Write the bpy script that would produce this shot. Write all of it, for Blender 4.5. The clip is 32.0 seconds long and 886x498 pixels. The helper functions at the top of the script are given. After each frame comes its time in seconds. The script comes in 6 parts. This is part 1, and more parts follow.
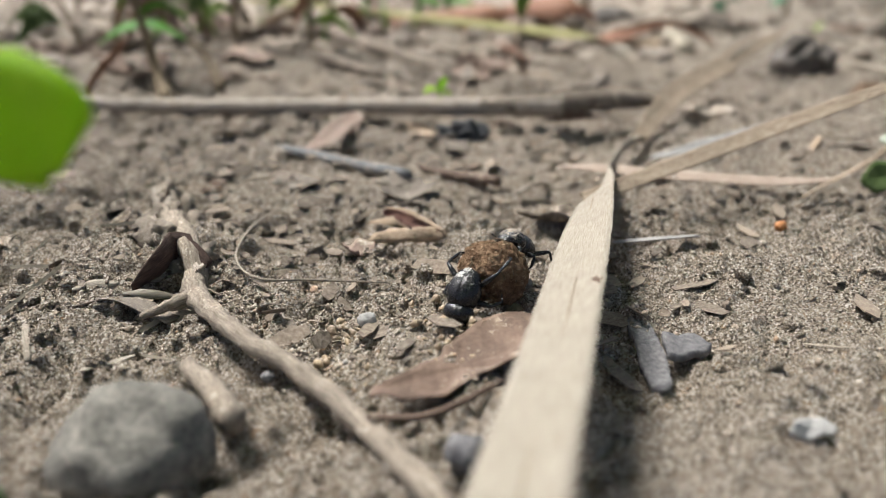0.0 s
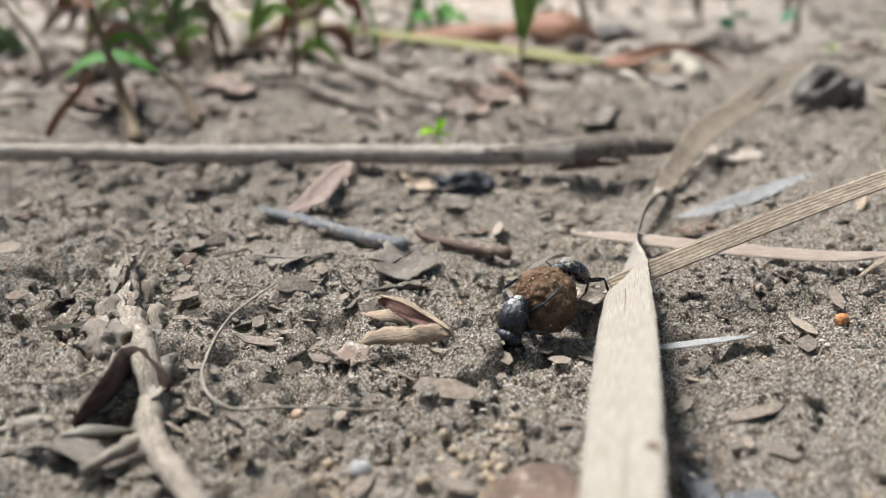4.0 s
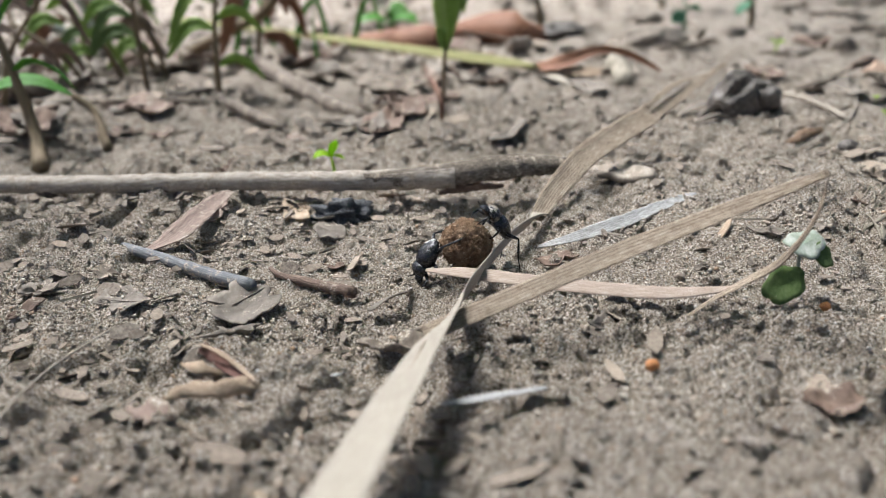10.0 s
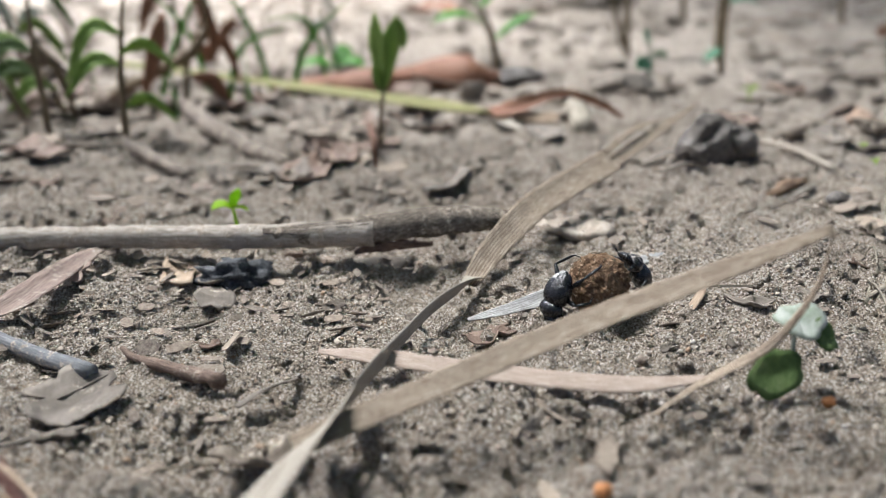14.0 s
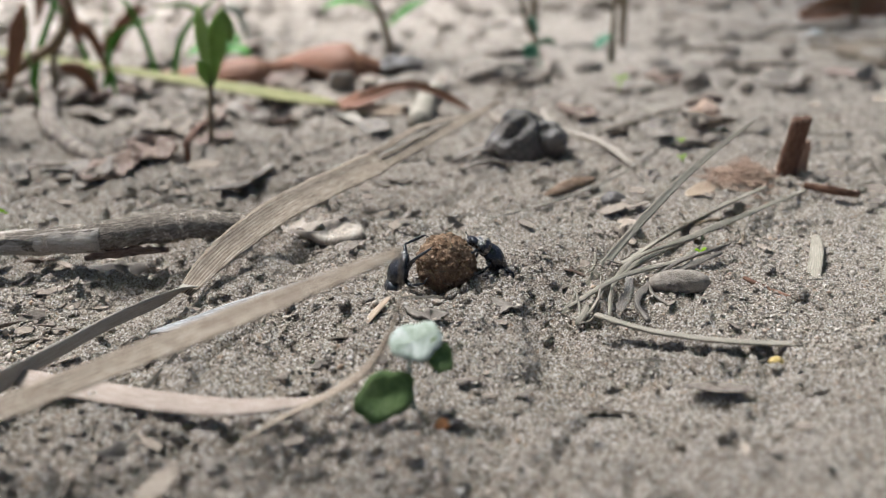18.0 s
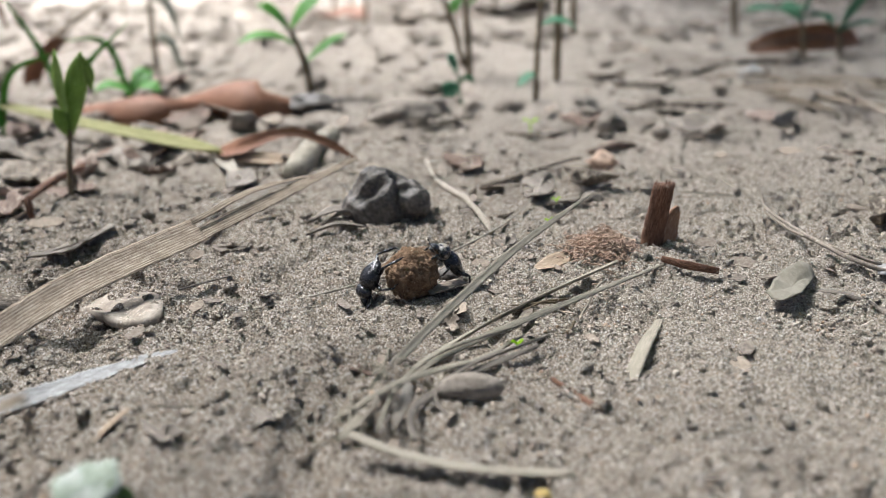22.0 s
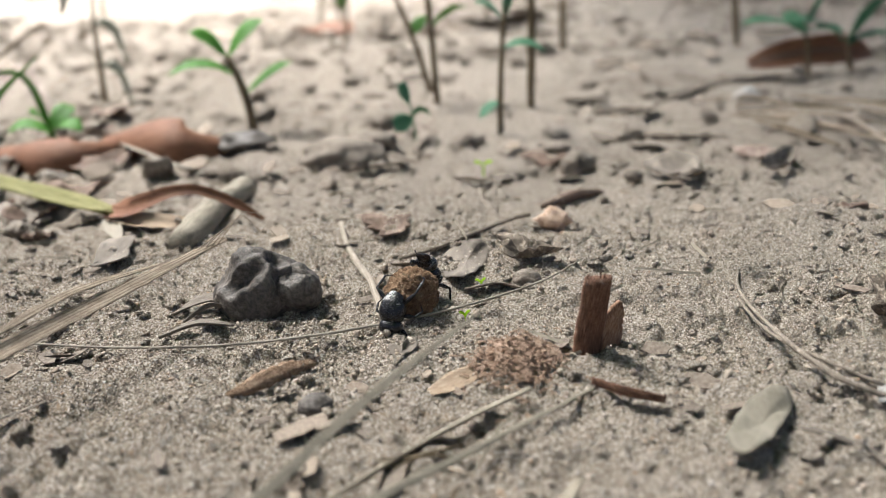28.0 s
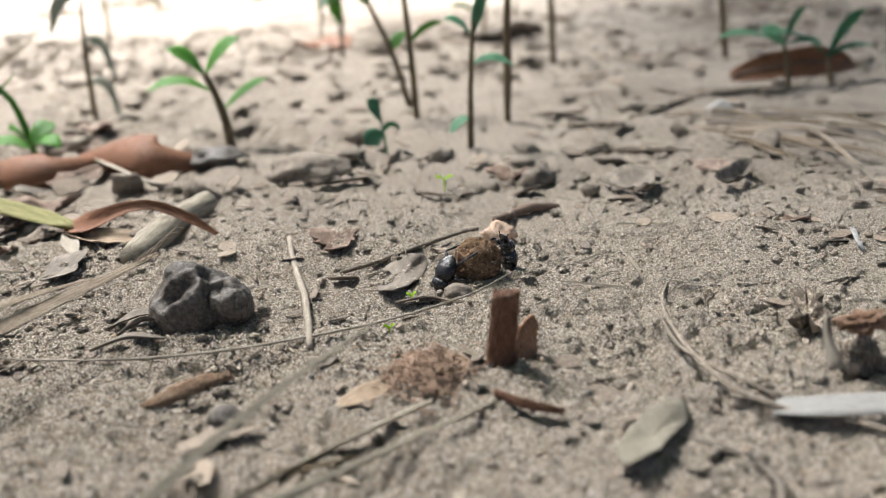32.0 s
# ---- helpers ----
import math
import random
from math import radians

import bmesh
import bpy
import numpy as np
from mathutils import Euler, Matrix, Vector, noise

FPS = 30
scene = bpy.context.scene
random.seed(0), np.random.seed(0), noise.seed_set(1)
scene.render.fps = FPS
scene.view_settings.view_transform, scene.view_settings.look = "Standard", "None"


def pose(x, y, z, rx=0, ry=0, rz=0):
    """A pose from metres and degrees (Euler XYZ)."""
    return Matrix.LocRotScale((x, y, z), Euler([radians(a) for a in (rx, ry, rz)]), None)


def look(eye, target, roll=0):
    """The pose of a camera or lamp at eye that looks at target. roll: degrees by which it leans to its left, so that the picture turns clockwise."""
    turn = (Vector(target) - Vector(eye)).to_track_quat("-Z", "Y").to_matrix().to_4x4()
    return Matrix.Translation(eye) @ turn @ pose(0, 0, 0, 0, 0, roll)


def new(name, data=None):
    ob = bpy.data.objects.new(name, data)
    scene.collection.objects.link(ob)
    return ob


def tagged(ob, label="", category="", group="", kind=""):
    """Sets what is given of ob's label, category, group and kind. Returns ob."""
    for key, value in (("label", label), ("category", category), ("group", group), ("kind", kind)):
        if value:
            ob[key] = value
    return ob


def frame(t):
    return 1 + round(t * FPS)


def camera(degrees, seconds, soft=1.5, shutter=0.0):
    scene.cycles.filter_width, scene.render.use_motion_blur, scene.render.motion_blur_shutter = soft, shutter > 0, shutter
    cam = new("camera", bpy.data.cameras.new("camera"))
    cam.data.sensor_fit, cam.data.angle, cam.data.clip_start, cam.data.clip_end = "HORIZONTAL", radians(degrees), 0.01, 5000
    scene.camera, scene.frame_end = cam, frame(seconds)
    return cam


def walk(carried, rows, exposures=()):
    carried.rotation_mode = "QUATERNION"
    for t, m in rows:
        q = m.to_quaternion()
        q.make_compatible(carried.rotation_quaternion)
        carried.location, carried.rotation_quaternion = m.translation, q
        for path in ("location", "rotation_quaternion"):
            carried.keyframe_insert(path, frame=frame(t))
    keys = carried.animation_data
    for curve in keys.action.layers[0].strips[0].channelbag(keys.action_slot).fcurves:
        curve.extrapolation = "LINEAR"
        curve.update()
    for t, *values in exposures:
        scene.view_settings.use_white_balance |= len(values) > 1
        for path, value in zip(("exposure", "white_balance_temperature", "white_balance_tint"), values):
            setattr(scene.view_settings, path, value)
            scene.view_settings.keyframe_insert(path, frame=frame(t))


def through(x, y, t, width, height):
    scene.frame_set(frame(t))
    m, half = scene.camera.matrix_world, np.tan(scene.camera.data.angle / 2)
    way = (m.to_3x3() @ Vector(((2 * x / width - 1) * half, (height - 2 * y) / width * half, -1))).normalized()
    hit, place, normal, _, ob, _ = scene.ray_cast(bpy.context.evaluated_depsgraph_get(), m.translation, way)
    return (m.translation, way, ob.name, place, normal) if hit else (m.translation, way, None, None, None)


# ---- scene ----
PATH = [
    (0, (-0.02976, -0.02469, 0.05621), (-0.02754, 0.16270, -0.01363), -0.79),
    (0.5, (-0.02779, -0.02347, 0.05665), (-0.02896, 0.16396, -0.01313), -1.21),
    (1, (-0.02592, -0.02129, 0.05912), (-0.02757, 0.16585, -0.01143), -1.21),
    (1.5, (-0.02406, -0.02118, 0.05981), (-0.02629, 0.16592, -0.01081), -1.32),
    (2, (-0.02378, -0.01851, 0.06119), (-0.02472, 0.16859, -0.00947), -1.31),
    (2.5, (-0.02487, -0.01520, 0.05982), (-0.02479, 0.17203, -0.01050), -1.29),
    (3, (-0.02925, -0.00574, 0.06118), (-0.02787, 0.18162, -0.00878), -1.17),
    (3.5, (-0.02855, 0.00066, 0.06272), (-0.02580, 0.18797, -0.00733), -0.91),
    (4, (-0.03161, 0.00419, 0.06260), (-0.02707, 0.19144, -0.00752), -0.87),
    (4.5, (-0.02739, 0.00685, 0.06309), (-0.02334, 0.19365, -0.00826), -0.91),
    (6.5, (-0.01892, 0.00181, 0.06940), (-0.01809, 0.18741, -0.00511), -1.87),
    (7, (-0.01671, 0.00174, 0.07077), (-0.01599, 0.18720, -0.00408), -2.09),
    (7.5, (-0.01475, 0.00181, 0.07016), (-0.01378, 0.18721, -0.00484), -2.13),
    (8, (-0.01250, 0.00270, 0.07156), (-0.01067, 0.18819, -0.00321), -2.22),
    (8.5, (-0.00810, 0.00476, 0.07292), (-0.00663, 0.19029, -0.00177), -2.29),
    (9, (-0.00226, 0.00451, 0.07211), (-0.00142, 0.18993, -0.00285), -2.31),
    (9.5, (0.00158, 0.00517, 0.07148), (0.00134, 0.19070, -0.00320), -2.56),
    (10, (0.00312, 0.00763, 0.07237), (0.00246, 0.19327, -0.00204), -2.54),
    (10.5, (0.00489, 0.01258, 0.07372), (0.00448, 0.19864, 0.00036), -2.44),
    (11, (0.00708, 0.01858, 0.07444), (0.00655, 0.20494, 0.00186), -2.23),
    (11.5, (0.01015, 0.02685, 0.07301), (0.00951, 0.21341, 0.00092), -2.14),
    (12, (0.01017, 0.03436, 0.06588), (0.00985, 0.22176, -0.00396), -2.06),
    (12.5, (0.00929, 0.04174, 0.06225), (0.01137, 0.22992, -0.00544), -2.02),
    (13, (0.00899, 0.04499, 0.05842), (0.01277, 0.23435, -0.00584), -2.13),
    (13.5, (0.00855, 0.04849, 0.05857), (0.01396, 0.23789, -0.00547), -1.91),
    (14, (0.01466, 0.04405, 0.06037), (0.02041, 0.23379, -0.00257), -1.72),
    (14.5, (0.01678, 0.05447, 0.06194), (0.02462, 0.24433, -0.00046), -1.54),
    (15, (0.03524, 0.05662, 0.05602), (0.04740, 0.24599, -0.00715), -1.16),
    (15.5, (0.04575, 0.05735, 0.06044), (0.06138, 0.24575, -0.00485), -0.50),
    (17.5, (0.06418, 0.04801, 0.06302), (0.07143, 0.23616, -0.00441), -1.71),
    (18, (0.06964, 0.04733, 0.06265), (0.07399, 0.23560, -0.00469), -2.02),
    (18.5, (0.07334, 0.04814, 0.06410), (0.07486, 0.23654, -0.00301), -2.36),
    (19, (0.07732, 0.05105, 0.06556), (0.07715, 0.23952, -0.00136), -2.45),
    (19.5, (0.08168, 0.05193, 0.06687), (0.08185, 0.24051, 0.00024), -2.24),
    (20, (0.08437, 0.05414, 0.06944), (0.08369, 0.24264, 0.00262), -2.36),
    (20.5, (0.09050, 0.05633, 0.07007), (0.09251, 0.24516, 0.00420), -1.97),
    (21, (0.09387, 0.06010, 0.07375), (0.09673, 0.24915, 0.00857), -1.76),
    (21.5, (0.09840, 0.06255, 0.07321), (0.10269, 0.25175, 0.00851), -1.55),
    (22, (0.10804, 0.06698, 0.06816), (0.11226, 0.25635, 0.00397), -1.75),
    (22.5, (0.11306, 0.07557, 0.06849), (0.11603, 0.26511, 0.00474), -1.94),
    (23, (0.11899, 0.08095, 0.06592), (0.11889, 0.27053, 0.00220), -2.43),
    (23.5, (0.12326, 0.08604, 0.06168), (0.12097, 0.27573, -0.00166), -2.69),
    (24, (0.12215, 0.08954, 0.06263), (0.12037, 0.27933, -0.00041), -2.77),
    (24.5, (0.12456, 0.09159, 0.06636), (0.12202, 0.28129, 0.00303), -2.88),
    (25, (0.12720, 0.09373, 0.06632), (0.12588, 0.28345, 0.00306), -2.86),
    (25.5, (0.12984, 0.09850, 0.06765), (0.13007, 0.28839, 0.00489), -2.89),
    (27.5, (0.12994, 0.11363, 0.06940), (0.13064, 0.30330, 0.00595), -2.81),
    (28, (0.13563, 0.11506, 0.07067), (0.13535, 0.30484, 0.00758), -3.05),
    (28.5, (0.14014, 0.10606, 0.06925), (0.13944, 0.29594, 0.00645), -3.27),
    (29, (0.14028, 0.10270, 0.07203), (0.13898, 0.29272, 0.00966), -3.56),
    (29.5, (0.14986, 0.10272, 0.07039), (0.14717, 0.29291, 0.00858), -3.76),
    (30, (0.15611, 0.10632, 0.06988), (0.15203, 0.29660, 0.00843), -3.97),
    (30.5, (0.15467, 0.10941, 0.06755), (0.14969, 0.29981, 0.00653), -4.05),
    (31, (0.15604, 0.11097, 0.06714), (0.15086, 0.30148, 0.00649), -4.08),
    (31.5, (0.15557, 0.11181, 0.06897), (0.15061, 0.30239, 0.00849), -3.99),
    (32, (0.15414, 0.11181, 0.07126), (0.15007, 0.30242, 0.01086), -3.52),
]
cam = camera(52.0, 32.0, soft=0.6)
cam.data.dof.use_dof = True
cam.data.dof.aperture_fstop = 14.0
cam.data.dof.aperture_blades = 0
walk(cam, [(t, look(eye, target, roll)) for t, eye, target, roll in PATH], exposures=[(0.0, 2.06, 6120, 12), (4.0, 2.14, 5800, 12), (10.0, 2.08, 5740, 12), (18.0, 2.04, 5630, 12), (21.0, 2.05, 5650, 12), (24.5, 2.05, 5900, 12), (32.0, 2.02, 6000, 12)])

# ---- light: open shade under an added, unseen tree, sunlit ground beyond ----
SUN_UP, SUN_AWAY = 62.0, 50.0
world = bpy.data.worlds.new("sky")
scene.world = world
world.use_nodes = True
wn = world.node_tree.nodes
sky = wn.new("ShaderNodeTexSky")
sky.sky_type = "NISHITA"
sky.sun_disc = False
sky.air_density, sky.dust_density, sky.ozone_density = 0.6, 6.0, 0.4
sky.sun_elevation = radians(SUN_UP)
sky.sun_rotation = radians(-SUN_AWAY)
wn["Background"].inputs["Strength"].default_value = 0.045
world.node_tree.links.new(sky.outputs[0], wn["Background"].inputs[0])
sun = new("sun", bpy.data.lights.new("sun", "SUN"))
sun.data.energy = 5.0
sun.data.angle = radians(20.0)
sun.data.color = (1.0, 0.95, 0.86)
to_sun = Vector((-math.sin(radians(SUN_AWAY)) * math.cos(radians(SUN_UP)), math.cos(radians(SUN_AWAY)) * math.cos(radians(SUN_UP)), math.sin(radians(SUN_UP))))
sun.matrix_world = look(to_sun * 20, (0, 0, 0))

# ---- materials ----
def material(name, rough=0.85, spec=0.3):
    m = bpy.data.materials.new(name)
    m.use_nodes = True
    b = m.node_tree.nodes["Principled BSDF"]
    b.inputs["Roughness"].default_value = rough
    b.inputs["Specular IOR Level"].default_value = spec
    return m, m.node_tree.nodes, m.node_tree.links, b


def noise_node(n, l, vec, scale, detail=4.0, rough=0.6, kind="noise"):
    t = n.new("ShaderNodeTexVoronoi" if kind == "voronoi" else "ShaderNodeTexNoise")
    t.inputs["Scale"].default_value = scale
    if kind == "noise":
        t.inputs["Detail"].default_value = detail
        t.inputs["Roughness"].default_value = rough
    l.new(vec, t.inputs["Vector"])
    return t


def ramp(n, l, fac, stops):
    r = n.new("ShaderNodeValToRGB")
    e = r.color_ramp.elements
    while len(e) < len(stops):
        e.new(0.5)
    for q, (p, c) in zip(e, stops):
        q.position, q.color = p, (*c, 1)
    l.new(fac, r.inputs[0])
    return r.outputs[0]


def mix(n, l, fac, a, b, mode="MIX"):
    m = n.new("ShaderNodeMix")
    m.data_type, m.blend_type = "RGBA", mode
    for sock, v in ((m.inputs[0], fac), (m.inputs[6], a), (m.inputs[7], b)):
        if isinstance(v, (int, float)):
            sock.default_value = v
        elif isinstance(v, tuple):
            sock.default_value = (*v, 1)
        else:
            l.new(v, sock)
    return m.outputs[2]


def bump(n, l, b, height, strength, dist):
    u = n.new("ShaderNodeBump")
    u.inputs["Strength"].default_value = strength
    u.inputs["Distance"].default_value = dist
    l.new(height, u.inputs["Height"])
    l.new(u.outputs[0], b.inputs["Normal"])


def coords(n, l, stretch=None):
    c = n.new("ShaderNodeTexCoord")
    if stretch is None:
        return c.outputs["Object"]
    m = n.new("ShaderNodeMapping")
    m.inputs["Scale"].default_value = stretch
    l.new(c.outputs["Object"], m.inputs[0])
    return m.outputs[0]


def sand_material():
    """Crumbly sandy soil: fine grains of mixed colour, humus stains and paler dry patches."""
    m, n, l, b = material("sandy_soil", 0.92, 0.3)
    v = coords(n, l)
    broad = noise_node(n, l, v, 14, 5, 0.65)
    mid = noise_node(n, l, v, 130, 6, 0.75)
    fine = noise_node(n, l, v, 1500, 4, 0.75)
    grain = noise_node(n, l, v, 3400, kind="voronoi")
    coarse = noise_node(n, l, v, 900, kind="voronoi")
    c = ramp(n, l, broad.outputs[0], [(0.3, (0.28, 0.228, 0.172)), (0.5, (0.39, 0.325, 0.255)), (0.72, (0.48, 0.415, 0.335))])
    c = mix(n, l, 0.6, c, ramp(n, l, mid.outputs[0], [(0.3, (0.10, 0.076, 0.055)), (0.5, (0.33, 0.27, 0.205)), (0.7, (0.48, 0.41, 0.325))]))
    speck = ramp(n, l, grain.outputs["Color"], [(0.12, (0.035, 0.026, 0.02)), (0.36, (0.29, 0.23, 0.17)), (0.6, (0.52, 0.44, 0.34)), (0.86, (0.88, 0.83, 0.75))])
    c = mix(n, l, 0.7, c, speck)
    c = mix(n, l, ramp(n, l, coarse.outputs["Color"], [(0.86, (0, 0, 0)), (0.93, (0.6, 0.6, 0.6))]), c, ramp(n, l, grain.outputs["Color"], [(0.2, (0.42, 0.24, 0.12)), (0.6, (0.52, 0.42, 0.30)), (0.9, (0.75, 0.72, 0.66))]))
    place = n.new("ShaderNodeSeparateXYZ")
    l.new(v, place.inputs[0])
    dry = n.new("ShaderNodeMapRange")
    for k, q in enumerate((0.09, 0.22, 0.0, 0.55)):
        dry.inputs[k + 1].default_value = q
    l.new(place.outputs[0], dry.inputs[0])
    c = mix(n, l, dry.outputs[0], c, mix(n, l, 0.45, (0.60, 0.53, 0.43), speck))
    humus = noise_node(n, l, v, 5.5, 6, 0.65)
    c = mix(n, l, ramp(n, l, humus.outputs[0], [(0.50, (0, 0, 0)), (0.66, (0.7, 0.7, 0.7))]), c, mix(n, l, 0.4, (0.14, 0.105, 0.078), speck))
    spot = noise_node(n, l, v, 240, 5, 0.8)
    c = mix(n, l, ramp(n, l, spot.outputs[0], [(0.58, (0, 0, 0)), (0.68, (0.7, 0.7, 0.7))]), c, (0.10, 0.078, 0.06))
    l.new(c, b.inputs["Base Color"])
    h = mix(n, l, 0.18, fine.outputs[0], grain.outputs["Distance"])
    h = mix(n, l, 0.4, h, mid.outputs[0])
    bump(n, l, b, h, 1.0, 0.0042)
    return m


def grain_material(name, stops, rough=0.7):
    """Loose grains, each with a shade of its own."""
    m, n, l, b = material(name, rough, 0.4)
    g = n.new("ShaderNodeNewGeometry")
    c = ramp(n, l, g.outputs["Random Per Island"], stops)
    t = noise_node(n, l, coords(n, l), 1500, 3)
    c = mix(n, l, 0.35, c, ramp(n, l, t.outputs[0], [(0.3, (0.12, 0.09, 0.07)), (0.7, (0.55, 0.48, 0.38))]))
    l.new(c, b.inputs["Base Color"])
    bump(n, l, b, t.outputs[0], 0.5, 0.0003)
    return m


def fibre_material(name, dark, mid_c, light, along=(1, 1, 1), rough=0.75, spec=0.25, dirt=0.35, through=0.0, sand=0.0, veins=0.0):
    """Dry plant matter: streaks along the fibre, darker where the grain is low, stains, soil."""
    m, n, l, b = material(name, rough, spec)
    u = n.new("ShaderNodeUVMap")
    mp = n.new("ShaderNodeMapping")
    mp.inputs["Scale"].default_value = (1.0, 0.035, 1.0)
    l.new(u.outputs[0], mp.inputs[0])
    streak = noise_node(n, l, mp.outputs[0], 26, 4, 0.6)
    v = coords(n, l)
    stain = noise_node(n, l, v, 180, 5, 0.7)
    grit = noise_node(n, l, v, 1400, 3, 0.7)
    c = ramp(n, l, streak.outputs[0], [(0.32, dark), (0.52, mid_c), (0.7, light)])
    if veins:
        sep, sine = n.new("ShaderNodeSeparateXYZ"), n.new("ShaderNodeTexWave")
        l.new(u.outputs[0], sep.inputs[0])
        flat_u = n.new("ShaderNodeCombineXYZ")
        l.new(sep.outputs[0], flat_u.inputs[0])
        l.new(flat_u.outputs[0], sine.inputs["Vector"])
        sine.inputs["Scale"].default_value = veins
        sine.inputs["Distortion"].default_value, sine.inputs["Detail"].default_value = 2.5, 1.0
        c = mix(n, l, ramp(n, l, sine.outputs["Fac"], [(0.15, (0.7, 0.7, 0.7)), (0.55, (0, 0, 0))]), c, dark)
    s = ramp(n, l, stain.outputs[0], [(0.45, (0, 0, 0)), (0.75, (1, 1, 1))])
    k = n.new("ShaderNodeMath")
    k.operation = "MULTIPLY"
    l.new(s, k.inputs[0])
    k.inputs[1].default_value = dirt
    c = mix(n, l, k.outputs[0], c, (dark[0] * 0.7, dark[1] * 0.7, dark[2] * 0.7))
    c = mix(n, l, 0.15, c, ramp(n, l, grit.outputs[0], [(0.35, dark), (0.65, light)]))
    if sand:
        patch = noise_node(n, l, v, 260, 6, 0.8)
        lim = 0.66 - 0.22 * sand
        on_it = ramp(n, l, patch.outputs[0], [(lim, (0, 0, 0)), (lim + 0.07, (0.9, 0.9, 0.9))])
        g2 = noise_node(n, l, v, 2200, kind="voronoi")
        c = mix(n, l, on_it, c, ramp(n, l, g2.outputs["Color"], [(0.1, (0.20, 0.155, 0.115)), (0.5, (0.37, 0.31, 0.24)), (0.9, (0.55, 0.49, 0.41))]))
    l.new(c, b.inputs["Base Color"])
    h = mix(n, l, 0.35, streak.outputs[0], grit.outputs[0])
    bump(n, l, b, h, 0.7, 0.0004)
    if through:
        b.inputs["Subsurface Weight"].default_value = 0.0
        t = n.new("ShaderNodeBsdfTranslucent")
        l.new(c, t.inputs[0])
        a = n.new("ShaderNodeMixShader")
        a.inputs[0].default_value = through
        l.new(b.outputs[0], a.inputs[1])
        l.new(t.outputs[0], a.inputs[2])
        l.new(a.outputs[0], n["Material Output"].inputs[0])
    return m


def crust_material(name, dark, mid_c, light, scale=500, rough=0.9, spec=0.2, depth=0.0006, strength=0.9):
    m, n, l, b = material(name, rough, spec)
    v = coords(n, l)
    a = noise_node(n, l, v, scale, 5, 0.7)
    f = noise_node(n, l, v, scale * 4, 4, 0.7)
    c = ramp(n, l, a.outputs[0], [(0.3, dark), (0.5, mid_c), (0.72, light)])
    c = mix(n, l, 0.35, c, ramp(n, l, f.outputs[0], [(0.35, dark), (0.65, light)]))
    l.new(c, b.inputs["Base Color"])
    bump(n, l, b, mix(n, l, 0.5, a.outputs[0], f.outputs[0]), strength, depth)
    return m


SAND = sand_material()
ROUGH_BARK = crust_material("rough_brown_bark", (0.13, 0.075, 0.045), (0.29, 0.19, 0.12), (0.46, 0.35, 0.25), 520, 0.92, 0.15, 0.0012)
GRAINS = grain_material("loose_sand", [(0.0, (0.08, 0.06, 0.045)), (0.24, (0.30, 0.24, 0.18)), (0.55, (0.52, 0.44, 0.34)), (0.86, (0.68, 0.62, 0.53)), (0.96, (0.50, 0.31, 0.17)), (1.0, (0.74, 0.72, 0.68))])
AMBER = grain_material("amber_grains", [(0.0, (0.16, 0.11, 0.07)), (0.5, (0.36, 0.26, 0.16)), (0.85, (0.46, 0.34, 0.20)), (1.0, (0.58, 0.50, 0.38))], 0.45)
CRUMBS = grain_material("soil_crumb", [(0.0, (0.17, 0.13, 0.10)), (0.5, (0.31, 0.25, 0.19)), (1.0, (0.42, 0.36, 0.29))], 0.95)
LITTER = grain_material("litter_flakes", [(0.0, (0.045, 0.034, 0.026)), (0.45, (0.10, 0.075, 0.055)), (0.8, (0.19, 0.143, 0.103)), (1.0, (0.31, 0.245, 0.18))], 0.88)
STRAW_PALE = fibre_material("pale_straw", (0.28, 0.24, 0.183), (0.375, 0.335, 0.273), (0.45, 0.41, 0.342), dirt=0.3, through=0.1)
STRAW_GREY = fibre_material("weathered_straw", (0.19, 0.155, 0.12), (0.36, 0.31, 0.245), (0.52, 0.465, 0.38), dirt=0.5, sand=0.3)
STRAW_TAN = fibre_material("ribbed_tan_straw", (0.13, 0.085, 0.052), (0.43, 0.345, 0.25), (0.68, 0.595, 0.47), dirt=0.55, through=0.12, veins=2.5)
STRAW_ROSE = fibre_material("pinkish_straw", (0.24, 0.175, 0.13), (0.37, 0.295, 0.235), (0.50, 0.425, 0.355), dirt=0.4, sand=0.2)
SILVER = fibre_material("silvery_leaf", (0.15, 0.14, 0.125), (0.36, 0.35, 0.33), (0.62, 0.61, 0.59), dirt=0.7, rough=0.6, sand=0.25)
BARK_GREY = fibre_material("grey_bark", (0.18, 0.15, 0.12), (0.37, 0.325, 0.27), (0.53, 0.48, 0.415), dirt=0.5, rough=0.92, sand=0.6)
BARK_DARK = fibre_material("dark_bark", (0.06, 0.047, 0.036), (0.155, 0.127, 0.098), (0.31, 0.267, 0.217), dirt=0.6, rough=0.95, sand=0.6)
TWIG_BLUE = fibre_material("blue_grey_twig", (0.10, 0.101, 0.102), (0.18, 0.184, 0.187), (0.30, 0.30, 0.298), dirt=0.5, sand=0.6)
ROOT_TAN = fibre_material("tan_root", (0.13, 0.105, 0.08), (0.28, 0.235, 0.185), (0.44, 0.385, 0.315), dirt=0.6, rough=0.92, sand=0.6)
WOOD_RED = fibre_material("red_brown_wood", (0.05, 0.026, 0.016), (0.155, 0.078, 0.046), (0.30, 0.175, 0.115), dirt=0.5, rough=0.8, sand=0.2)
LEAF_DEAD = fibre_material("dead_brown_leaf", (0.075, 0.05, 0.036), (0.165, 0.112, 0.082), (0.30, 0.225, 0.175), dirt=0.4, rough=0.75, sand=0.4)
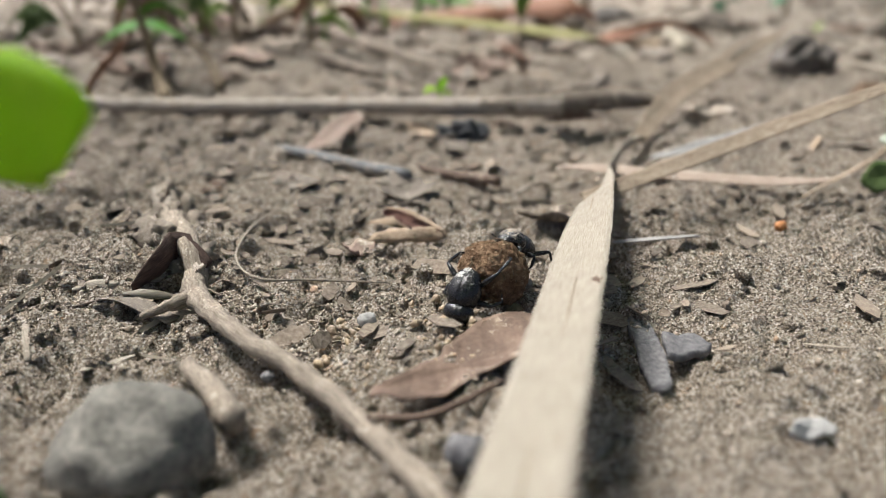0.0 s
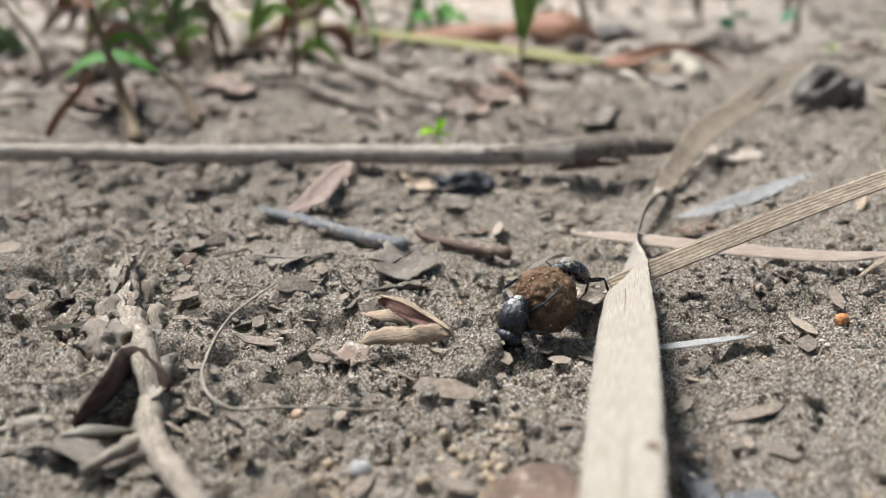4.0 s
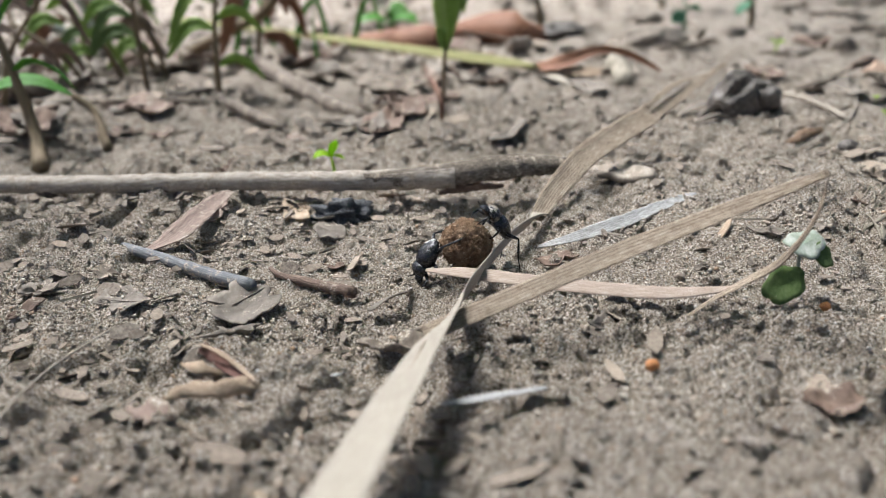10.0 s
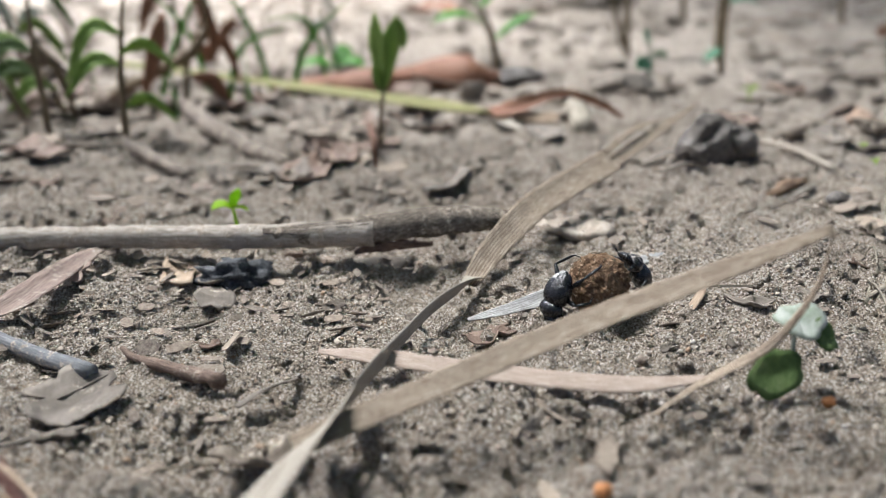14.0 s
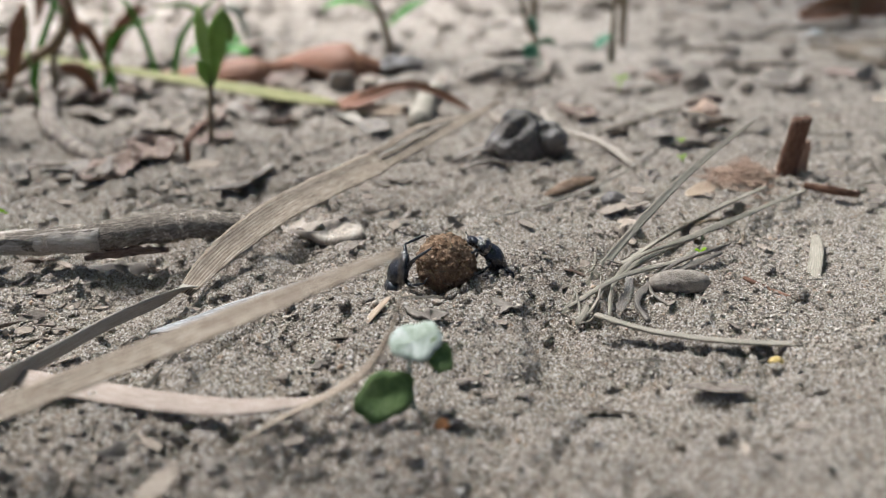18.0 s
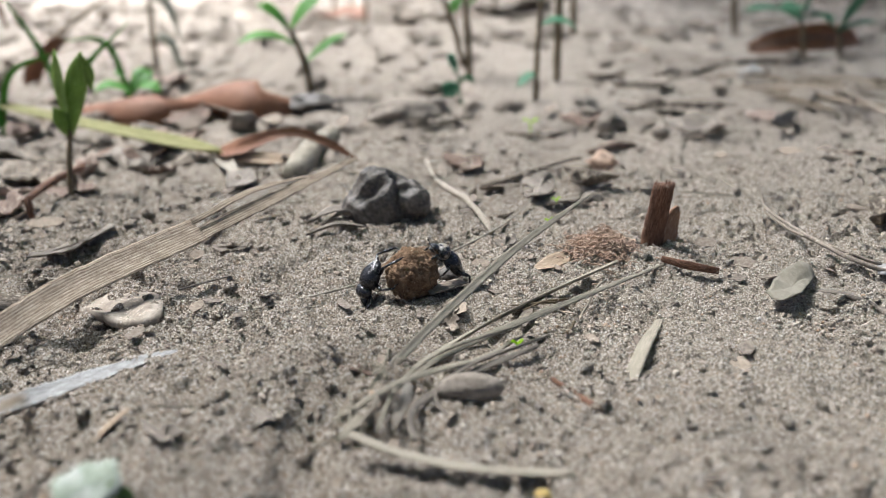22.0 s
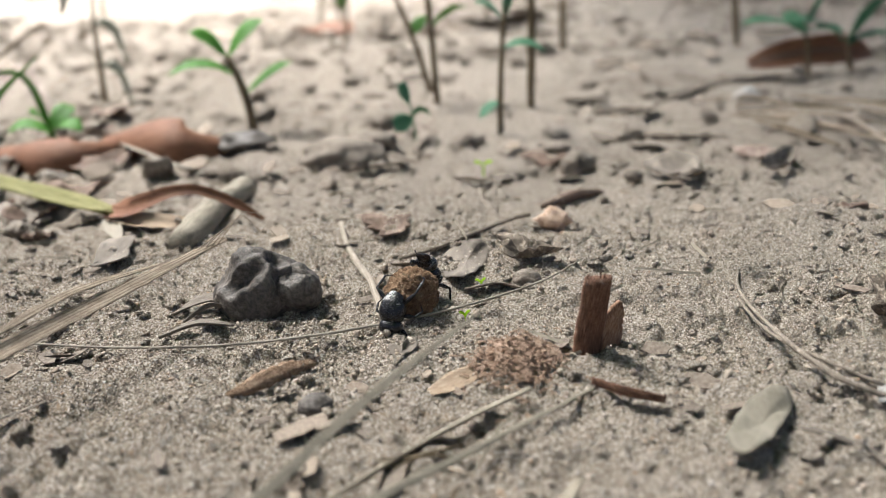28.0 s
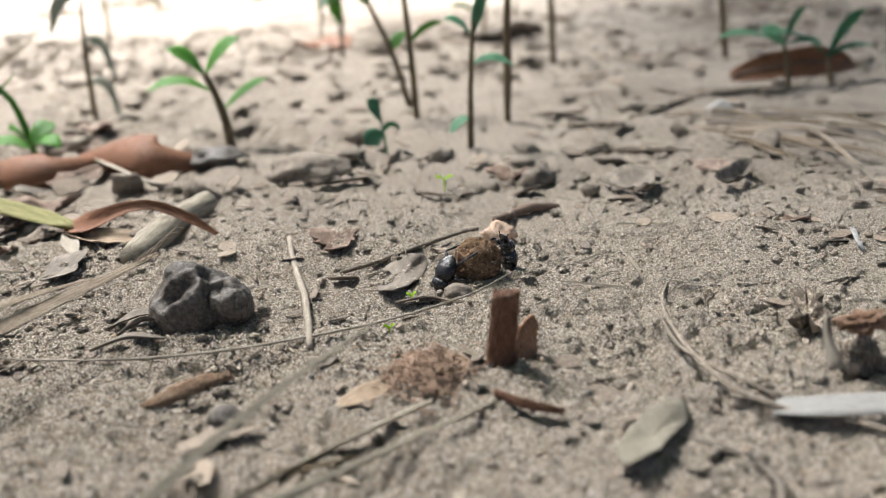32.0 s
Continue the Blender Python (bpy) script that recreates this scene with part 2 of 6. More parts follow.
LEAF_RUST = fibre_material("rust_leaf", (0.10, 0.042, 0.02), (0.235, 0.105, 0.055), (0.38, 0.21, 0.125), dirt=0.3, rough=0.6, through=0.15)
LEAF_GREYD = fibre_material("grey_dead_leaf", (0.09, 0.075, 0.06), (0.19, 0.162, 0.13), (0.30, 0.262, 0.218), dirt=0.5, sand=0.38)
LEAF_DUST = fibre_material("dusty_dead_leaf", (0.14, 0.095, 0.075), (0.28, 0.205, 0.165), (0.40, 0.32, 0.265), dirt=0.45, sand=0.5)
# bark red taken near black: the shade of a hollow put into colour
HOLLOW_SHADE = fibre_material("hollow_shade_red", (0.025, 0.015, 0.012), (0.06, 0.035, 0.027), (0.12, 0.08, 0.06), dirt=0.5)
LEAF_YEL = fibre_material("yellow_green_stalk", (0.11, 0.115, 0.035), (0.22, 0.21, 0.075), (0.38, 0.34, 0.17), dirt=0.2, through=0.15)
LEAF_GREEN = fibre_material("fresh_leaf", (0.04, 0.13, 0.012), (0.08, 0.24, 0.025), (0.13, 0.33, 0.05), dirt=0.1, rough=0.5, through=0.35)
LEAF_LIME = fibre_material("lime_leaf", (0.30, 0.52, 0.01), (0.40, 0.64, 0.015), (0.48, 0.70, 0.04), dirt=0.02, rough=0.5, through=0.55)
LEAF_MID = fibre_material("yellowish_green_leaf", (0.11, 0.19, 0.03), (0.22, 0.33, 0.065), (0.37, 0.47, 0.17), dirt=0.2, rough=0.6, through=0.35)
LEAF_DARK = fibre_material("dark_green_leaf", (0.018, 0.05, 0.01), (0.035, 0.10, 0.02), (0.06, 0.15, 0.04), dirt=0.3, rough=0.5, through=0.25)
LEAF_DUSTY = fibre_material("dusty_leaf", (0.20, 0.25, 0.16), (0.37, 0.405, 0.33), (0.60, 0.61, 0.56), dirt=0.1, rough=0.85, through=0.2)
LEAF_WEED = fibre_material("small_weed_leaf", (0.045, 0.08, 0.02), (0.095, 0.145, 0.042), (0.17, 0.22, 0.085), dirt=0.3, rough=0.7, through=0.2, sand=0.15)
LEAF_OLIVE = fibre_material("olive_grey_leaf", (0.135, 0.12, 0.088), (0.21, 0.19, 0.147), (0.285, 0.26, 0.207), dirt=0.4, rough=0.8)
PALE_LEAF = fibre_material("bleached_leaf", (0.19, 0.18, 0.165), (0.30, 0.29, 0.27), (0.41, 0.40, 0.375), dirt=0.3, rough=0.7)
STRAW_OLIVE = fibre_material("olive_grey_straw", (0.16, 0.136, 0.098), (0.29, 0.255, 0.195), (0.41, 0.37, 0.29), dirt=0.45, sand=0.2)
LEAF_TEAL = fibre_material("blue_green_leaf", (0.05, 0.15, 0.07), (0.10, 0.25, 0.14), (0.18, 0.36, 0.22), dirt=0.1, rough=0.5, through=0.35)
STEM = fibre_material("brown_stem", (0.07, 0.05, 0.03), (0.16, 0.12, 0.07), (0.26, 0.20, 0.12), dirt=0.3)
def dung_material():
    """Packed dry dung: matted short fibres, dark pits and pale specks of sand."""
    m, n, l, b = material("dry_dung", 0.97, 0.1)
    v = coords(n, l)
    a = noise_node(n, l, v, 420, 6, 0.75)
    f1 = noise_node(n, l, coords(n, l, (1.0, 0.16, 0.5)), 2600, 3, 0.6)
    f2 = noise_node(n, l, coords(n, l, (0.18, 1.0, 0.6)), 2300, 3, 0.6)
    p = noise_node(n, l, v, 2900, kind="voronoi")
    c = ramp(n, l, a.outputs[0], [(0.30, (0.04, 0.022, 0.012)), (0.46, (0.165, 0.10, 0.058)), (0.66, (0.34, 0.23, 0.145))])
    fib = mix(n, l, 1.0, f1.outputs[0], f2.outputs[0], "LIGHTEN")
    c = mix(n, l, ramp(n, l, fib, [(0.55, (0, 0, 0)), (0.72, (0.6, 0.6, 0.6))]), c, (0.34, 0.22, 0.13))
    c = mix(n, l, ramp(n, l, p.outputs["Color"], [(0.84, (0, 0, 0)), (0.9, (0.6, 0.6, 0.6))]), c, (0.52, 0.40, 0.28))
    l.new(c, b.inputs["Base Color"])
    bump(n, l, b, mix(n, l, 0.5, a.outputs[0], fib), 1.0, 0.0024)
    return m


DUNG = dung_material()
def shell_material(name, lo, hi, dust=(0.50, 0.485, 0.46), tail=0.0, haze=0.45):
    """Glossy black chitin, finely grooved along the body, with patches of dry dust."""
    m, n, l, b = material(name, 0.2, 0.5)
    v = coords(n, l)
    d = noise_node(n, l, v, 420, 6, 0.8)
    e = noise_node(n, l, coords(n, l, (1.0, 0.12, 1.0)), 2400, 2, 0.5)
    f = noise_node(n, l, v, 2600, 3, 0.6)
    sep = n.new("ShaderNodeSeparateXYZ")
    l.new(v, sep.inputs[0])
    rear = n.new("ShaderNodeMapRange")
    for k, q in enumerate((-0.0005, -0.0036, 0.0, tail)):
        rear.inputs[k + 1].default_value = q
    l.new(sep.outputs[1], rear.inputs[0])
    add = n.new("ShaderNodeMath")
    l.new(d.outputs[0], add.inputs[0])
    l.new(rear.outputs[0], add.inputs[1])
    mask = ramp(n, l, add.outputs[0], [(lo, (0, 0, 0)), (hi, (0.9, 0.9, 0.9))])
    film = mix(n, l, haze, mask, ramp(n, l, f.outputs[0], [(0.52, (0, 0, 0)), (0.75, (0.4, 0.4, 0.4))]), "ADD")
    l.new(mix(n, l, film, (0.005, 0.005, 0.006), dust), b.inputs["Base Color"])
    l.new(mix(n, l, film, (0.27, 0.27, 0.27), (0.9, 0.9, 0.9)), b.inputs["Roughness"])
    bump(n, l, b, mix(n, l, 0.4, e.outputs[0], f.outputs[0]), 1.0, 0.0003)
    return m


SHELL = shell_material("black_chitin", 0.66, 0.71, tail=0.16, haze=0.04)
LEGS = shell_material("black_leg_chitin", 0.74, 0.88, haze=0.04)
SHELL_DUSTY = shell_material("dusty_chitin", 0.50, 0.62, (0.36, 0.31, 0.24), haze=0.2)
WOOD_ROT_LIGHT = crust_material("rusty_rotten_wood", (0.12, 0.06, 0.035), (0.27, 0.155, 0.095), (0.45, 0.32, 0.23), 420, 0.95, 0.15, 0.0014)
CLOD = crust_material("grey_clay", (0.024, 0.02, 0.016), (0.068, 0.056, 0.046), (0.21, 0.18, 0.145), 260, 0.55, 0.45, 0.0006, 0.8)
CHAR = crust_material("charcoal", (0.008, 0.009, 0.011), (0.03, 0.032, 0.036), (0.11, 0.115, 0.12), 420, 0.6, 0.5, 0.0008, 1.0)
STONE = crust_material("grey_stone", (0.07, 0.068, 0.058), (0.16, 0.153, 0.132), (0.34, 0.315, 0.27), 330, 0.85, 0.3, 0.0006, 0.8)
SOILROCK = crust_material("soil_coloured_stone", (0.13, 0.107, 0.083), (0.22, 0.187, 0.15), (0.32, 0.278, 0.228), 260, 0.9)
PINK = crust_material("pinkish_stone", (0.40, 0.25, 0.16), (0.60, 0.43, 0.31), (0.72, 0.58, 0.46), 400, 0.8)
PALE = crust_material("pale_stone", (0.28, 0.27, 0.25), (0.42, 0.41, 0.385), (0.58, 0.57, 0.54), 300, 0.7)
BLUISH = crust_material("slate_chip", (0.08, 0.078, 0.08), (0.15, 0.146, 0.148), (0.27, 0.264, 0.258), 350, 0.7)
ORANGE = crust_material("orange_grain", (0.30, 0.10, 0.03), (0.50, 0.21, 0.07), (0.62, 0.36, 0.18), 500, 0.5)
YELLOW = crust_material("yellow_grain", (0.36, 0.24, 0.06), (0.58, 0.42, 0.14), (0.66, 0.52, 0.26), 500, 0.5)
FLUFF = fibre_material("rusty_fibre", (0.24, 0.15, 0.10), (0.46, 0.32, 0.225), (0.60, 0.47, 0.36), dirt=0.25)
WOOD_LIGHT = fibre_material("light_brown_wood", (0.16, 0.08, 0.045), (0.33, 0.19, 0.115), (0.50, 0.34, 0.23), dirt=0.4, sand=0.2)
HUSK = fibre_material("tan_husk", (0.22, 0.15, 0.095), (0.38, 0.285, 0.195), (0.52, 0.425, 0.32), dirt=0.55, rough=0.7, sand=0.25)
HUSK_RED = fibre_material("red_husk_inside", (0.08, 0.035, 0.026), (0.18, 0.088, 0.065), (0.30, 0.18, 0.14), dirt=0.3, rough=0.6)

# ---- building helpers: shapes are (verts, faces, uvs) in centimetres ----
CM = 0.01


def hashed(ix, iy, seed):
    h = (ix * 374761393 + iy * 668265263 + seed * 982451653) & 0xFFFFFFFF
    h = ((h ^ (h >> 13)) * 1274126177) & 0xFFFFFFFF
    return ((h ^ (h >> 16)) & 0xFFFF) / 65535.0


def vnoise(x, y, seed=0):
    x, y = np.asarray(x, float), np.asarray(y, float)
    ix, iy = np.floor(x).astype(np.int64), np.floor(y).astype(np.int64)
    fx, fy = x - ix, y - iy
    fx, fy = fx * fx * (3 - 2 * fx), fy * fy * (3 - 2 * fy)
    a, b = hashed(ix, iy, seed), hashed(ix + 1, iy, seed)
    c, d = hashed(ix, iy + 1, seed), hashed(ix + 1, iy + 1, seed)
    return (a + (b - a) * fx) * (1 - fy) + (c + (d - c) * fx) * fy - 0.5


def clods(x, y, size, seed):
    """Broken crust: a random height for each irregular cell, rounded off towards the cracks between cells."""
    u, v = x / size + 0.55 * vnoise(x / size / 0.8, y / size / 0.8, seed + 1), y / size + 0.55 * vnoise(x / size / 0.8 + 9, y / size / 0.8, seed + 2)
    iu, iv = np.floor(u).astype(np.int64), np.floor(v).astype(np.int64)
    near, second, tall = np.full(np.shape(u), 9.0), np.full(np.shape(u), 9.0), np.zeros(np.shape(u))
    for du in (-1, 0, 1):
        for dv in (-1, 0, 1):
            cu, cv = iu + du, iv + dv
            d = np.hypot(cu + hashed(cu, cv, seed + 3) - u, cv + hashed(cu, cv, seed + 4) - v)
            closer = d < near
            second = np.where(closer, near, np.minimum(second, d))
            tall = np.where(closer, hashed(cu, cv, seed + 5), tall)
            near = np.where(closer, d, near)
    edge = np.clip((second - near) / 0.3, 0, 1)
    return (0.3 + 0.7 * tall) * (1 - (1 - edge) ** 2) * (1.05 - 0.22 * near)


def height(x, y):
    """Height of the soil in centimetres."""
    x, y = np.asarray(x, float), np.asarray(y, float)
    far = np.clip((y - 60) / 120, 0, 1)
    z = 0.55 * vnoise(x / 6.5, y / 6.5, 1) + 0.34 * vnoise(x / 2.3 + 7, y / 2.3, 2)
    # broken crust towards -x and round the stick, loose sand towards +x
    crust = np.clip(0.58 - 0.014 * x + 0.25 * np.clip((1 - x) / 6, 0, 1) + 1.5 * vnoise(x / 3.4 + 5, y / 3.4, 12), 0.25, 1.25)
    z = z + 0.2 * vnoise(x / 1.15, y / 1.15, 3) + 0.10 * vnoise(x / 0.33, y / 0.33, 4)
    z = z + crust * (0.34 * clods(x, y, 1.15, 20) - 0.17) + (0.3 + 0.7 * crust) * (0.23 * clods(x, y, 0.46, 30) - 0.11)
    z = z + 0.085 * clods(x, y, 0.19, 40) - 0.035
    z = z - 0.9 * np.clip(vnoise(x / 1.5 + 3, y / 1.5, 8) - 0.2, 0, 1) - 0.8 * crust * np.clip(vnoise(x / 0.62, y / 0.62 + 9, 9) - 0.2, 0, 1)
    z = z + 1.6 * far * vnoise(x / 38, y / 38, 6)
    for cx, cy, rad, h in HUMPS:
        z = z + h * np.exp(-((x - cx) ** 2 + (y - cy) ** 2) / (rad * rad))
    return z


# x, y, radius, height of mounds and hollows
HUMPS = [(-8.2, 11.6, 1.7, 0.55), (-7.0, 11.0, 0.7, -0.5), (-0.2, 9.0, 1.2, -0.35), (5.0, 18.2, 1.0, -0.25), (1.2, 20.6, 0.9, -0.3), (-12.0, 34.0, 6.0, 0.9),
         (8.4, 20.4, 0.9, 0.22), (22.0, 31.0, 5.0, 0.35), (9.3, 27.2, 1.0, -0.2), (2.4, 18.9, 0.7, -0.3)]


def gz(x, y):
    return float(height(x, y))


def spline(points, n):
    """n points evenly along a smooth line through the given ones; each may carry more than three numbers."""
    p = np.array(points, float)
    if len(p) == 2:
        t = np.linspace(0, 1, n)[:, None]
        return p[0] * (1 - t) + p[1] * t
    q = np.vstack([2 * p[0] - p[1], p, 2 * p[-1] - p[-2]])
    out = []
    for i in range(len(p) - 1):
        a, b, c, d = q[i:i + 4]
        t = np.linspace(0, 1, 24, endpoint=False)[:, None]
        out.append(0.5 * (2 * b + (c - a) * t + (2 * a - 5 * b + 4 * c - d) * t ** 2 + (3 * b - a - 3 * c + d) * t ** 3))
    f = np.vstack(out + [p[-1:]])
    s = np.r_[0, np.cumsum(np.linalg.norm(np.diff(f[:, :3], axis=0), axis=1))]
    w = np.linspace(0, s[-1], n)
    return np.stack([np.interp(w, s, f[:, k]) for k in range(f.shape[1])], 1)


def tangents(p):
    t = np.gradient(p, axis=0)
    return t / (np.linalg.norm(t, axis=1)[:, None] + 1e-9)


def tube(points, n=20, sides=7, rough=0.0, seed=0, flat=1.0):
    """A tapered, uneven round stem. Points: x, y, z, radius."""
    rng = np.random.RandomState(seed)
    p = spline(points, n)
    c, r, t = p[:, :3], p[:, 3], tangents(p[:, :3])
    up = np.where(np.abs(t[:, 2:3]) > 0.9, [[1.0, 0, 0]], [[0, 0, 1.0]])
    s = np.cross(t, up)
    s /= np.linalg.norm(s, axis=1)[:, None]
    u = np.cross(s, t)
    c = c + (rng.rand(n, 3) - 0.5) * (rough * r)[:, None]
    v, uv = [], []
    for i in range(n):
        for k in range(sides):
            a = 2 * math.pi * k / sides
            q = r[i] * (1 + rough * (rng.rand() - 0.5))
            v.append(c[i] + s[i] * q * math.cos(a) + u[i] * q * math.sin(a) * flat)
            uv.append((k / sides, i * 0.5))
    f = [(i * sides + k, i * sides + (k + 1) % sides, (i + 1) * sides + (k + 1) % sides, (i + 1) * sides + k) for i in range(n - 1) for k in range(sides)]
    f += [tuple(range(sides))[::-1], tuple(range((n - 1) * sides, n * sides))]
    return v, f, uv


def blade(points, n=40, across=6, thick=0.03, cup=0.0, ribs=0.0, fray=0.0, seed=0, wave=0.0):
    """A flat leaf or straw with real thickness. Points: x, y, z, half width, roll in degrees (0: lying flat)."""
    rng = np.random.RandomState(seed)
    p = spline(points, n)
    c, w, roll = p[:, :3], p[:, 3], np.radians(p[:, 4])
    t = tangents(c)
    s = np.cross(t, [0, 0, 1.0])
    s /= np.linalg.norm(s, axis=1)[:, None] + 1e-9
    u = np.cross(s, t)
    side = s * np.cos(roll)[:, None] + u * np.sin(roll)[:, None]
    nor = u * np.cos(roll)[:, None] - s * np.sin(roll)[:, None]
    v, uv = [], []
    m = across + 1
    fr = rng.rand(n, 2) * fray
    for layer in (0.5, -0.5):
        for i in range(n):
            for k in range(m):
                a = 2 * k / across - 1
                q = a * w[i] * (1 - (fr[i, 0] if a < 0 else fr[i, 1]) * abs(a))
                lift = cup * w[i] * a * a + (ribs * math.cos(k * math.pi) if 0 < k < across else 0) + wave * w[i] * math.sin(i * 0.55 + seed) * a
                edge = 0.35 if k in (0, across) else 1.0
                v.append(c[i] + side[i] * q + nor[i] * (lift + layer * thick * edge))
                uv.append((a * w[i] * 2.0, i * 0.5))
    f = []
    o = n * m
    for i in range(n - 1):
        for k in range(across):
            a, b, d, e = i * m + k, i * m + k + 1, (i + 1) * m + k + 1, (i + 1) * m + k
            f += [(a, b, d, e), (o + e, o + d, o + b, o + a)]
        for k in (0, across):
            a, e = i * m + k, (i + 1) * m + k
            f.append((a, e, o + e, o + a) if k == 0 else (e, a, o + a, o + e))
    for i in (0, n - 1):
        for k in range(across):
            a, b = i * m + k, i * m + k + 1
            f.append((b, a, o + a, o + b) if i == 0 else (a, b, o + b, o + a))
    return v, f, uv


def blob(centre, radii, seed=0, amp=0.15, freq=1.6, fine=0.05, level=3, flat_below=None):
    """A rounded, uneven lump."""
    bm = bmesh.new()
    bmesh.ops.create_icosphere(bm, subdivisions=level, radius=1.0)
    v = []
    off = Vector((seed * 7.31, seed * 3.7, seed * 1.9))
    for q in bm.verts:
        d = q.co.normalized()
        k = 1 + amp * noise.noise(d * freq + off) * 2 + fine * noise.noise(d * freq * 4.5 + off) * 2 + fine * 0.5 * noise.noise(d * freq * 11 + off)
        x = np.array([d.x * radii[0] * k, d.y * radii[1] * k, d.z * radii[2] * k])
        if flat_below is not None:
            x[2] = max(x[2], flat_below * radii[2])
        v.append(x + centre)
    f = [tuple(w.index for w in g.verts) for g in bm.faces]
    bm.free()
    return v, f, [(q[0], q[1]) for q in v]


def joined(*shapes):
    v, f, u = [], [], []
    for a, b, c in shapes:
        k = len(v)
        v += list(a)
        f += [tuple(i + k for i in g) for g in b]
        u += list(c)
    return v, f, u


def make_mesh(name, shape, mat, origin, smooth=True):
    v, f, uv = shape
    v = (np.array(v, float) - origin) * CM
    me = bpy.data.meshes.new(name)
    me.from_pydata(v.tolist(), [], f)
    lay = me.uv_layers.new(name="UVMap")
    idx = np.empty(len(me.loops), dtype=np.int32)
    me.loops.foreach_get("vertex_index", idx)
    lay.data.foreach_set("uv", np.array(uv, np.float32)[idx].ravel())
    me.polygons.foreach_set("use_smooth", [smooth] * len(me.polygons))
    me.materials.append(mat)
    me.update()
    return me


def thing(name, shape, mat, label, category, group="", kind="", smooth=True, origin=None):
    """A top-level thing whose own mesh is the shape; its origin lies at its base."""
    v = np.array(shape[0])
    o = np.array([v[:, 0].mean(), v[:, 1].mean(), v[:, 2].min()]) if origin is None else np.array(origin, float)
    ob = new(name, make_mesh(name, shape, mat, o, smooth))
    ob.location = o * CM
    return tagged(ob, label, category, group, kind)


def holder(name, base, label, category, group=""):
    ob = new(name)
    ob.location = np.array(base, float) * CM
    ob.empty_display_size = 0.005
    return tagged(ob, label, category, group)


def part(name, shape, mat, parent, label="", smooth=True, origin=None):
    """A mesh of its own under a thing or a part. Shapes under a still thing are given in world centimetres."""
    o = np.array(parent.location) / CM if origin is None else np.array(origin, float)
    if origin is None and parent.parent is not None:
        o = np.array(parent.parent.location) / CM + np.array(parent.location) / CM
    ob = new(name, make_mesh(name, shape, mat, o, smooth))
    ob.parent = parent
    if label:
        ob["label"] = label
    return ob


def on(x, y, dz=0.0):
    return (x, y, gz(x, y) + dz)

# ---- the ground: one sheet from the lens to the horizon ----
def steps(lo, hi, d, reach, grow=1.13):
    a = list(np.arange(lo, hi, d))
    left, right, s = [lo], [a[-1]], d
    while left[-1] > -reach:
        s *= grow
        left.append(left[-1] - s)
        right.append(right[-1] + s)
    return np.array(left[:0:-1] + a + right[1:])


def build_ground():
    xs, ys = steps(-11.5, 26.0, 0.055, 9000), steps(4.5, 34.0, 0.055, 9000)
    gx, gy = np.meshgrid(xs, ys)
    z = height(gx, gy)
    v = np.stack([gx, gy, z], -1).reshape(-1, 3) * CM
    nx, ny = len(xs), len(ys)
    i = np.arange(nx - 1)[None, :] + np.arange(ny - 1)[:, None] * nx
    quads = np.stack([i, i + 1, i + nx + 1, i + nx], -1).reshape(-1, 4)
    me = bpy.data.meshes.new("ground")
    me.vertices.add(len(v))
    me.vertices.foreach_set("co", v.ravel())
    me.loops.add(quads.size)
    me.loops.foreach_set("vertex_index", quads.ravel().astype(np.int32))
    me.polygons.add(len(quads))
    me.polygons.foreach_set("loop_start", np.arange(0, quads.size, 4, dtype=np.int32))
    me.polygons.foreach_set("use_smooth", np.ones(len(quads), dtype=bool))
    me.update(calc_edges=True)
    me.validate()
    me.materials.append(SAND)
    tagged(new("ground", me), "dry grey-brown sandy soil, crumbly and uneven", "ground", kind="structure")


build_ground()


def scatter(name, base, count, area, size, mat, label, category, seed, sink=0.3, squash=(1, 1, 0.7), tilt=1.0, clump=None):
    """Many small pieces strewn over the soil in one mesh; base is a unit shape."""
    rng = np.random.RandomState(seed)
    bv, bf = np.array(base[0]), np.array(base[1])
    x, y = rng.uniform(area[0], area[1], count * 3), rng.uniform(area[2], area[3], count * 3)
    if clump is not None:
        keep = (vnoise(x / clump, y / clump, seed + 40) + 0.5) ** 2 > rng.rand(count * 3) * 0.8
        x, y = x[keep], y[keep]
    x, y = x[:count], y[:count]
    count = len(x)
    s = size[0] + (size[1] - size[0]) * rng.rand(count) ** 3
    a, b = rng.uniform(0, 2 * math.pi, count), rng.uniform(-1, 1, count) * tilt
    v = bv[None] * (np.array(squash) * (0.7 + 0.6 * rng.rand(count, 3)))[:, None, :] * s[:, None, None]
    cb, sb = np.cos(b)[:, None], np.sin(b)[:, None]
    v = np.stack([v[..., 0], v[..., 1] * cb - v[..., 2] * sb, v[..., 1] * sb + v[..., 2] * cb], -1)
    ca, sa = np.cos(a)[:, None], np.sin(a)[:, None]
    v = np.stack([v[..., 0] * ca - v[..., 1] * sa, v[..., 0] * sa + v[..., 1] * ca, v[..., 2]], -1)
    v += np.stack([x, y, height(x, y) + s * (0.5 - sink)], -1)[:, None, :]
    k = bf.shape[1]
    f = (bf[None] + (np.arange(count) * len(bv))[:, None, None]).reshape(-1, k)
    me = bpy.data.meshes.new(name)
    me.from_pydata((v.reshape(-1, 3) * CM).tolist(), [], f.tolist())
    me.materials.append(mat)
    me.polygons.foreach_set("use_smooth", [k == 3] * len(me.polygons))
    me.update()
    return tagged(new(name, me), label, category, kind="stuff")


def unit_lump(level, seed, amp):
    v, f, _ = blob((0, 0, 0), (0.5, 0.5, 0.5), seed, amp, 1.7, 0.08, level)
    return v, f


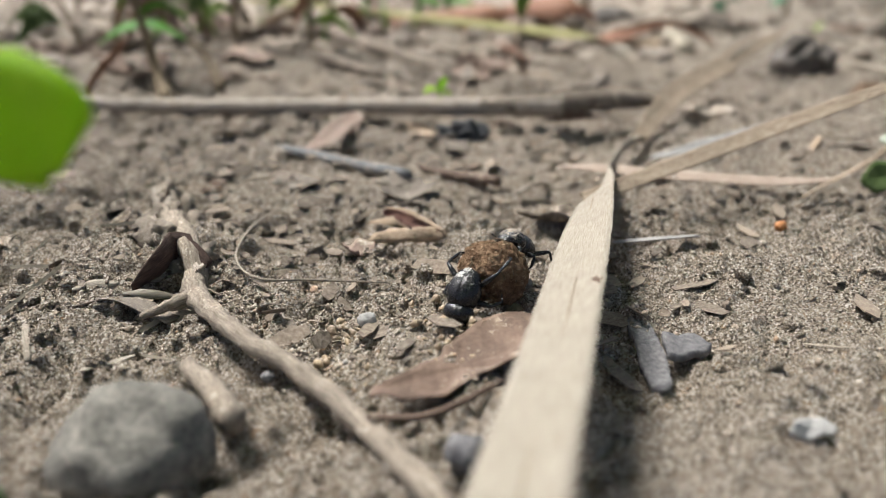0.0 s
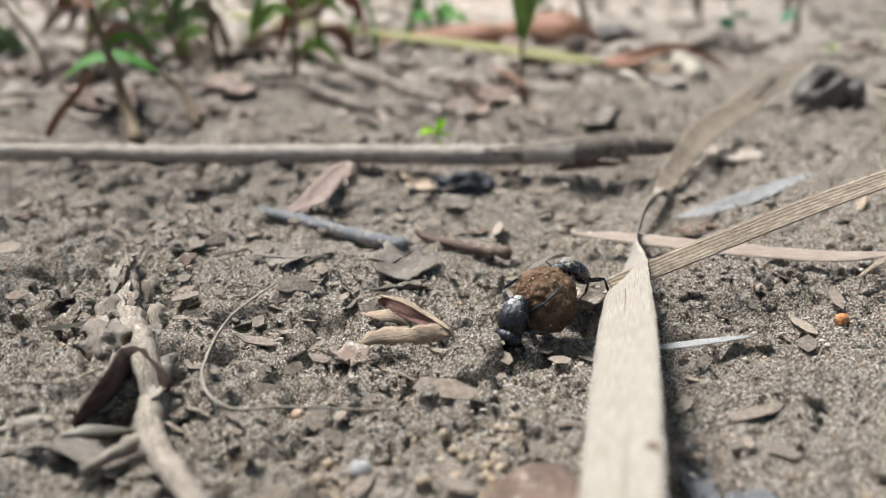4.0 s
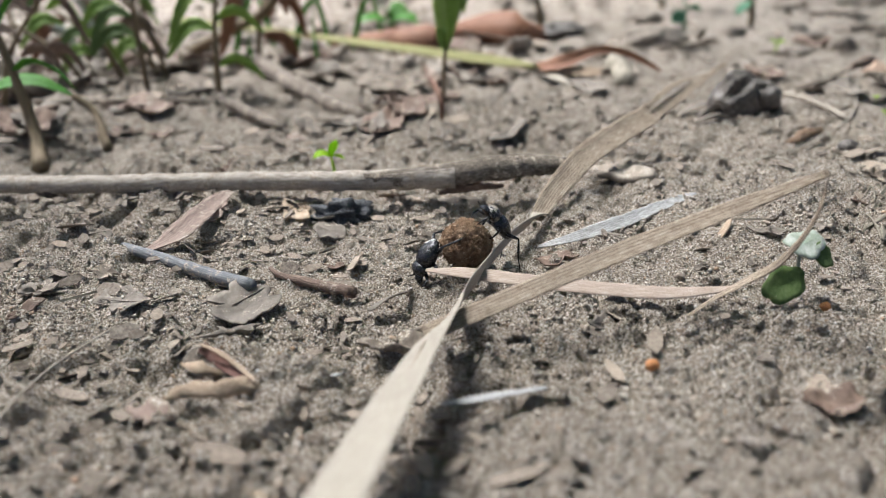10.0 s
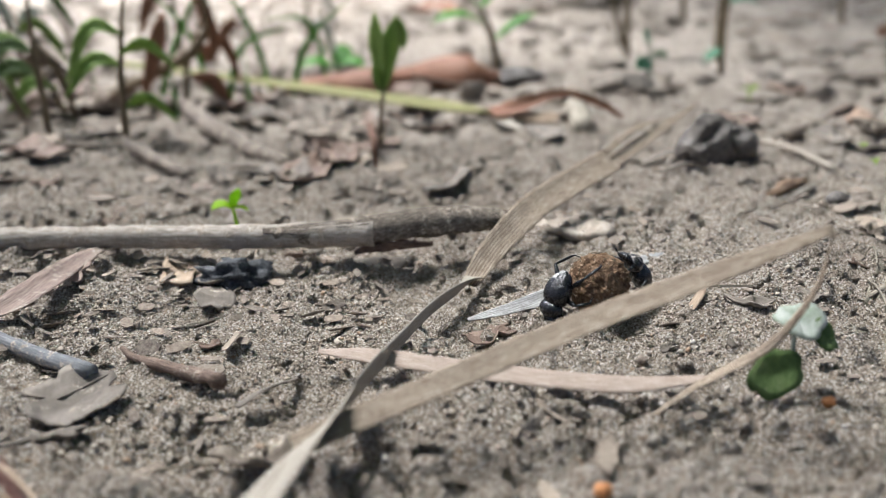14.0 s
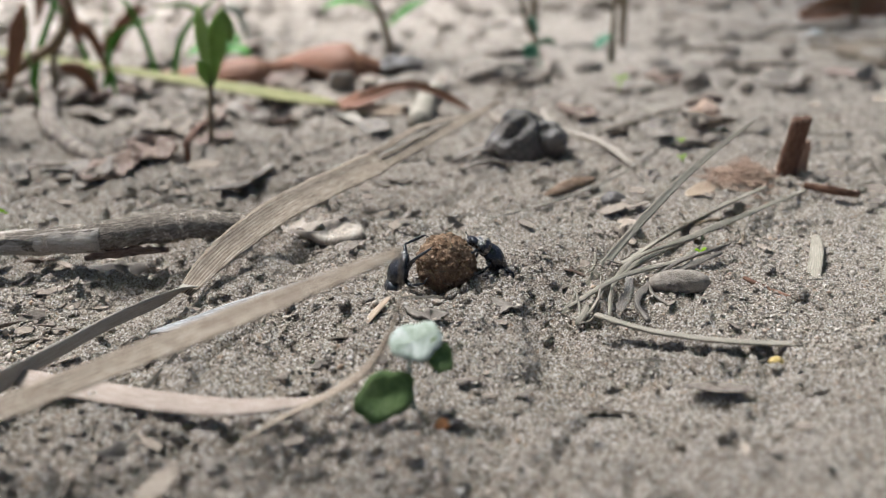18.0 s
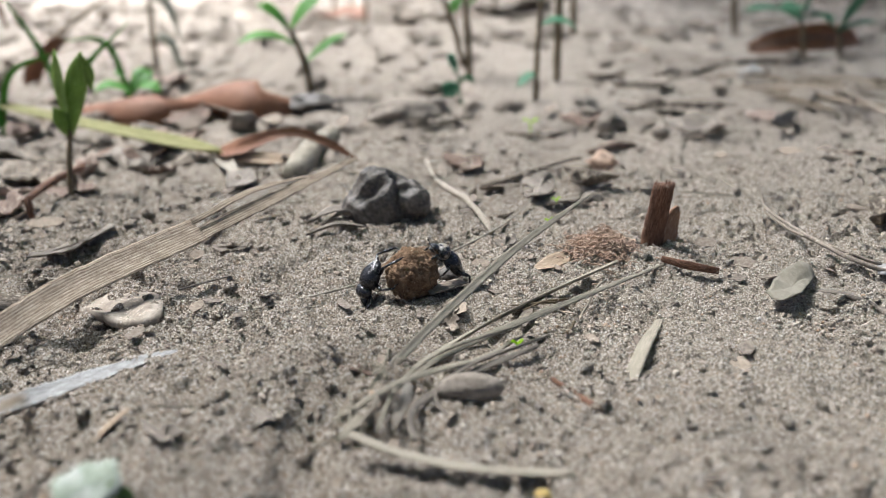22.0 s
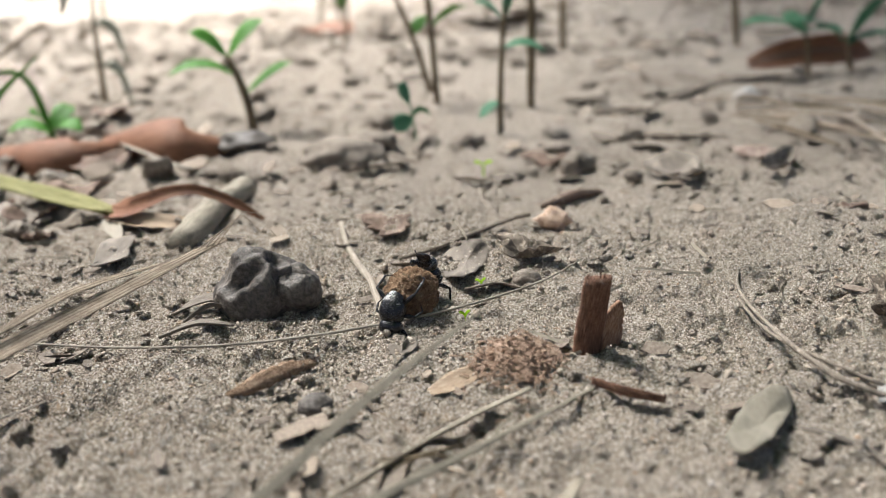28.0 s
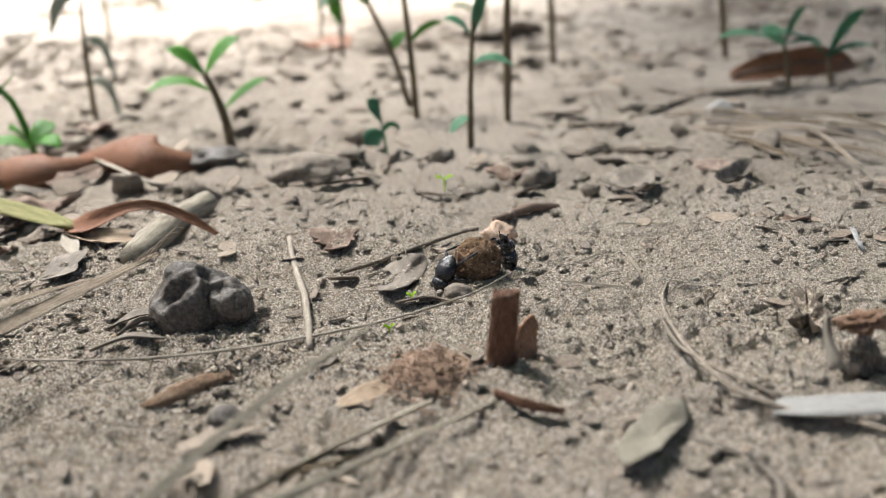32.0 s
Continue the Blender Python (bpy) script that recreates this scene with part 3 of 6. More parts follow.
def rough_lump(seed):
    v, f, _ = blob((0, 0, 0), (0.5, 0.5, 0.5), seed, 0.32, 2.1, 0.3, 2)
    return v, f


scatter("sand_grains", unit_lump(1, 3, 0.3), 58000, (-9.5, 24, 7, 33), (0.024, 0.068), GRAINS, "loose sand grains in tan, white and amber", "sand", 11, 0.2)
scatter("fine_grains", unit_lump(1, 5, 0.35), 14000, (-9, 24, 7, 34), (0.04, 0.11), GRAINS, "coarse loose sand grains on the soil", "sand", 12, 0.2, clump=2.0)
scatter("soil_crumbs", rough_lump(9), 7500, (-12, 28, 5, 42), (0.05, 0.27), SAND, "small crumbs of dry soil", "soil crumbs", 13, 0.42, (1, 1, 0.8), clump=2.2)
scatter("soil_pellets", rough_lump(17), 2300, (-12, 28, 5, 42), (0.04, 0.17), CRUMBS, "darker pellets of soil and rotten wood", "soil crumbs", 16, 0.25, clump=1.4)
flake = ([(-0.5, -0.2, 0), (-0.1, -0.36, 0.05), (0.42, -0.22, 0.0), (0.55, 0.12, 0.08), (0.1, 0.33, 0.02), (-0.42, 0.2, 0.07),
          (-0.5, -0.2, 0.06), (-0.1, -0.36, 0.11), (0.42, -0.22, 0.06), (0.55, 0.12, 0.14), (0.1, 0.33, 0.08), (-0.42, 0.2, 0.13)],
         [(0, 1, 2, 5), (5, 2, 3, 4), (11, 8, 7, 6), (10, 9, 8, 11), (0, 6, 7, 1), (1, 7, 8, 2), (2, 8, 9, 3), (3, 9, 10, 4), (4, 10, 11, 5), (5, 11, 6, 0)])
scatter("litter_flakes", flake, 1400, (-14, 32, 5, 60), (0.10, 0.85), LITTER, "small dark flakes of rotting leaf on the soil", "leaf litter", 14, 0.38, (1, 0.7, 0.35), 0.6, clump=3.0)
sliver = ([(-0.5, -0.03, 0), (0.5, -0.03, 0.02), (0.5, 0.03, 0.03), (-0.5, 0.03, 0), (-0.5, 0, 0.05), (0.5, 0, 0.07)], [(0, 1, 2, 3), (0, 4, 5, 1), (3, 2, 5, 4)])
scatter("straw_slivers", sliver, 420, (-14, 34, 6, 70), (0.4, 1.7), STRAW_OLIVE, "short dry slivers of straw and root on the soil", "plant debris", 18, 0.46, (1, 0.7, 0.7), 0.15, clump=3.0)

scatter("leaf_crumbs", flake, 1200, (-11, 1, 8, 24), (0.08, 0.5), LITTER, "dark crumbs of rotten leaf and bark", "leaf litter", 27, 0.3, (1, 0.7, 0.45), 0.8, clump=1.6)
scatter("bark_crumbs", flake, 260, (1, 15, 14, 38), (0.07, 0.42), LITTER, "dark crumbs of rotten leaf and bark", "leaf litter", 28, 0.3, (1, 0.7, 0.45), 0.8, clump=1.8)
scatter("amber_grains", unit_lump(2, 6, 0.3), 260, (-4.6, -1.9, 7.9, 10.6), (0.05, 0.16), AMBER, "coarse amber and pale grains in a loose heap", "sand", 29, 0.1, clump=1.2)
scatter("weed_bed_litter", flake, 1300, (-30, 1, 26, 60), (0.25, 1.0), LITTER, "dark damp leaf litter under the weeds", "leaf litter", 26, 0.44, (1, 0.65, 0.4), 0.7, clump=6.0)
scatter("far_crumbs", rough_lump(23), 2200, (-45, 60, 40, 130), (0.25, 1.3), SAND, "clumps of dry soil on the ground behind", "soil crumbs", 24, 0.36, (1, 1, 0.6), clump=9.0)
scatter("far_litter", flake, 1500, (-45, 60, 38, 140), (0.5, 2.4), LITTER, "dark leaf litter on the ground behind", "leaf litter", 25, 0.36, (1, 0.6, 0.4), 0.6, clump=8.0)

# ---- the dung ball and its two beetles ----
BALL_R = 0.535


def build_ball():
    rng = np.random.RandomState(8)
    b = blob((0, 0, 0), (BALL_R, BALL_R * 0.97, BALL_R * 0.95), 4, 0.05, 1.8, 0.06, 5)
    v = np.array(b[0])
    d = v / np.linalg.norm(v, axis=1)[:, None]
    pit = np.array([noise.noise(Vector(q) * 15.0) for q in d]) * 0.028 + np.array([noise.noise(Vector(q) * 31.0) for q in d]) * 0.016
    b = (v + d * pit[:, None], b[1], b[2])
    ob = thing("dung_ball", b, DUNG, "round brown ball of dry fibrous dung rolled by beetles", "dung ball", origin=(0, 0, 0))
    shapes = []
    for k in range(90):
        q = rng.normal(size=3)
        q /= np.linalg.norm(q)
        w = np.cross(q, rng.normal(size=3))
        w /= np.linalg.norm(w)
        s, r = rng.uniform(0.02, 0.07), BALL_R * 0.975
        shapes.append(tube([(*(q * r - w * s), 0.006), (*(q * (r + rng.uniform(0.01, 0.03))), 0.010), (*(q * (r + rng.uniform(-0.02, 0.035)) + w * s), 0.005)], 4, 4, 0.1, k))
    part("chaff", joined(*shapes), STEM, ob, "short chewed grass fibres stuck in the dung", origin=(0, 0, 0))["kind"] = "stuff"
    return ob


def dome(rx, ry, rz, cut=-0.25, seed=0, nu=18, nv=10, groove=0.0):
    """A domed wing case or shield, rounded above and flatter below; length along y."""
    v, uv = [], []
    for j in range(nv + 1):
        th = math.pi * j / nv
        for i in range(nu):
            a = 2 * math.pi * i / nu
            g = max(math.sin(th), 0.0) ** 0.7
            x, z = g * math.cos(a), g * math.sin(a)
            y = -math.cos(th)
            if z < 0:
                z *= 0.55
            g = 1 - groove * max(0, math.cos(i / nu * 2 * math.pi * 9)) * (1 if z > 0 else 0)
            v.append((x * rx * g, y * ry, z * rz * g))
            uv.append((i / nu, y))
    f = [(j * nu + i, j * nu + (i + 1) % nu, (j + 1) * nu + (i + 1) % nu, (j + 1) * nu + i) for j in range(nv) for i in range(nu)]
    return v, f, uv


def moved(shape, dx=0, dy=0, dz=0, rx=0):
    m = pose(dx, dy, dz, rx)
    return [tuple(m @ Vector(q)) for q in shape[0]], shape[1], shape[2]


def leg(points, name, parent, seed):
    """A jointed leg in the beetle's own space: thick thigh, thin shin, hair-thin foot."""
    hip = np.array(points[0])
    a, b, c, d = [np.array(q) - hip for q in points]
    thigh = tube([(*a, 0.030), (*(a * 0.4 + b * 0.6), 0.044), (*b, 0.022)], 7, 6)
    ob = part(name, thigh, LEGS, parent, origin=(0, 0, 0))
    ob.location = hip * CM
    part("shin", tube([(*b, 0.018), (*(b * 0.4 + c * 0.6), 0.026), (*c, 0.016)], 7, 6), LEGS, ob, origin=(0, 0, 0))
    part("foot", tube([(*c, 0.013), (*((c + d) / 2 + np.array([0, 0, 0.02])), 0.011), (*d, 0.006)], 6, 5), LEGS, ob, origin=(0, 0, 0))
    return ob


def wing_case(s):
    """One half of the egg-shaped back: blunt at the shield, pointed at the tail, flat at the seam."""
    v, uv, f, nu, nv = [], [], [], 13, 16
    for j in range(nv + 1):
        q = j / nv
        w = (math.sin(math.pi * min(1.0, 0.16 + 0.84 * q) ** 0.85)) ** 0.62 if q < 1 else 0.0
        y = 0.13 - 0.58 * q
        for i in range(nu):
            a = math.pi / 2 * (1.35 * i / (nu - 1))
            ridge = 1 + 0.012 * math.cos(i * math.pi)
            v.append((s * (0.006 + 0.262 * w * math.sin(a) * ridge), y, 0.225 * w * math.cos(a) * (1 - 0.25 * q) * ridge))
            uv.append((i / nu, q))
    for j in range(nv):
        for i in range(nu - 1):
            a = j * nu + i
            g = (a, a + 1, a + nu + 1, a + nu)
            f.append(g if s < 0 else g[::-1])
    return v, f, uv


def build_beetle(label, legs, dusty):
    b = holder("dung_beetle", (0, 0, 0), label, "beetle", "beetles at the dung ball")
    top = SHELL_DUSTY if dusty else SHELL
    for s in (1, -1):
        part("wing_case", wing_case(s), SHELL, b, origin=(0, 0, 0))
    part("abdomen", moved(dome(0.235, 0.285, 0.17), 0, -0.14, -0.03), LEGS, b, origin=(0, 0, 0))
    part("pronotum", moved(dome(0.245, 0.15, 0.2, nu=24), 0, 0.235, 0.0), top, b, "dusty dark shield behind the head", origin=(0, 0, 0))
    h = part("head", moved(dome(0.15, 0.11, 0.09), 0, 0.40, -0.04), SHELL, b, origin=(0, 0, 0))
    part("face_shield", moved(dome(0.16, 0.075, 0.03), 0, 0.46, -0.06), SHELL, h, origin=(0, 0, 0))
    for s in (1, -1):
        part("eye", moved(dome(0.022, 0.026, 0.022), 0.118 * s, 0.37, -0.03), SHELL, h, origin=(0, 0, 0))
        part("antenna", tube([(0.10 * s, 0.45, -0.05, 0.008), (0.16 * s, 0.52, -0.03, 0.008), (0.18 * s, 0.57, -0.02, 0.018)], 6, 5), SHELL, h, origin=(0, 0, 0))
    made = []
    for kind in ("front_leg", "middle_leg", "hind_leg"):
        for s in (1, -1):
            made.append(leg([(q[0] * s, q[1], q[2]) for q in legs[kind]], kind, b, 3))
    return b, made


ball = build_ball()
cam.data.dof.focus_object = ball
pusher, pusher_legs = build_beetle("black dung beetle head-down, pushing the ball with its hind legs", {
    "front_leg": [(0.12, 0.27, -0.08), (0.27, 0.36, -0.10), (0.33, 0.50, -0.05), (0.38, 0.60, 0.02)],
    "middle_leg": [(0.13, 0.02, -0.10), (0.40, 0.04, -0.14), (0.48, -0.08, -0.34), (0.40, -0.2, -0.43)],
    "hind_leg": [(0.12, -0.16, -0.10), (0.40, -0.48, -0.06), (0.38, -0.74, -0.36), (0.27, -0.74, -0.44)]}, False)
puller, puller_legs = build_beetle("dusty black dung beetle clinging to the top of the ball", {
    "front_leg": [(0.12, 0.27, -0.08), (0.27, 0.36, -0.12), (0.24, 0.38, -0.26), (0.18, 0.36, -0.36)],
    "middle_leg": [(0.13, 0.02, -0.10), (0.36, 0.06, -0.10), (0.36, 0.02, -0.28), (0.30, 0.00, -0.38)],
    "hind_leg": [(0.12, -0.16, -0.08), (0.36, -0.44, 0.06), (0.38, -0.74, -0.24), (0.44, -0.92, -0.42)]}, True)

# ---- straw and reed blades ----
long_leaf = thing("dry_grass_leaf", blade([(-2.42, 3.0, 1.55, 0.41, 5), (-1.84, 5.4, 1.37, 0.41, 8), (-1.28, 7.8, 1.15, 0.42, 13), (-0.58, 10.8, 0.95, 0.44, 24), (-0.02, 13.2, 0.72, 0.42, 36), (0.3, 14.4, 0.56, 0.38, 48),
      (0.62, 15.6, 0.42, 0.26, 70), (1.1, 17.2, 0.28, 0.15, 84), (1.7, 19.0, 0.14, 0.13, 84), (2.3, 20.3, 0.0, 0.2, 50), (2.55, 20.8, 0.0, 0.2, 0)], 96, 8, 0.035, 0.06, 0.004, 0.05, 2),
      STRAW_PALE, "long pale dry grass leaf bridging over the soil", "grass leaf")
part("knot", blob((-0.89, 8.06, 1.2), (0.07, 0.17, 0.06), 3, 0.35, 2.0, 0.15, 3), LEAF_DEAD, long_leaf, "brown scar on the edge")
part("midrib", tube([(-2.42, 3.0, 1.575, 0.012), (-1.26, 7.8, 1.175, 0.012), (-0.06, 13.2, 0.75, 0.010)], 20, 4), STRAW_TAN, long_leaf)
frayed = thing("frayed_grass_leaf",
      blade([(2.45, 20.7, -0.12, 0.17, -10), (2.8, 21.2, 0.2, 0.25, -30), (3.3, 21.9, 0.5, 0.3, -35), (4.25, 23.3, 0.8, 0.34, -34), (6.1, 25.1, 1.2, 0.34, -34)], 40, 14, 0.03, 0.1, 0.006, 0.08, 5),
      STRAW_TAN, "ribbed dry grass leaf with a frayed tip leaning up", "grass leaf")
part("torn_strip", blade([(6.05, 25.05, 1.1, 0.2, -32), (7.3, 26.6, 1.35, 0.19, -32), (9.2, 28.9, 1.75, 0.06, -30)], 24, 6, 0.025, 0.1, 0.006, 0.25, 6), STRAW_TAN, frayed)
part("torn_strip", blade([(5.95, 25.2, 1.35, 0.09, -40), (7.0, 26.6, 1.62, 0.09, -30), (8.2, 27.9, 1.62, 0.03, -30)], 16, 4, 0.02, 0.1, 0.0, 0.4, 7), STRAW_TAN, frayed)
for k in range(4):
    part("loose_fibre", tube([(8.8 + 0.1 * k, 28.5, 1.72, 0.012), (9.2 + 0.15 * k, 28.9 + 0.1 * k, 1.95 + 0.1 * k, 0.009), (9.3 + 0.3 * k, 29.0, 2.0 - 0.1 * k, 0.006)], 7, 4, 0.1, k), STRAW_TAN, frayed)
reed = thing("dry_reed", blade([(-0.1, 14.0, 0.45, 0.17, -25), (1.2, 14.5, 0.74, 0.19, -30), (3.45, 15.1, 1.36, 0.19, -32), (5.2, 15.15, 1.98, 0.17, -32), (6.7, 15.1, 2.55, 0.07, -35)], 50, 14, 0.03, 0.05, 0.007, 0.06, 9),
      STRAW_TAN, "ribbed tan reed leaf propped up over the soil", "reed")
part("hanging_sliver", blade([(6.7, 15.08, 2.5, 0.05, 40), (6.6, 15.2, 1.7, 0.045, 60), (6.2, 15.45, 0.85, 0.075, 55), (5.6, 15.6, 0.38, 0.11, 0), (5.0, 15.35, 0.2, 0.05, 0), (4.5, 15.0, 0.08, 0.03, 10)], 30, 4, 0.02, 0, 0, 0.15, 3), STRAW_TAN, reed, "thin sliver split from the tip")
thing("straw_strip", blade([(-0.1, 17.2, 0.22, 0.05, -15), (0.6, 16.95, 0.24, 0.15, -20), (1.5, 16.6, 0.22, 0.18, -20), (3.0, 15.97, 0.24, 0.18, -20), (4.3, 15.62, 0.24, 0.17, -18), (5.5, 15.66, 0.26, 0.07, -10)], 36, 5, 0.03, 0.05, 0.004, 0.12, 4),
      STRAW_ROSE, "narrow pinkish strip of straw lying on the soil", "straw")
thing("silvery_leaf", blade([(2.3, 18.9, -0.08, 0.05, -15), (3.1, 19.15, 0.0, 0.14, -28), (4.1, 19.6, 0.1, 0.19, -30), (5.3, 20.5, 0.15, 0.16, -20), (6.0, 21.1, 0.14, 0.12, -15), (6.4, 21.45, 0.1, 0.06, -10)], 38, 10, 0.03, 0.15, 0.006, 0.2, 8),
      SILVER, "narrow dry leaf with a silvery face, lying curled", "leaf")


# ---- an unseen tree added to shade the near ground, its crown towards the sun ----
def build_shading_tree():
    rng = np.random.RandomState(21)
    centre = np.array([-20.0, -20.0, 150.0])
    foot = np.array([-330.0, -60.0, 0.0])
    tree = holder("tree", foot, "unseen leafy tree added to shade the near ground", "tree")
    part("trunk", tube([(*(foot - (0, 0, 5)), 11), (*(foot + (6, 4, 60)), 9), (*(foot + (40, 10, 110)), 7), (*(foot + (150, 20, 145)), 4)], 24, 10, 0.12, 3), BARK_GREY, tree)
    for k in range(7):
        a = k * 0.9
        tip = centre + np.array([math.cos(a) * 120, math.sin(a) * 90, rng.uniform(-8, 20)])
        part("limb", tube([(*(foot + (40, 10, 110)), 4), (*(centre * 0.6 + tip * 0.4 - (0, 0, 6)), 2.2), (*tip, 0.7)], 12, 7, 0.15, k), BARK_GREY, tree)
    # the crown's lobes, laid out by where their shade should fall: centre, half widths
    lobes = [(-1, -42, 230, 149), (42, 148, 88, 94), (-155, 124, 63, 67)]
    c = []
    for (a, b, p, q), count in zip(lobes, (9400, 4300, 1500)):
        r, turn = np.sqrt(rng.rand(count)), rng.uniform(0, 2 * math.pi, count)
        c += list(zip(a + p * r * np.cos(turn), b + q * r * np.sin(turn), 150 + rng.uniform(-22, 22, count)))
    n = len(c)
    c = np.array(c)
    size = rng.uniform(5, 9, n)
    a, b = rng.uniform(0, 6.28, n), rng.normal(0, 0.5, n)
    ax = np.stack([np.cos(a) * np.cos(b), np.sin(a) * np.cos(b), np.sin(b)], -1)
    sd = np.stack([-np.sin(a), np.cos(a), rng.normal(0, 0.35, n)], -1)
    prof = [(-0.5, 0.0), (-0.15, 0.24), (0.2, 0.22), (0.5, 0.0), (0.2, -0.22), (-0.15, -0.24)]
    v = np.stack([c + ax * (p * size)[:, None] + sd * (q * size)[:, None] for p, q in prof], 1).reshape(-1, 3)
    f = [tuple(range(i * 6, i * 6 + 6)) for i in range(n)]
    uv = np.tile(np.array(prof), (n, 1))
    part("crown", (v, f, uv), LEAF_DARK, tree)


build_shading_tree()


# ---- small builders ----
def flat_leaf(name, ring, mat, label, category="leaf", curl=0.18, thick=0.025, seed=0, group="", lift=0.04, jag=0.26):
    """A dry leaf or flake lying on the soil: outline points x, y, z; curled edges, uneven face, real thickness."""
    rng = np.random.RandomState(seed)
    p = np.array(ring, float)
    c = p.mean(0)
    n = 40
    q = spline(np.vstack([p, p[:1]]).tolist(), n + 1)[:-1]
    i = np.arange(n)
    tear = 1.1 * vnoise(i * 0.23 + seed, seed * 1.7, 2) + 0.7 * vnoise(i * 0.7, seed * 3.1, 4) + 0.3 * (rng.rand(n) - 0.5) - 0.5 * (rng.rand(n) > 0.93)
    q = q + tear[:, None] * jag * (q - c)
    v, uv, rings = [], [], (0.0, 0.3, 0.58, 0.82, 1.0)
    for layer in (1, -1):
        for k, s in enumerate(rings):
            for i in range(n):
                x = c + (q[i] - c) * s
                lumps = 0.09 * vnoise(x[0] * 2.6, x[1] * 2.6, seed + 3) + 0.07 * vnoise(x[0] * 6.5, x[1] * 6.5, seed + 9) + curl * s * s * (0.6 + 0.8 * vnoise(i * 0.21, seed, 5))
                v.append((x[0], x[1], x[2] + lift + float(lumps) + layer * thick * 0.5))
                uv.append(((x[0] - c[0]) * 0.08, (x[1] - c[1]) * 0.6))
    f, m = [], len(rings)
    for k in range(m - 1):
        for i in range(n):
            a, b = k * n + i, k * n + (i + 1) % n
            f += [(a, b, b + n, a + n), (a + m * n + n, b + m * n + n, b + m * n, a + m * n)]
    for i in range(n):
        a, b = (m - 1) * n + i, (m - 1) * n + (i + 1) % n
        f.append((a, b, b + m * n, a + m * n))
    ob = thing(name, (v, f, uv), mat, label, category, group)
    if category == "leaf":
        far_end = q[int(np.argmax(np.linalg.norm(q - q[0], axis=1)))]
        way = [q[0] * (1 - w) + far_end * w for w in (0.06, 0.3, 0.5, 0.7, 0.94)]
        wide = 0.006 * float(np.linalg.norm(far_end - q[0])) + 0.006
        part("midrib", tube([(x[0], x[1], x[2] + lift + thick + curl * 0.3 * abs(w), wide * (1.1 - 0.5 * w)) for x, w in zip(way, (0.8, 0.3, 0.05, 0.3, 0.8))], 12, 5, 0.15, seed), mat, ob)
    return ob


def round_leaf(centre, u, v, lobes, seed):
    """A small rounded leaf with a scalloped, uneven rim and a crease along its middle; u and v are its half axes."""
    c, u, v = (np.array(q, float) for q in (centre, u, v))
    w = np.cross(u, v)
    w /= np.linalg.norm(w)
    n, rings = 40, (0.0, 0.35, 0.7, 1.0)
    pts, uv = [], []
    for layer in (1, -1):
        for s in rings:
            for i in range(n):
                a = 2 * math.pi * i / n
                r = s * (0.86 + 0.14 * abs(math.sin(a * lobes * 0.5 + seed)) + 0.05 * float(vnoise(i * 0.4, seed, 3)))
                lift = 0.05 * s * math.cos(a * 2 + seed) + 0.05 * abs(math.cos(a)) * s + 0.01 * layer
                pts.append(c + u * r * math.cos(a) + v * r * math.sin(a) + w * lift)
                uv.append((r * math.cos(a) * 0.06, r * math.sin(a)))
    f, m = [], len(rings)
    for k in range(m - 1):
        for i in range(n):
            a, b = k * n + i, k * n + (i + 1) % n
            f += [(a, b, b + n, a + n), (a + m * n + n, b + m * n + n, b + m * n, a + m * n)]
    for i in range(n):
        a, b = (m - 1) * n + i, (m - 1) * n + (i + 1) % n
        f.append((a, b, b + m * n, a + m * n))
    return pts, f, uv


def stick(name, pts, mat, label, category="twig", n=26, sides=7, rough=0.35, seed=1, group="", flat=1.0):
    return thing(name, tube(pts, n, sides, rough, seed, flat), mat, label, category, group)


def lump(name, at, radii, mat, label, category="stone", seed=1, amp=0.16, fine=0.06, level=3, group="", sink=0.25, freq=1.6):
    x, y, z = at
    return thing(name, blob((x, y, z + radii[2] * (1 - 2 * sink)), radii, seed, amp, freq, fine, level), mat, label, category, group)


def strap(name, pts, mat, label, category="straw", n=26, across=4, thick=0.03, cup=0.1, ribs=0.003, fray=0.15, seed=1, group=""):
    return thing(name, blade(pts, n, across, thick, cup, ribs, fray, seed), mat, label, category, group)


def plant(name, base, stems, label, leaf_mat, stem_mat=STEM, category="seedling", group="seedlings"):
    """A small plant. Stems: points x, y, z, radius; each with leaves as blade points and a half width profile."""
    p = holder(name, base, label, category, group)
    for pts, leaves in stems:
        st = part("stem", tube(pts, 14, 6, 0.15, len(pts)), stem_mat, p)
        for k, (a, b, w, droop, roll) in enumerate(leaves):
            a, b = np.array(a, float), np.array(b, float)
            d = b - a
            mid1, mid2 = a + d * 0.35, a + d * 0.7
            mid1[2] += droop
            mid2[2] += droop * 0.9
            part("leaf", blade([(*a, 0.02 * 3, roll), (*mid1, w * 0.9, roll), (*mid2, w, roll), (*b, 0.02, roll)], 12, 4, 0.02, 0.22, 0, 0.0, k), leaf_mat, p)
    return p


# ---- foreground of the first stretch ----
lime = holder("green_weed", (-6.35, 4.18, 3.31), "bright green weed leaf close to the lens", "weed", "seedlings")
part("leaf", blade([(-6.82, 4.52, 4.21, 0.1, 88), (-6.55, 4.51, 4.19, 0.46, 88), (-6.21, 4.49, 4.14, 0.56, 88), (-5.86, 4.35, 4.08, 0.48, 88), (-5.68, 4.31, 3.96, 0.3, 88)], 18, 6, 0.02, 0.12), LEAF_LIME, lime)
part("leaf", blade([(-6.65, 4.83, 4.46, 0.05, 40), (-6.47, 4.85, 4.54, 0.16, 30), (-6.30, 5.10, 4.64, 0.02, 20)], 12, 4, 0.02, 0.15), LEAF_GREEN, lime)
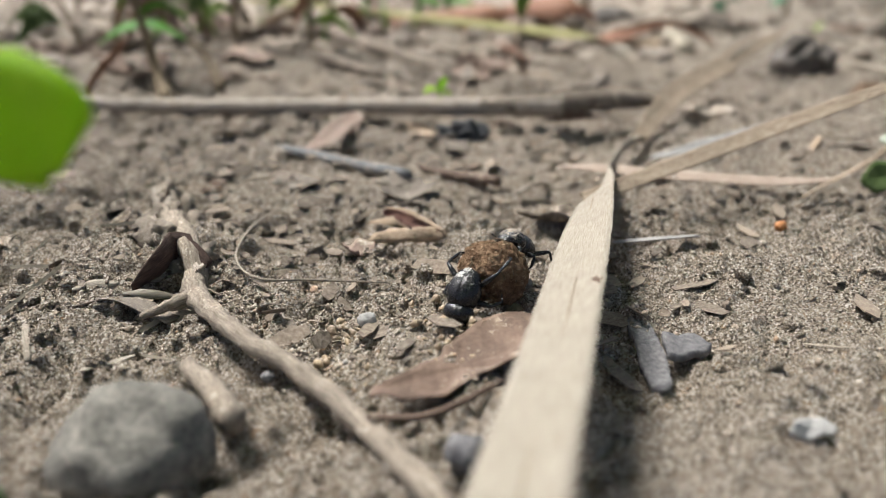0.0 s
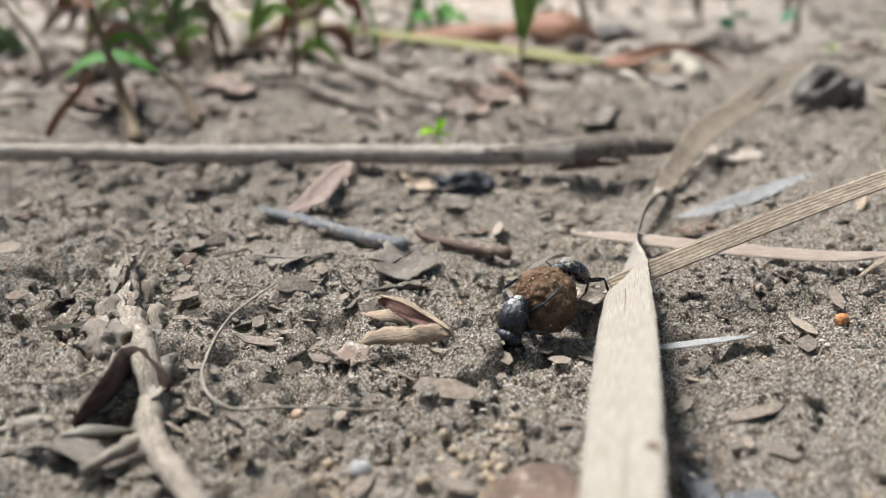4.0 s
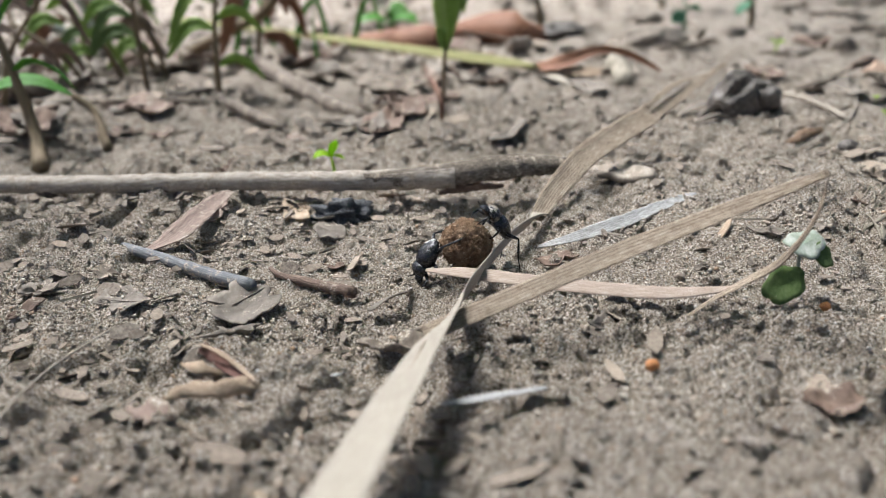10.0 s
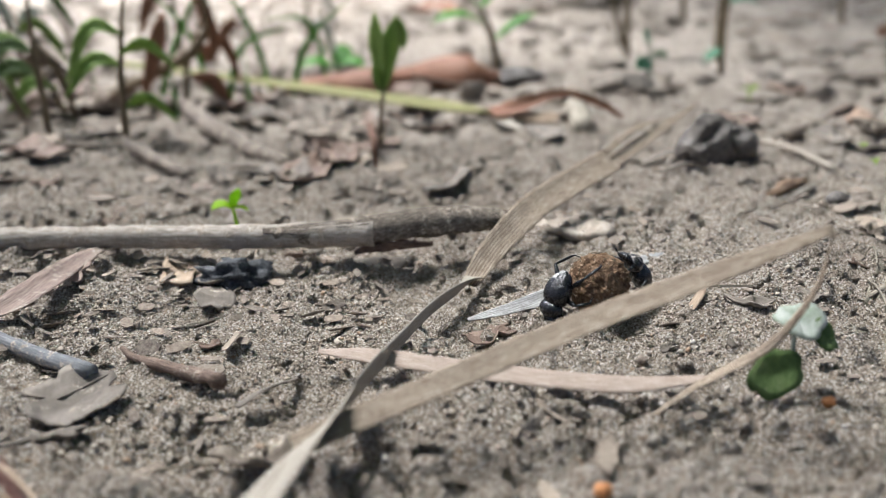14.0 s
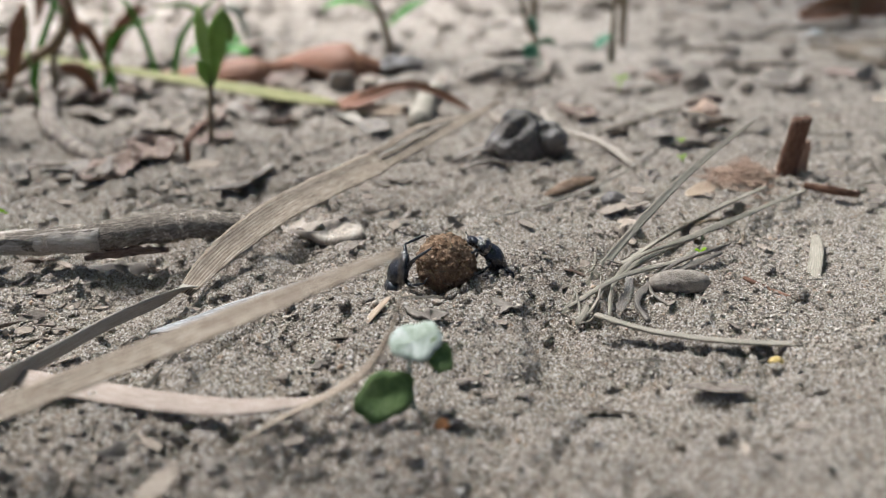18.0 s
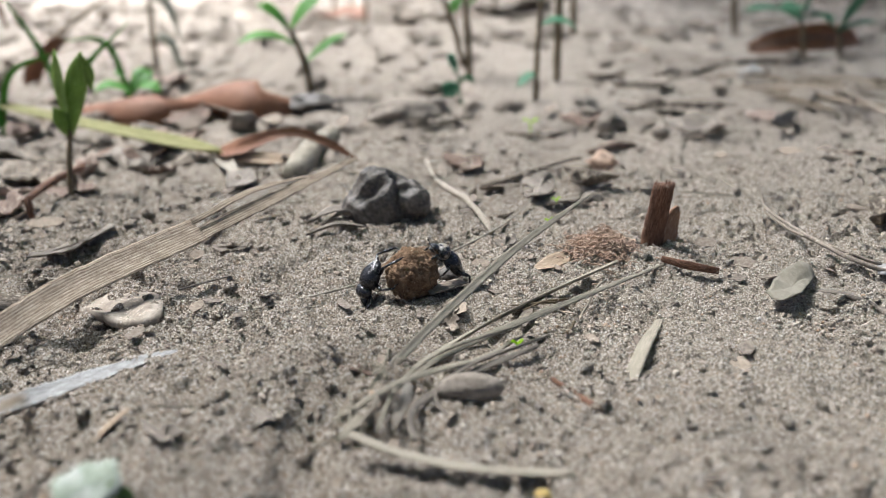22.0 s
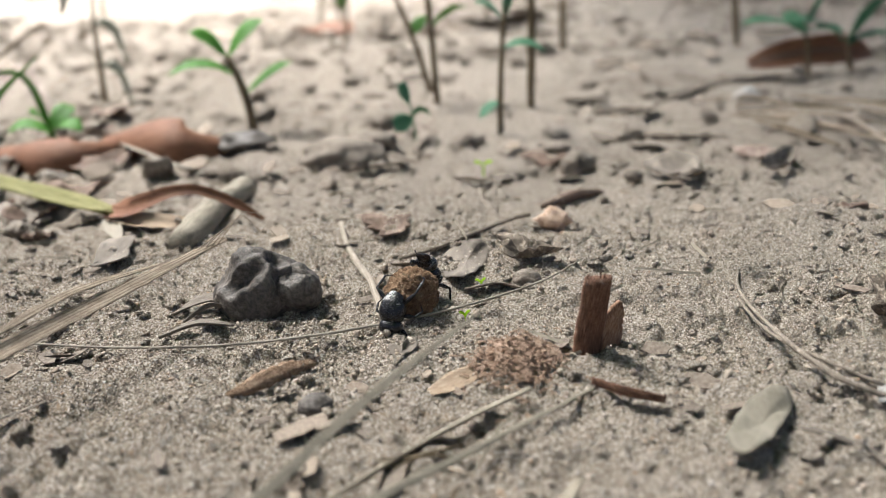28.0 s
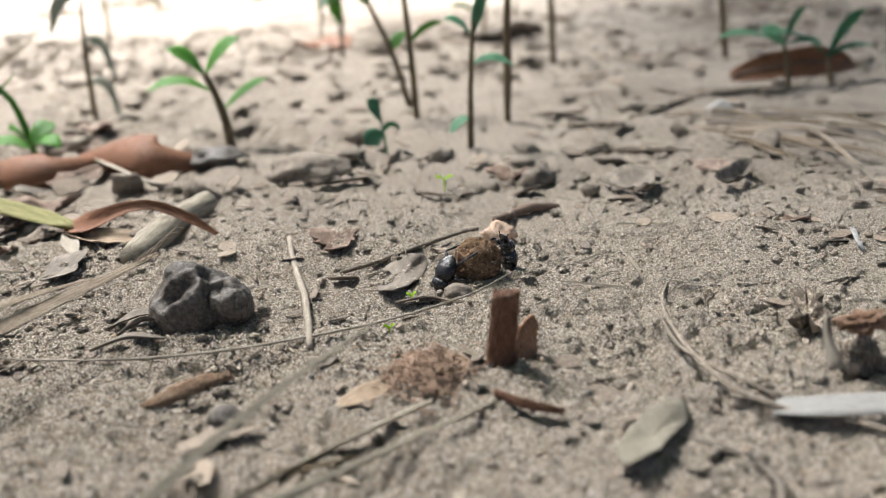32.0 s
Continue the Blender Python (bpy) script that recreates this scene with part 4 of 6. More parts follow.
part("stem", tube([(-6.65, 4.83, 4.46, 0.03), (-6.82, 4.37, 3.80, 0.035), (-6.75, 3.55, 2.75, 0.04), (-6.6, 4.4, -0.1, 0.05)], 14, 6), LEAF_GREEN, lime)

lump("round_stone", (-6.30, 6.17, -0.28), (0.84, 0.8, 0.7), STONE, "rounded dark grey stone half sunk in the soil", seed=6, amp=0.09, fine=0.05, level=4, sink=0.2)
root = stick("root", [(-6.86, 11.63, 0.15, 0.15), (-6.62, 10.36, 0.19, 0.18), (-5.54, 8.54, 0.29, 0.14), (-4.78, 7.90, 0.18, 0.145), (-3.83, 6.65, 0.09, 0.14), (-3.06, 5.36, 0.06, 0.15), (-2.58, 4.61, -0.12, 0.17)], ROOT_TAN,
             "weathered tan root lying across the soil", "root", 46, 9, 0.3, 4)
part("side_root", tube([(-6.58, 10.22, 0.24, 0.12), (-6.88, 9.87, 0.22, 0.09), (-7.22, 9.59, 0.17, 0.05)], 10, 6, 0.3, 2), ROOT_TAN, root)
stump = stick("rotten_root", [(-8.58, 16.46, 0.23, 0.07), (-8.08, 14.42, 0.23, 0.16), (-7.09, 11.92, 0.44, 0.2), (-6.79, 11.22, 0.14, 0.18), (-6.83, 10.90, -0.14, 0.14)], ROOT_TAN, "crumbling grey root stub caked with soil", "root", 30, 9, 0.6, 7)
for k, (x, y, z, r) in enumerate(((-8.61, 16.07, 0.01, 0.3), (-8.17, 14.20, 0.08, 0.36), (-7.67, 13.75, 0.02, 0.3), (-6.97, 11.92, 0.23, 0.3), (-7.21, 11.71, 0.13, 0.26), (-6.71, 11.21, -0.05, 0.24), (-7.82, 12.59, 0.38, 0.34))):
    part("soil_cake", blob((x, y, z), (r, r * 1.1, r * 0.7), 30 + k, 0.35, 2.0, 0.2, 3), SOILROCK, stump)
rng = np.random.RandomState(71)
for k in range(11):
    f = k / 10
    x, y, z = (np.interp(f, (0, 0.45, 0.9, 1), q) for q in ((-8.5, -8.05, -7.15, -6.85), (16.0, 14.4, 12.0, 11.3), (0.25, 0.3, 0.45, 0.25)))
    side, n_ = rng.normal(0, 0.22), rng.uniform(0.5, 1.1)
    part("bark_strip", blade([(x + side - 0.12 * n_, y + 0.6 * n_, z - 0.1, 0.06, -40), (x + side, y, z + rng.uniform(0.0, 0.22), rng.uniform(0.12, 0.24), rng.uniform(-75, 30)), (x + side + 0.1 * n_, y - 0.5 * n_, z + rng.uniform(-0.25, 0.1), 0.08, -30)], 18, 6, 0.04, rng.uniform(-0.6, 0.6), 0.02, 0.55, k), (ROOT_TAN, BARK_GREY, BARK_DARK)[k % 3], stump)
part("splinter", tube([(-8.13, 15.36, 0.48, 0.05), (-8.24, 16.43, 0.44, 0.02)], 6, 5), ROOT_TAN, stump)
part("splinter", tube([(-8.37, 15.54, 0.37, 0.05), (-8.67, 16.35, 0.53, 0.015)], 6, 5), ROOT_TAN, stump)
# this flake's dark colour stands for the shaded hollow beside the root
strap("hollow_shade_flake", [(-7.62, 10.54, 0.20, 0.1, 60), (-7.29, 11.05, 0.38, 0.35, 70), (-7.19, 11.61, 0.37, 0.4, 80), (-6.71, 11.23, 0.14, 0.3, 110)], HOLLOW_SHADE, "curled bark flake, coloured dark as the shade of a hollow", "bark", 20, 5, 0.05, 0.3)
for a, b in (((-8.44, 10.30, 0.31), (-7.77, 10.42, 0.35)), ((-7.68, 10.25, 0.25), (-6.96, 10.85, -0.09))):
    a, b = np.array(a), np.array(b)
    strap("seed_husk", [(*a, 0.03, 20), (*(a * 0.7 + b * 0.3 + (0, 0, 0.05)), 0.085, -30), (*(a * 0.35 + b * 0.65 + (0, 0, 0.05)), 0.08, -30), (*b, 0.02, -20)], STRAW_PALE, "pale pointed empty grass seed husk", "seed husk", 16, 5, 0.04, -0.35, 0.008, 0.0, 3, "seed husks")
strap("leaf_scrap", [(-8.42, 10.00, 0.16, 0.1, 10), (-7.71, 10.10, 0.23, 0.25, 15), (-6.81, 9.77, 0.01, 0.2, 5)], LEAF_GREYD, "torn grey scrap of dead leaf", "leaf", 14, 4)
strap("straw_splinter", [(-7.69, 8.36, -0.05, 0.07, 10), (-7.37, 8.47, -0.02, 0.11, 12), (-7.06, 8.68, -0.00, 0.04, 10)], STRAW_PALE, "short pale splinter of straw", "straw", 14, 4, group="splinters")
strap("straw_splinter", [(-8.72, 9.22, 0.24, 0.05, 10), (-8.42, 8.47, 0.05, 0.05, 12)], STRAW_GREY, "short pale splinter of straw", "straw", 8, 3, group="splinters")
strap("straw_splinter", [(2.08, 8.67, -0.02, 0.04, 10), (2.41, 8.47, 0.03, 0.06, 12), (2.78, 8.33, 0.06, 0.03, 10)], STRAW_GREY, "short pale splinter of straw", "straw", 10, 3, group="splinters")
stick("twig_stub", [(-6.16, 8.15, 0.10, 0.13), (-5.69, 7.30, 0.19, 0.17), (-5.28, 6.59, 0.17, 0.16)], ROOT_TAN, "short broken grey-brown twig stub", seed=9, n=14)
stick("thin_root", [(-5.71, 15.48, 0.1, 0.02), (-6.28, 13.85, 0.15, 0.025), (-6.26, 11.88, 0.34, 0.025), (-6.09, 11.22, 0.26, 0.025), (-5.66, 10.84, 0.2, 0.025), (-5.02, 11.0, 0.12, 0.022), (-3.69, 10.87, 0.1, 0.015)], STRAW_GREY, "thin wiry brown root in a loop", "root", 44, 5, 0.1, 2)
curl = flat_leaf("dead_leaf", [(-3.47, 7.38, 0.12), (-2.98, 7.87, 0.12), (-2.74, 8.55, 0.12), (-2.33, 9.01, 0.12), (-1.88, 9.23, 0.12), (-1.62, 8.71, 0.12), (-2.04, 7.39, 0.20), (-2.40, 7.19, 0.20), (-2.72, 6.78, 0.20), (-3.18, 6.60, 0.20), (-3.76, 6.66, 0.20)], LEAF_DEAD, "curled brown dead leaf half under a grass blade", "dead leaf", curl=0.3, seed=4, lift=0.04, jag=0.4)
part("midrib", tube([(-3.75, 6.52, 0.26, 0.035), (-3.05, 6.46, 0.30, 0.045), (-2.17, 7.18, 0.32, 0.03)], 14, 6, 0.1), LEAF_DEAD, curl, "thick brown leaf stalk")
flat_leaf("slate_chip", [(-0.12, 9.71, -0.20), (0.20, 9.87, -0.20), (0.14, 8.24, -0.23), (-0.16, 7.98, -0.26)], BLUISH, "flat grey slate-like chip", "stone chip", 0.03, 0.12, 3, "stone chips")
flat_leaf("slate_chip", [(0.15, 8.87, -0.01), (0.77, 9.21, -0.21), (0.86, 8.79, -0.24), (0.20, 8.38, -0.10)], BLUISH, "flat grey slate-like chip", "stone chip", 0.03, 0.12, 5, "stone chips")
lump("dark_stone", (-2.63, 5.90, 0.03), (0.27, 0.25, 0.22), BLUISH, "small dark grey angular stone", seed=8, amp=0.22)
flat_leaf("pale_chip", [(0.94, 6.22, 0.16), (1.47, 6.76, -0.10), (1.73, 6.64, -0.20), (1.13, 6.25, -0.02)], PALE, "small flat pale chip on the sand", "stone chip", 0.05, 0.06, 2, "stone chips")
lump("pebble", (-3.96, 9.68, -0.05), (0.14, 0.13, 0.12), PALE, "small pale pebble on the sand", "pebble", 3, level=2, group="pebbles")
lump("pebble", (-4.92, 11.36, -0.27), (0.10, 0.10, 0.09), PINK, "small tan pebble on the sand", "pebble", 4, level=2, group="pebbles")
lump("pebble", (-5.13, 7.96, -0.02), (0.10, 0.09, 0.08), BLUISH, "small grey pebble on the sand", "pebble", 5, level=2, group="pebbles")
lump("pebble", (-2.21, 10.35, -0.26), (0.11, 0.10, 0.08), ORANGE, "small reddish pebble on the sand", "pebble", 5, level=2, group="pebbles")
strap("white_chip", [(0.15, 12.2, 0.22, 0.06, 5), (0.8, 12.35, 0.2, 0.15, 10), (1.74, 12.66, 0.15, 0.06, 8)], SILVER, "narrow silvery-white sliver of dry leaf", "leaf sliver", 14, 4, group="slivers")
strap("white_chip", [(-2.96, 14.13, -0.17, 0.08, 5), (-2.31, 14.16, -0.31, 0.14, 8), (-1.49, 13.70, -0.07, 0.07, 5)], SILVER, "narrow silvery-white sliver of dry leaf", "leaf sliver", 14, 4, group="slivers")
strap("leaf_sliver", [(-3.83, 12.30, -0.32, 0.07, 20), (-3.63, 12.58, -0.31, 0.16, 25), (-3.36, 12.56, -0.16, 0.04, 20)], HUSK, "small tan sliver of leaf", "leaf sliver", 10, 4, group="slivers")
husk = thing("seed_pod", blade([(-4.15, 12.95, 0.05, 0.05, -30), (-3.85, 13.2, 0.06, 0.15, -48), (-3.29, 13.05, 0.14, 0.18, -52), (-2.97, 13.3, 0.06, 0.17, -48), (-2.72, 13.3, 0.02, 0.07, -30)], 30, 8, 0.03, -0.3, 0.012, 0.4, 3), HUSK, "split tan seed pod, reddish inside", "seed pod")
part("pod_flap", blade([(-3.93, 14.4, 0.12, 0.04, -60), (-3.74, 14.4, 0.07, 0.12, -60), (-3.30, 13.9, 0.06, 0.13, -55), (-2.87, 13.35, 0.08, 0.06, -40)], 18, 6, 0.03, 0.5, 0.01, 0.2), HUSK_RED, husk, "open red-brown flap of the pod")
part("pod_rim", blade([(-3.9, 14.45, 0.2, 0.02, -20), (-3.5, 14.05, 0.26, 0.045, -30), (-3.1, 13.66, 0.18, 0.045, -30), (-2.75, 13.25, 0.1, 0.03, -20)], 18, 4, 0.03, 0.2, 0.0, 0.3), HUSK, husk)
part("pod_tip", blade([(-4.19, 14.23, -0.02, 0.03, -20), (-3.75, 13.72, 0.20, 0.14, -25), (-3.42, 14.02, -0.12, 0.10, -20)], 12, 5, 0.03, -0.3, 0.005, 0.1, 2), HUSK, husk)

# ---- middle of the first half ----
stick("bare_twig", [(-7.15, 19.4, 0.28, 0.10), (-5.9, 18.6, 0.22, 0.13), (-4.6, 17.7, 0.16, 0.14), (-3.5, 17.0, 0.12, 0.15)], TWIG_BLUE, "straight blue-grey bare twig", n=22, rough=0.12)
flat_leaf("dead_leaf_scrap", [(-4.09, 15.71, 0.04), (-4.12, 16.67, 0.13), (-3.50, 17.19, -0.03), (-2.98, 16.62, -0.08), (-3.02, 16.05, -0.17), (-3.51, 15.47, -0.13)], LEAF_GREYD, "flat grey scrap of dead leaf with torn edges", seed=6, curl=0.12, jag=0.6)
flat_leaf("dead_leaf_scrap", [(-6.41, 16.58, 0.10), (-6.30, 17.12, 0.09), (-5.74, 16.95, 0.08), (-5.41, 16.32, 0.11), (-5.88, 16.03, 0.06)], LEAF_GREYD, "flat grey scrap of dead leaf with torn edges", seed=8, curl=0.1, jag=0.6)
stick("red_twig", [(-3.29, 17.84, 0.15, 0.04), (-3.04, 17.61, 0.07, 0.07), (-2.49, 17.31, 0.02, 0.10), (-1.49, 16.65, 0.06, 0.12)], LEAF_DEAD, "short crooked reddish-brown twig", n=16)
strap("folded_leaf", [(-4.83, 21.80, 0.53, 0.1, 15), (-5.19, 21.10, 0.42, 0.24, 18), (-5.47, 19.12, 0.45, 0.28, 15), (-6.20, 18.91, 0.14, 0.12, 8)], LEAF_DUST, "folded dark grey dead leaf", "leaf", 20, 5, 0.04, 0.3)
strap("bark_sliver", [(-1.15, 15.98, -0.03, 0.1, 15), (-0.83, 16.33, 0.04, 0.13, 25), (-0.44, 16.99, -0.12, 0.06, 15)], LEAF_GREYD, "dark narrow sliver of bark", "bark", 12, 4)
log = stick("fallen_stick", [(-19, 23.6, 0.5, 0.2), (-13.5, 23.5, 0.55, 0.21), (-9, 23.0, 0.52, 0.23), (-5.0, 22.6, 0.55, 0.23), (-1.5, 22.1, 0.58, 0.25), (0.6, 22.0, 0.6, 0.27)], BARK_GREY, "long grey stick lying across the sand", "stick", 120, 14, 0.13, 5)
part("bark_end", blade([(-1.6, 21.95, 0.72, 0.1, -20), (-0.4, 21.95, 0.78, 0.3, -25), (0.8, 22.05, 0.86, 0.38, -25), (2.0, 22.35, 0.9, 0.4, -22), (2.9, 22.65, 0.76, 0.33, -20), (3.8, 22.9, 0.55, 0.1, -15)], 70, 12, 0.12, -0.75, 0.028, 0.3, 12), BARK_DARK, log, "rough dark bark at the broken end")
part("bark_end", tube([(0.2, 22.15, 0.5, 0.24), (1.4, 22.35, 0.55, 0.25), (2.6, 22.65, 0.5, 0.18), (3.3, 22.85, 0.4, 0.06)], 36, 10, 0.2, 12, 0.8), BARK_DARK, log, "dark broken core under the bark")
# reddish bits in a darker brown that carries the cavity's shade
part("cavity_bits", blade([(0.2, 22.0, 0.2, 0.08, 60), (0.9, 22.1, 0.26, 0.17, 70), (1.8, 22.3, 0.22, 0.06, 60)], 22, 6, 0.05, 0.4, 0.02, 0.6, 4), LEAF_DEAD, log, "reddish leaf bits, darkened for the cavity under the bark")
lump("charcoal_piece", (-2.15, 21.35, gz(-2.15, 21.35)), (0.62, 0.42, 0.36), CHAR, "knobbly black lump of charcoal", "charcoal", 9, 0.3, 0.16, 4, freq=2.2)
for k, ring in enumerate(([(-3.47, 20.91, -0.01), (-3.63, 22.32, 0.13), (-3.20, 22.30, 0.02), (-2.86, 20.99, -0.01)], [(-2.93, 21.69, -0.15), (-2.39, 22.13, -0.23), (-2.27, 21.11, -0.06), (-2.74, 21.00, -0.04)], [(-2.73, 20.36, -0.07), (-2.52, 20.97, -0.11), (-2.01, 20.58, -0.13), (-2.05, 20.28, -0.26), (-2.47, 20.01, -0.17)],
                         [(-0.24, 21.98, -0.25), (0.28, 22.20, -0.08), (1.33, 22.61, -0.23), (1.08, 22.27, -0.39), (0.18, 21.18, -0.20)])):
    flat_leaf("leaf_flake", ring, LEAF_GREYD if k else HUSK, "flat dry flake of leaf or bark on the sand", "leaf flake", 0.08, 0.04, 20 + k, "flakes")
lump("amber_grain", (3.5, 13.4, gz(3.5, 13.4)), (0.12, 0.11, 0.10), ORANGE, "amber-coloured grain lying on the sand", "pebble", 2, 0.1, 0.03, 2, "pebbles")
flat_leaf("dead_leaf_scrap", [(2.69, 14.81, -0.00), (3.17, 15.46, 0.00), (3.47, 15.38, -0.15), (3.17, 14.89, -0.24)], LEAF_GREYD, "flat grey scrap of dead leaf with torn edges", seed=12, curl=0.1)
flat_leaf("dead_leaf_scrap", [(5.41, 12.40, -0.29), (5.95, 12.66, -0.22), (6.43, 12.25, -0.15), (5.97, 11.93, -0.23)], LEAF_DEAD, "flat brown scrap of dead leaf", seed=13, curl=0.25)
strap("straw_splinter", [(1.93, 15.82, -0.06, 0.03, 10), (1.93, 15.07, -0.15, 0.05, 12)], STRAW_GREY, "short pale splinter of straw", "straw", 8, 3, group="splinters")

# the small clover-like weed
clover = holder("small_weed", (6.75, 15.9, gz(6.75, 15.9)), "tiny weed with one dark and one dusty scalloped leaf", "weed", "seedlings")
part("stem", tube([(6.75, 15.9, gz(6.75, 15.9) - 0.1, 0.04), (6.7, 15.9, 0.5, 0.035), (6.75, 16.0, 0.85, 0.03)], 8, 6), LEAF_DUSTY, clover)
part("leaf", round_leaf((6.36, 15.62, 0.3), (0.43, 0.06, 0.05), (0.03, 0.2, 0.3), 5, 3), LEAF_WEED, clover)
part("leaf", round_leaf((6.78, 15.98, 0.92), (0.4, 0.05, -0.02), (0.02, 0.34, 0.14), 6, 5), LEAF_DUSTY, clover, "pale dusty leaf")
part("leaf", round_leaf((7.12, 15.9, 0.72), (0.2, 0.0, -0.1), (0.03, 0.16, 0.18), 5, 9), LEAF_WEED, clover)
lump("orange_pebble", (7.13, 15.54, -0.17), (0.11, 0.1, 0.09), ORANGE, "small reddish pebble on the sand", "pebble", 6, level=2, group="pebbles")

# ---- background of the first half ----
plant("sapling", (-11.48, 26.82, -0.04), [
    ([(-11.21, 25.96, 0.11, 0.26), (-11.90, 27.62, 0.76, 0.2), (-12.45, 28.26, 2.43, 0.15), (-13.09, 28.87, 4.02, 0.12)],
     [((-12.92, 28.75, 3.70), (-14.61, 28.92, 4.05), 0.4, 0.2, 20), ((-12.53, 28.29, 2.51), (-10.66, 28.23, 1.90), 0.4, 0.5, 20), ((-12.92, 28.75, 3.70), (-12.29, 29.36, 4.79), 0.35, 0.1, 30)]),
    ([(-9.93, 27.93, 0.13, 0.16), (-10.53, 29.06, 0.97, 0.13), (-11.23, 29.29, 1.56, 0.1)], [((-11.23, 29.29, 1.56), (-14.21, 29.02, 1.49), 0.42, 0.5, 15)])],
    "thin-stemmed sapling with green and yellowed leaves", LEAF_GREEN, STEM, "sapling", "seedlings")
strap("hanging_dead_leaf", [(-12.74, 27.63, 1.87, 0.06, 60), (-13.26, 27.44, 1.33, 0.12, 70), (-13.78, 27.00, 0.68, 0.13, 65), (-14.03, 26.42, 0.06, 0.08, 60)], LEAF_RUST, "curled rusty leaf hanging beside the sapling", "leaf", 16, 4)
strap("dry_curled_leaf", [(-12.77, 28.51, 3.64, 0.1, 30), (-13.27, 28.61, 3.89, 0.35, 40), (-13.86, 28.56, 3.71, 0.1, 60)], LEAF_RUST, "small orange withered leaf on the sapling's tip", "leaf", 10, 4)
stick("dead_shoot", [(-12.08, 44.61, 0.03, 0.24), (-6.6, 41.8, 3.0, 0.2), (-7.6, 42.2, 6.5, 0.15)], STEM, "upright dark dead stem with withered leaves", "stem", 16, 7)
strap("rust_leaf", [(-7.0, 41.9, 4.6, 0.1, 60), (-6.5, 41.7, 3.6, 0.5, 70), (-6.2, 41.6, 2.3, 0.15, 75)], LEAF_RUST, "withered rusty leaf on a dead stem", "leaf", 12, 4)
strap("rust_leaf", [(-8.2, 41.9, 3.9, 0.1, 60), (-8.6, 41.7, 2.6, 0.4, 70), (-9.3, 41.6, 0.6, 0.12, 75)], LEAF_RUST, "withered rusty leaf on a dead stem", "leaf", 12, 4)
for k in range(9):
    x, y = -10.5 + k * 0.9 + (k % 3) * 0.4, 39.5 + (k * 37 % 11)
    strap("grass_shoot", [(x, y, gz(x, y) - 0.1, 0.14, 70), (x + 0.9 * math.sin(k * 2.1), y, 1.6 + 0.6 * (k % 3), 0.13, 75), (x + 3.2 * math.sin(k * 2.1), y + 0.4, 3.0 + (k * 7) % 4, 0.02, 80)], LEAF_GREEN, "fresh upright blade of green grass", "grass blade", 12, 3, 0.02, 0.2, 0, 0.0, k, "green grass blades")
stick("grey_branch", [(-9.79, 46.96, -0.02, 0.3), (-5.22, 35.01, 0.53, 0.34), (-3.75, 32.57, 0.29, 0.3), (-2.05, 30.28, 0.16, 0.2)], BARK_DARK, "grey weathered branch half buried in soil", "branch", 26, 9, 0.3, 3)
stick("grey_branch", [(-10.22, 37.08, 0.46, 0.2), (-6.76, 31.48, 0.55, 0.22), (-4.61, 28.61, 0.37, 0.15)], BARK_DARK, "grey weathered branch half buried in soil", "branch", 20, 7, 0.3, 5)
flat_leaf("dark_leaf", [(-2.32, 28.98, 0.02), (-1.81, 30.35, 0.17), (-1.06, 31.40, 0.04), (-0.99, 28.74, 0.02), (-1.71, 28.17, -0.09)], LEAF_DEAD, "dark wet-looking dead leaf on the soil", seed=3, curl=0.3)
flat_leaf("dark_leaf", [(1.63, 26.79, 0.02), (2.18, 28.86, -0.14), (3.03, 28.75, 0.08), (2.36, 26.92, 0.05)], LEAF_GREYD, "dark folded dead leaf on the soil", seed=4, curl=0.3)
flat_leaf("dark_leaf", [(-10.52, 31.22, 0.51), (-10.00, 32.16, 0.72), (-8.64, 30.88, 0.67), (-9.00, 30.15, 0.43)], LEAF_DEAD, "dark wet-looking dead leaf on the soil", seed=5, curl=0.3)
stick("dark_stick", [(-0.25, 39.94, -0.02, 0.12), (0.34, 30.63, 0.68, 0.1), (0.38, 30.30, -0.08, 0.08)], WOOD_RED, "thin reddish stem standing in the soil", "stem", 10, 6)
plant("green_sprout", (-2.7, 24.5, gz(-2.7, 24.5)), [([(-2.6, 24.5, gz(-2.6, 24.5) - 0.1, 0.04), (-2.65, 24.5, 0.35, 0.035), (-2.7, 24.5, 0.6, 0.03)],
      [((-2.7, 24.5, 0.55), (-3.15, 24.4, 0.55), 0.14, 0.1, 20), ((-2.7, 24.5, 0.55), (-2.5, 24.5, 1.0), 0.14, 0.0, 50), ((-2.7, 24.5, 0.55), (-2.35, 24.6, 0.45), 0.1, 0.05, 30)])],
      "tiny bright green sprout in the sand", LEAF_LIME, LEAF_LIME)
stalk = strap("yellow_stalk", [(-13.0, 49.5, 1.2, 0.18, -30), (-6.1, 44.4, 0.9, 0.2, -30), (-1.0, 40.2, 0.7, 0.25, -28), (2.6, 37.6, 0.5, 0.29, -25), (4.3, 36.2, 0.4, 0.3, 15)], LEAF_YEL, "long yellow-green grass stalk with a withered end", "grass stalk", 36, 5, 0.12, 0.3, 0.01, 0.02, 3)
part("withered_leaf", blade([(4.1, 36.4, 0.35, 0.28, -20), (5.0, 35.7, 0.62, 0.36, -40), (6.2, 35.5, 1.08, 0.2, -50), (7.0, 35.5, 1.12, 0.15, -60), (8.0, 35.3, 0.75, 0.15, -55), (8.9, 35.1, 0.2, 0.03, -40)], 28, 6, 0.04, 0.5, 0.02, 0.15, 5), LEAF_RUST, stalk, "rust-coloured withered leaf")
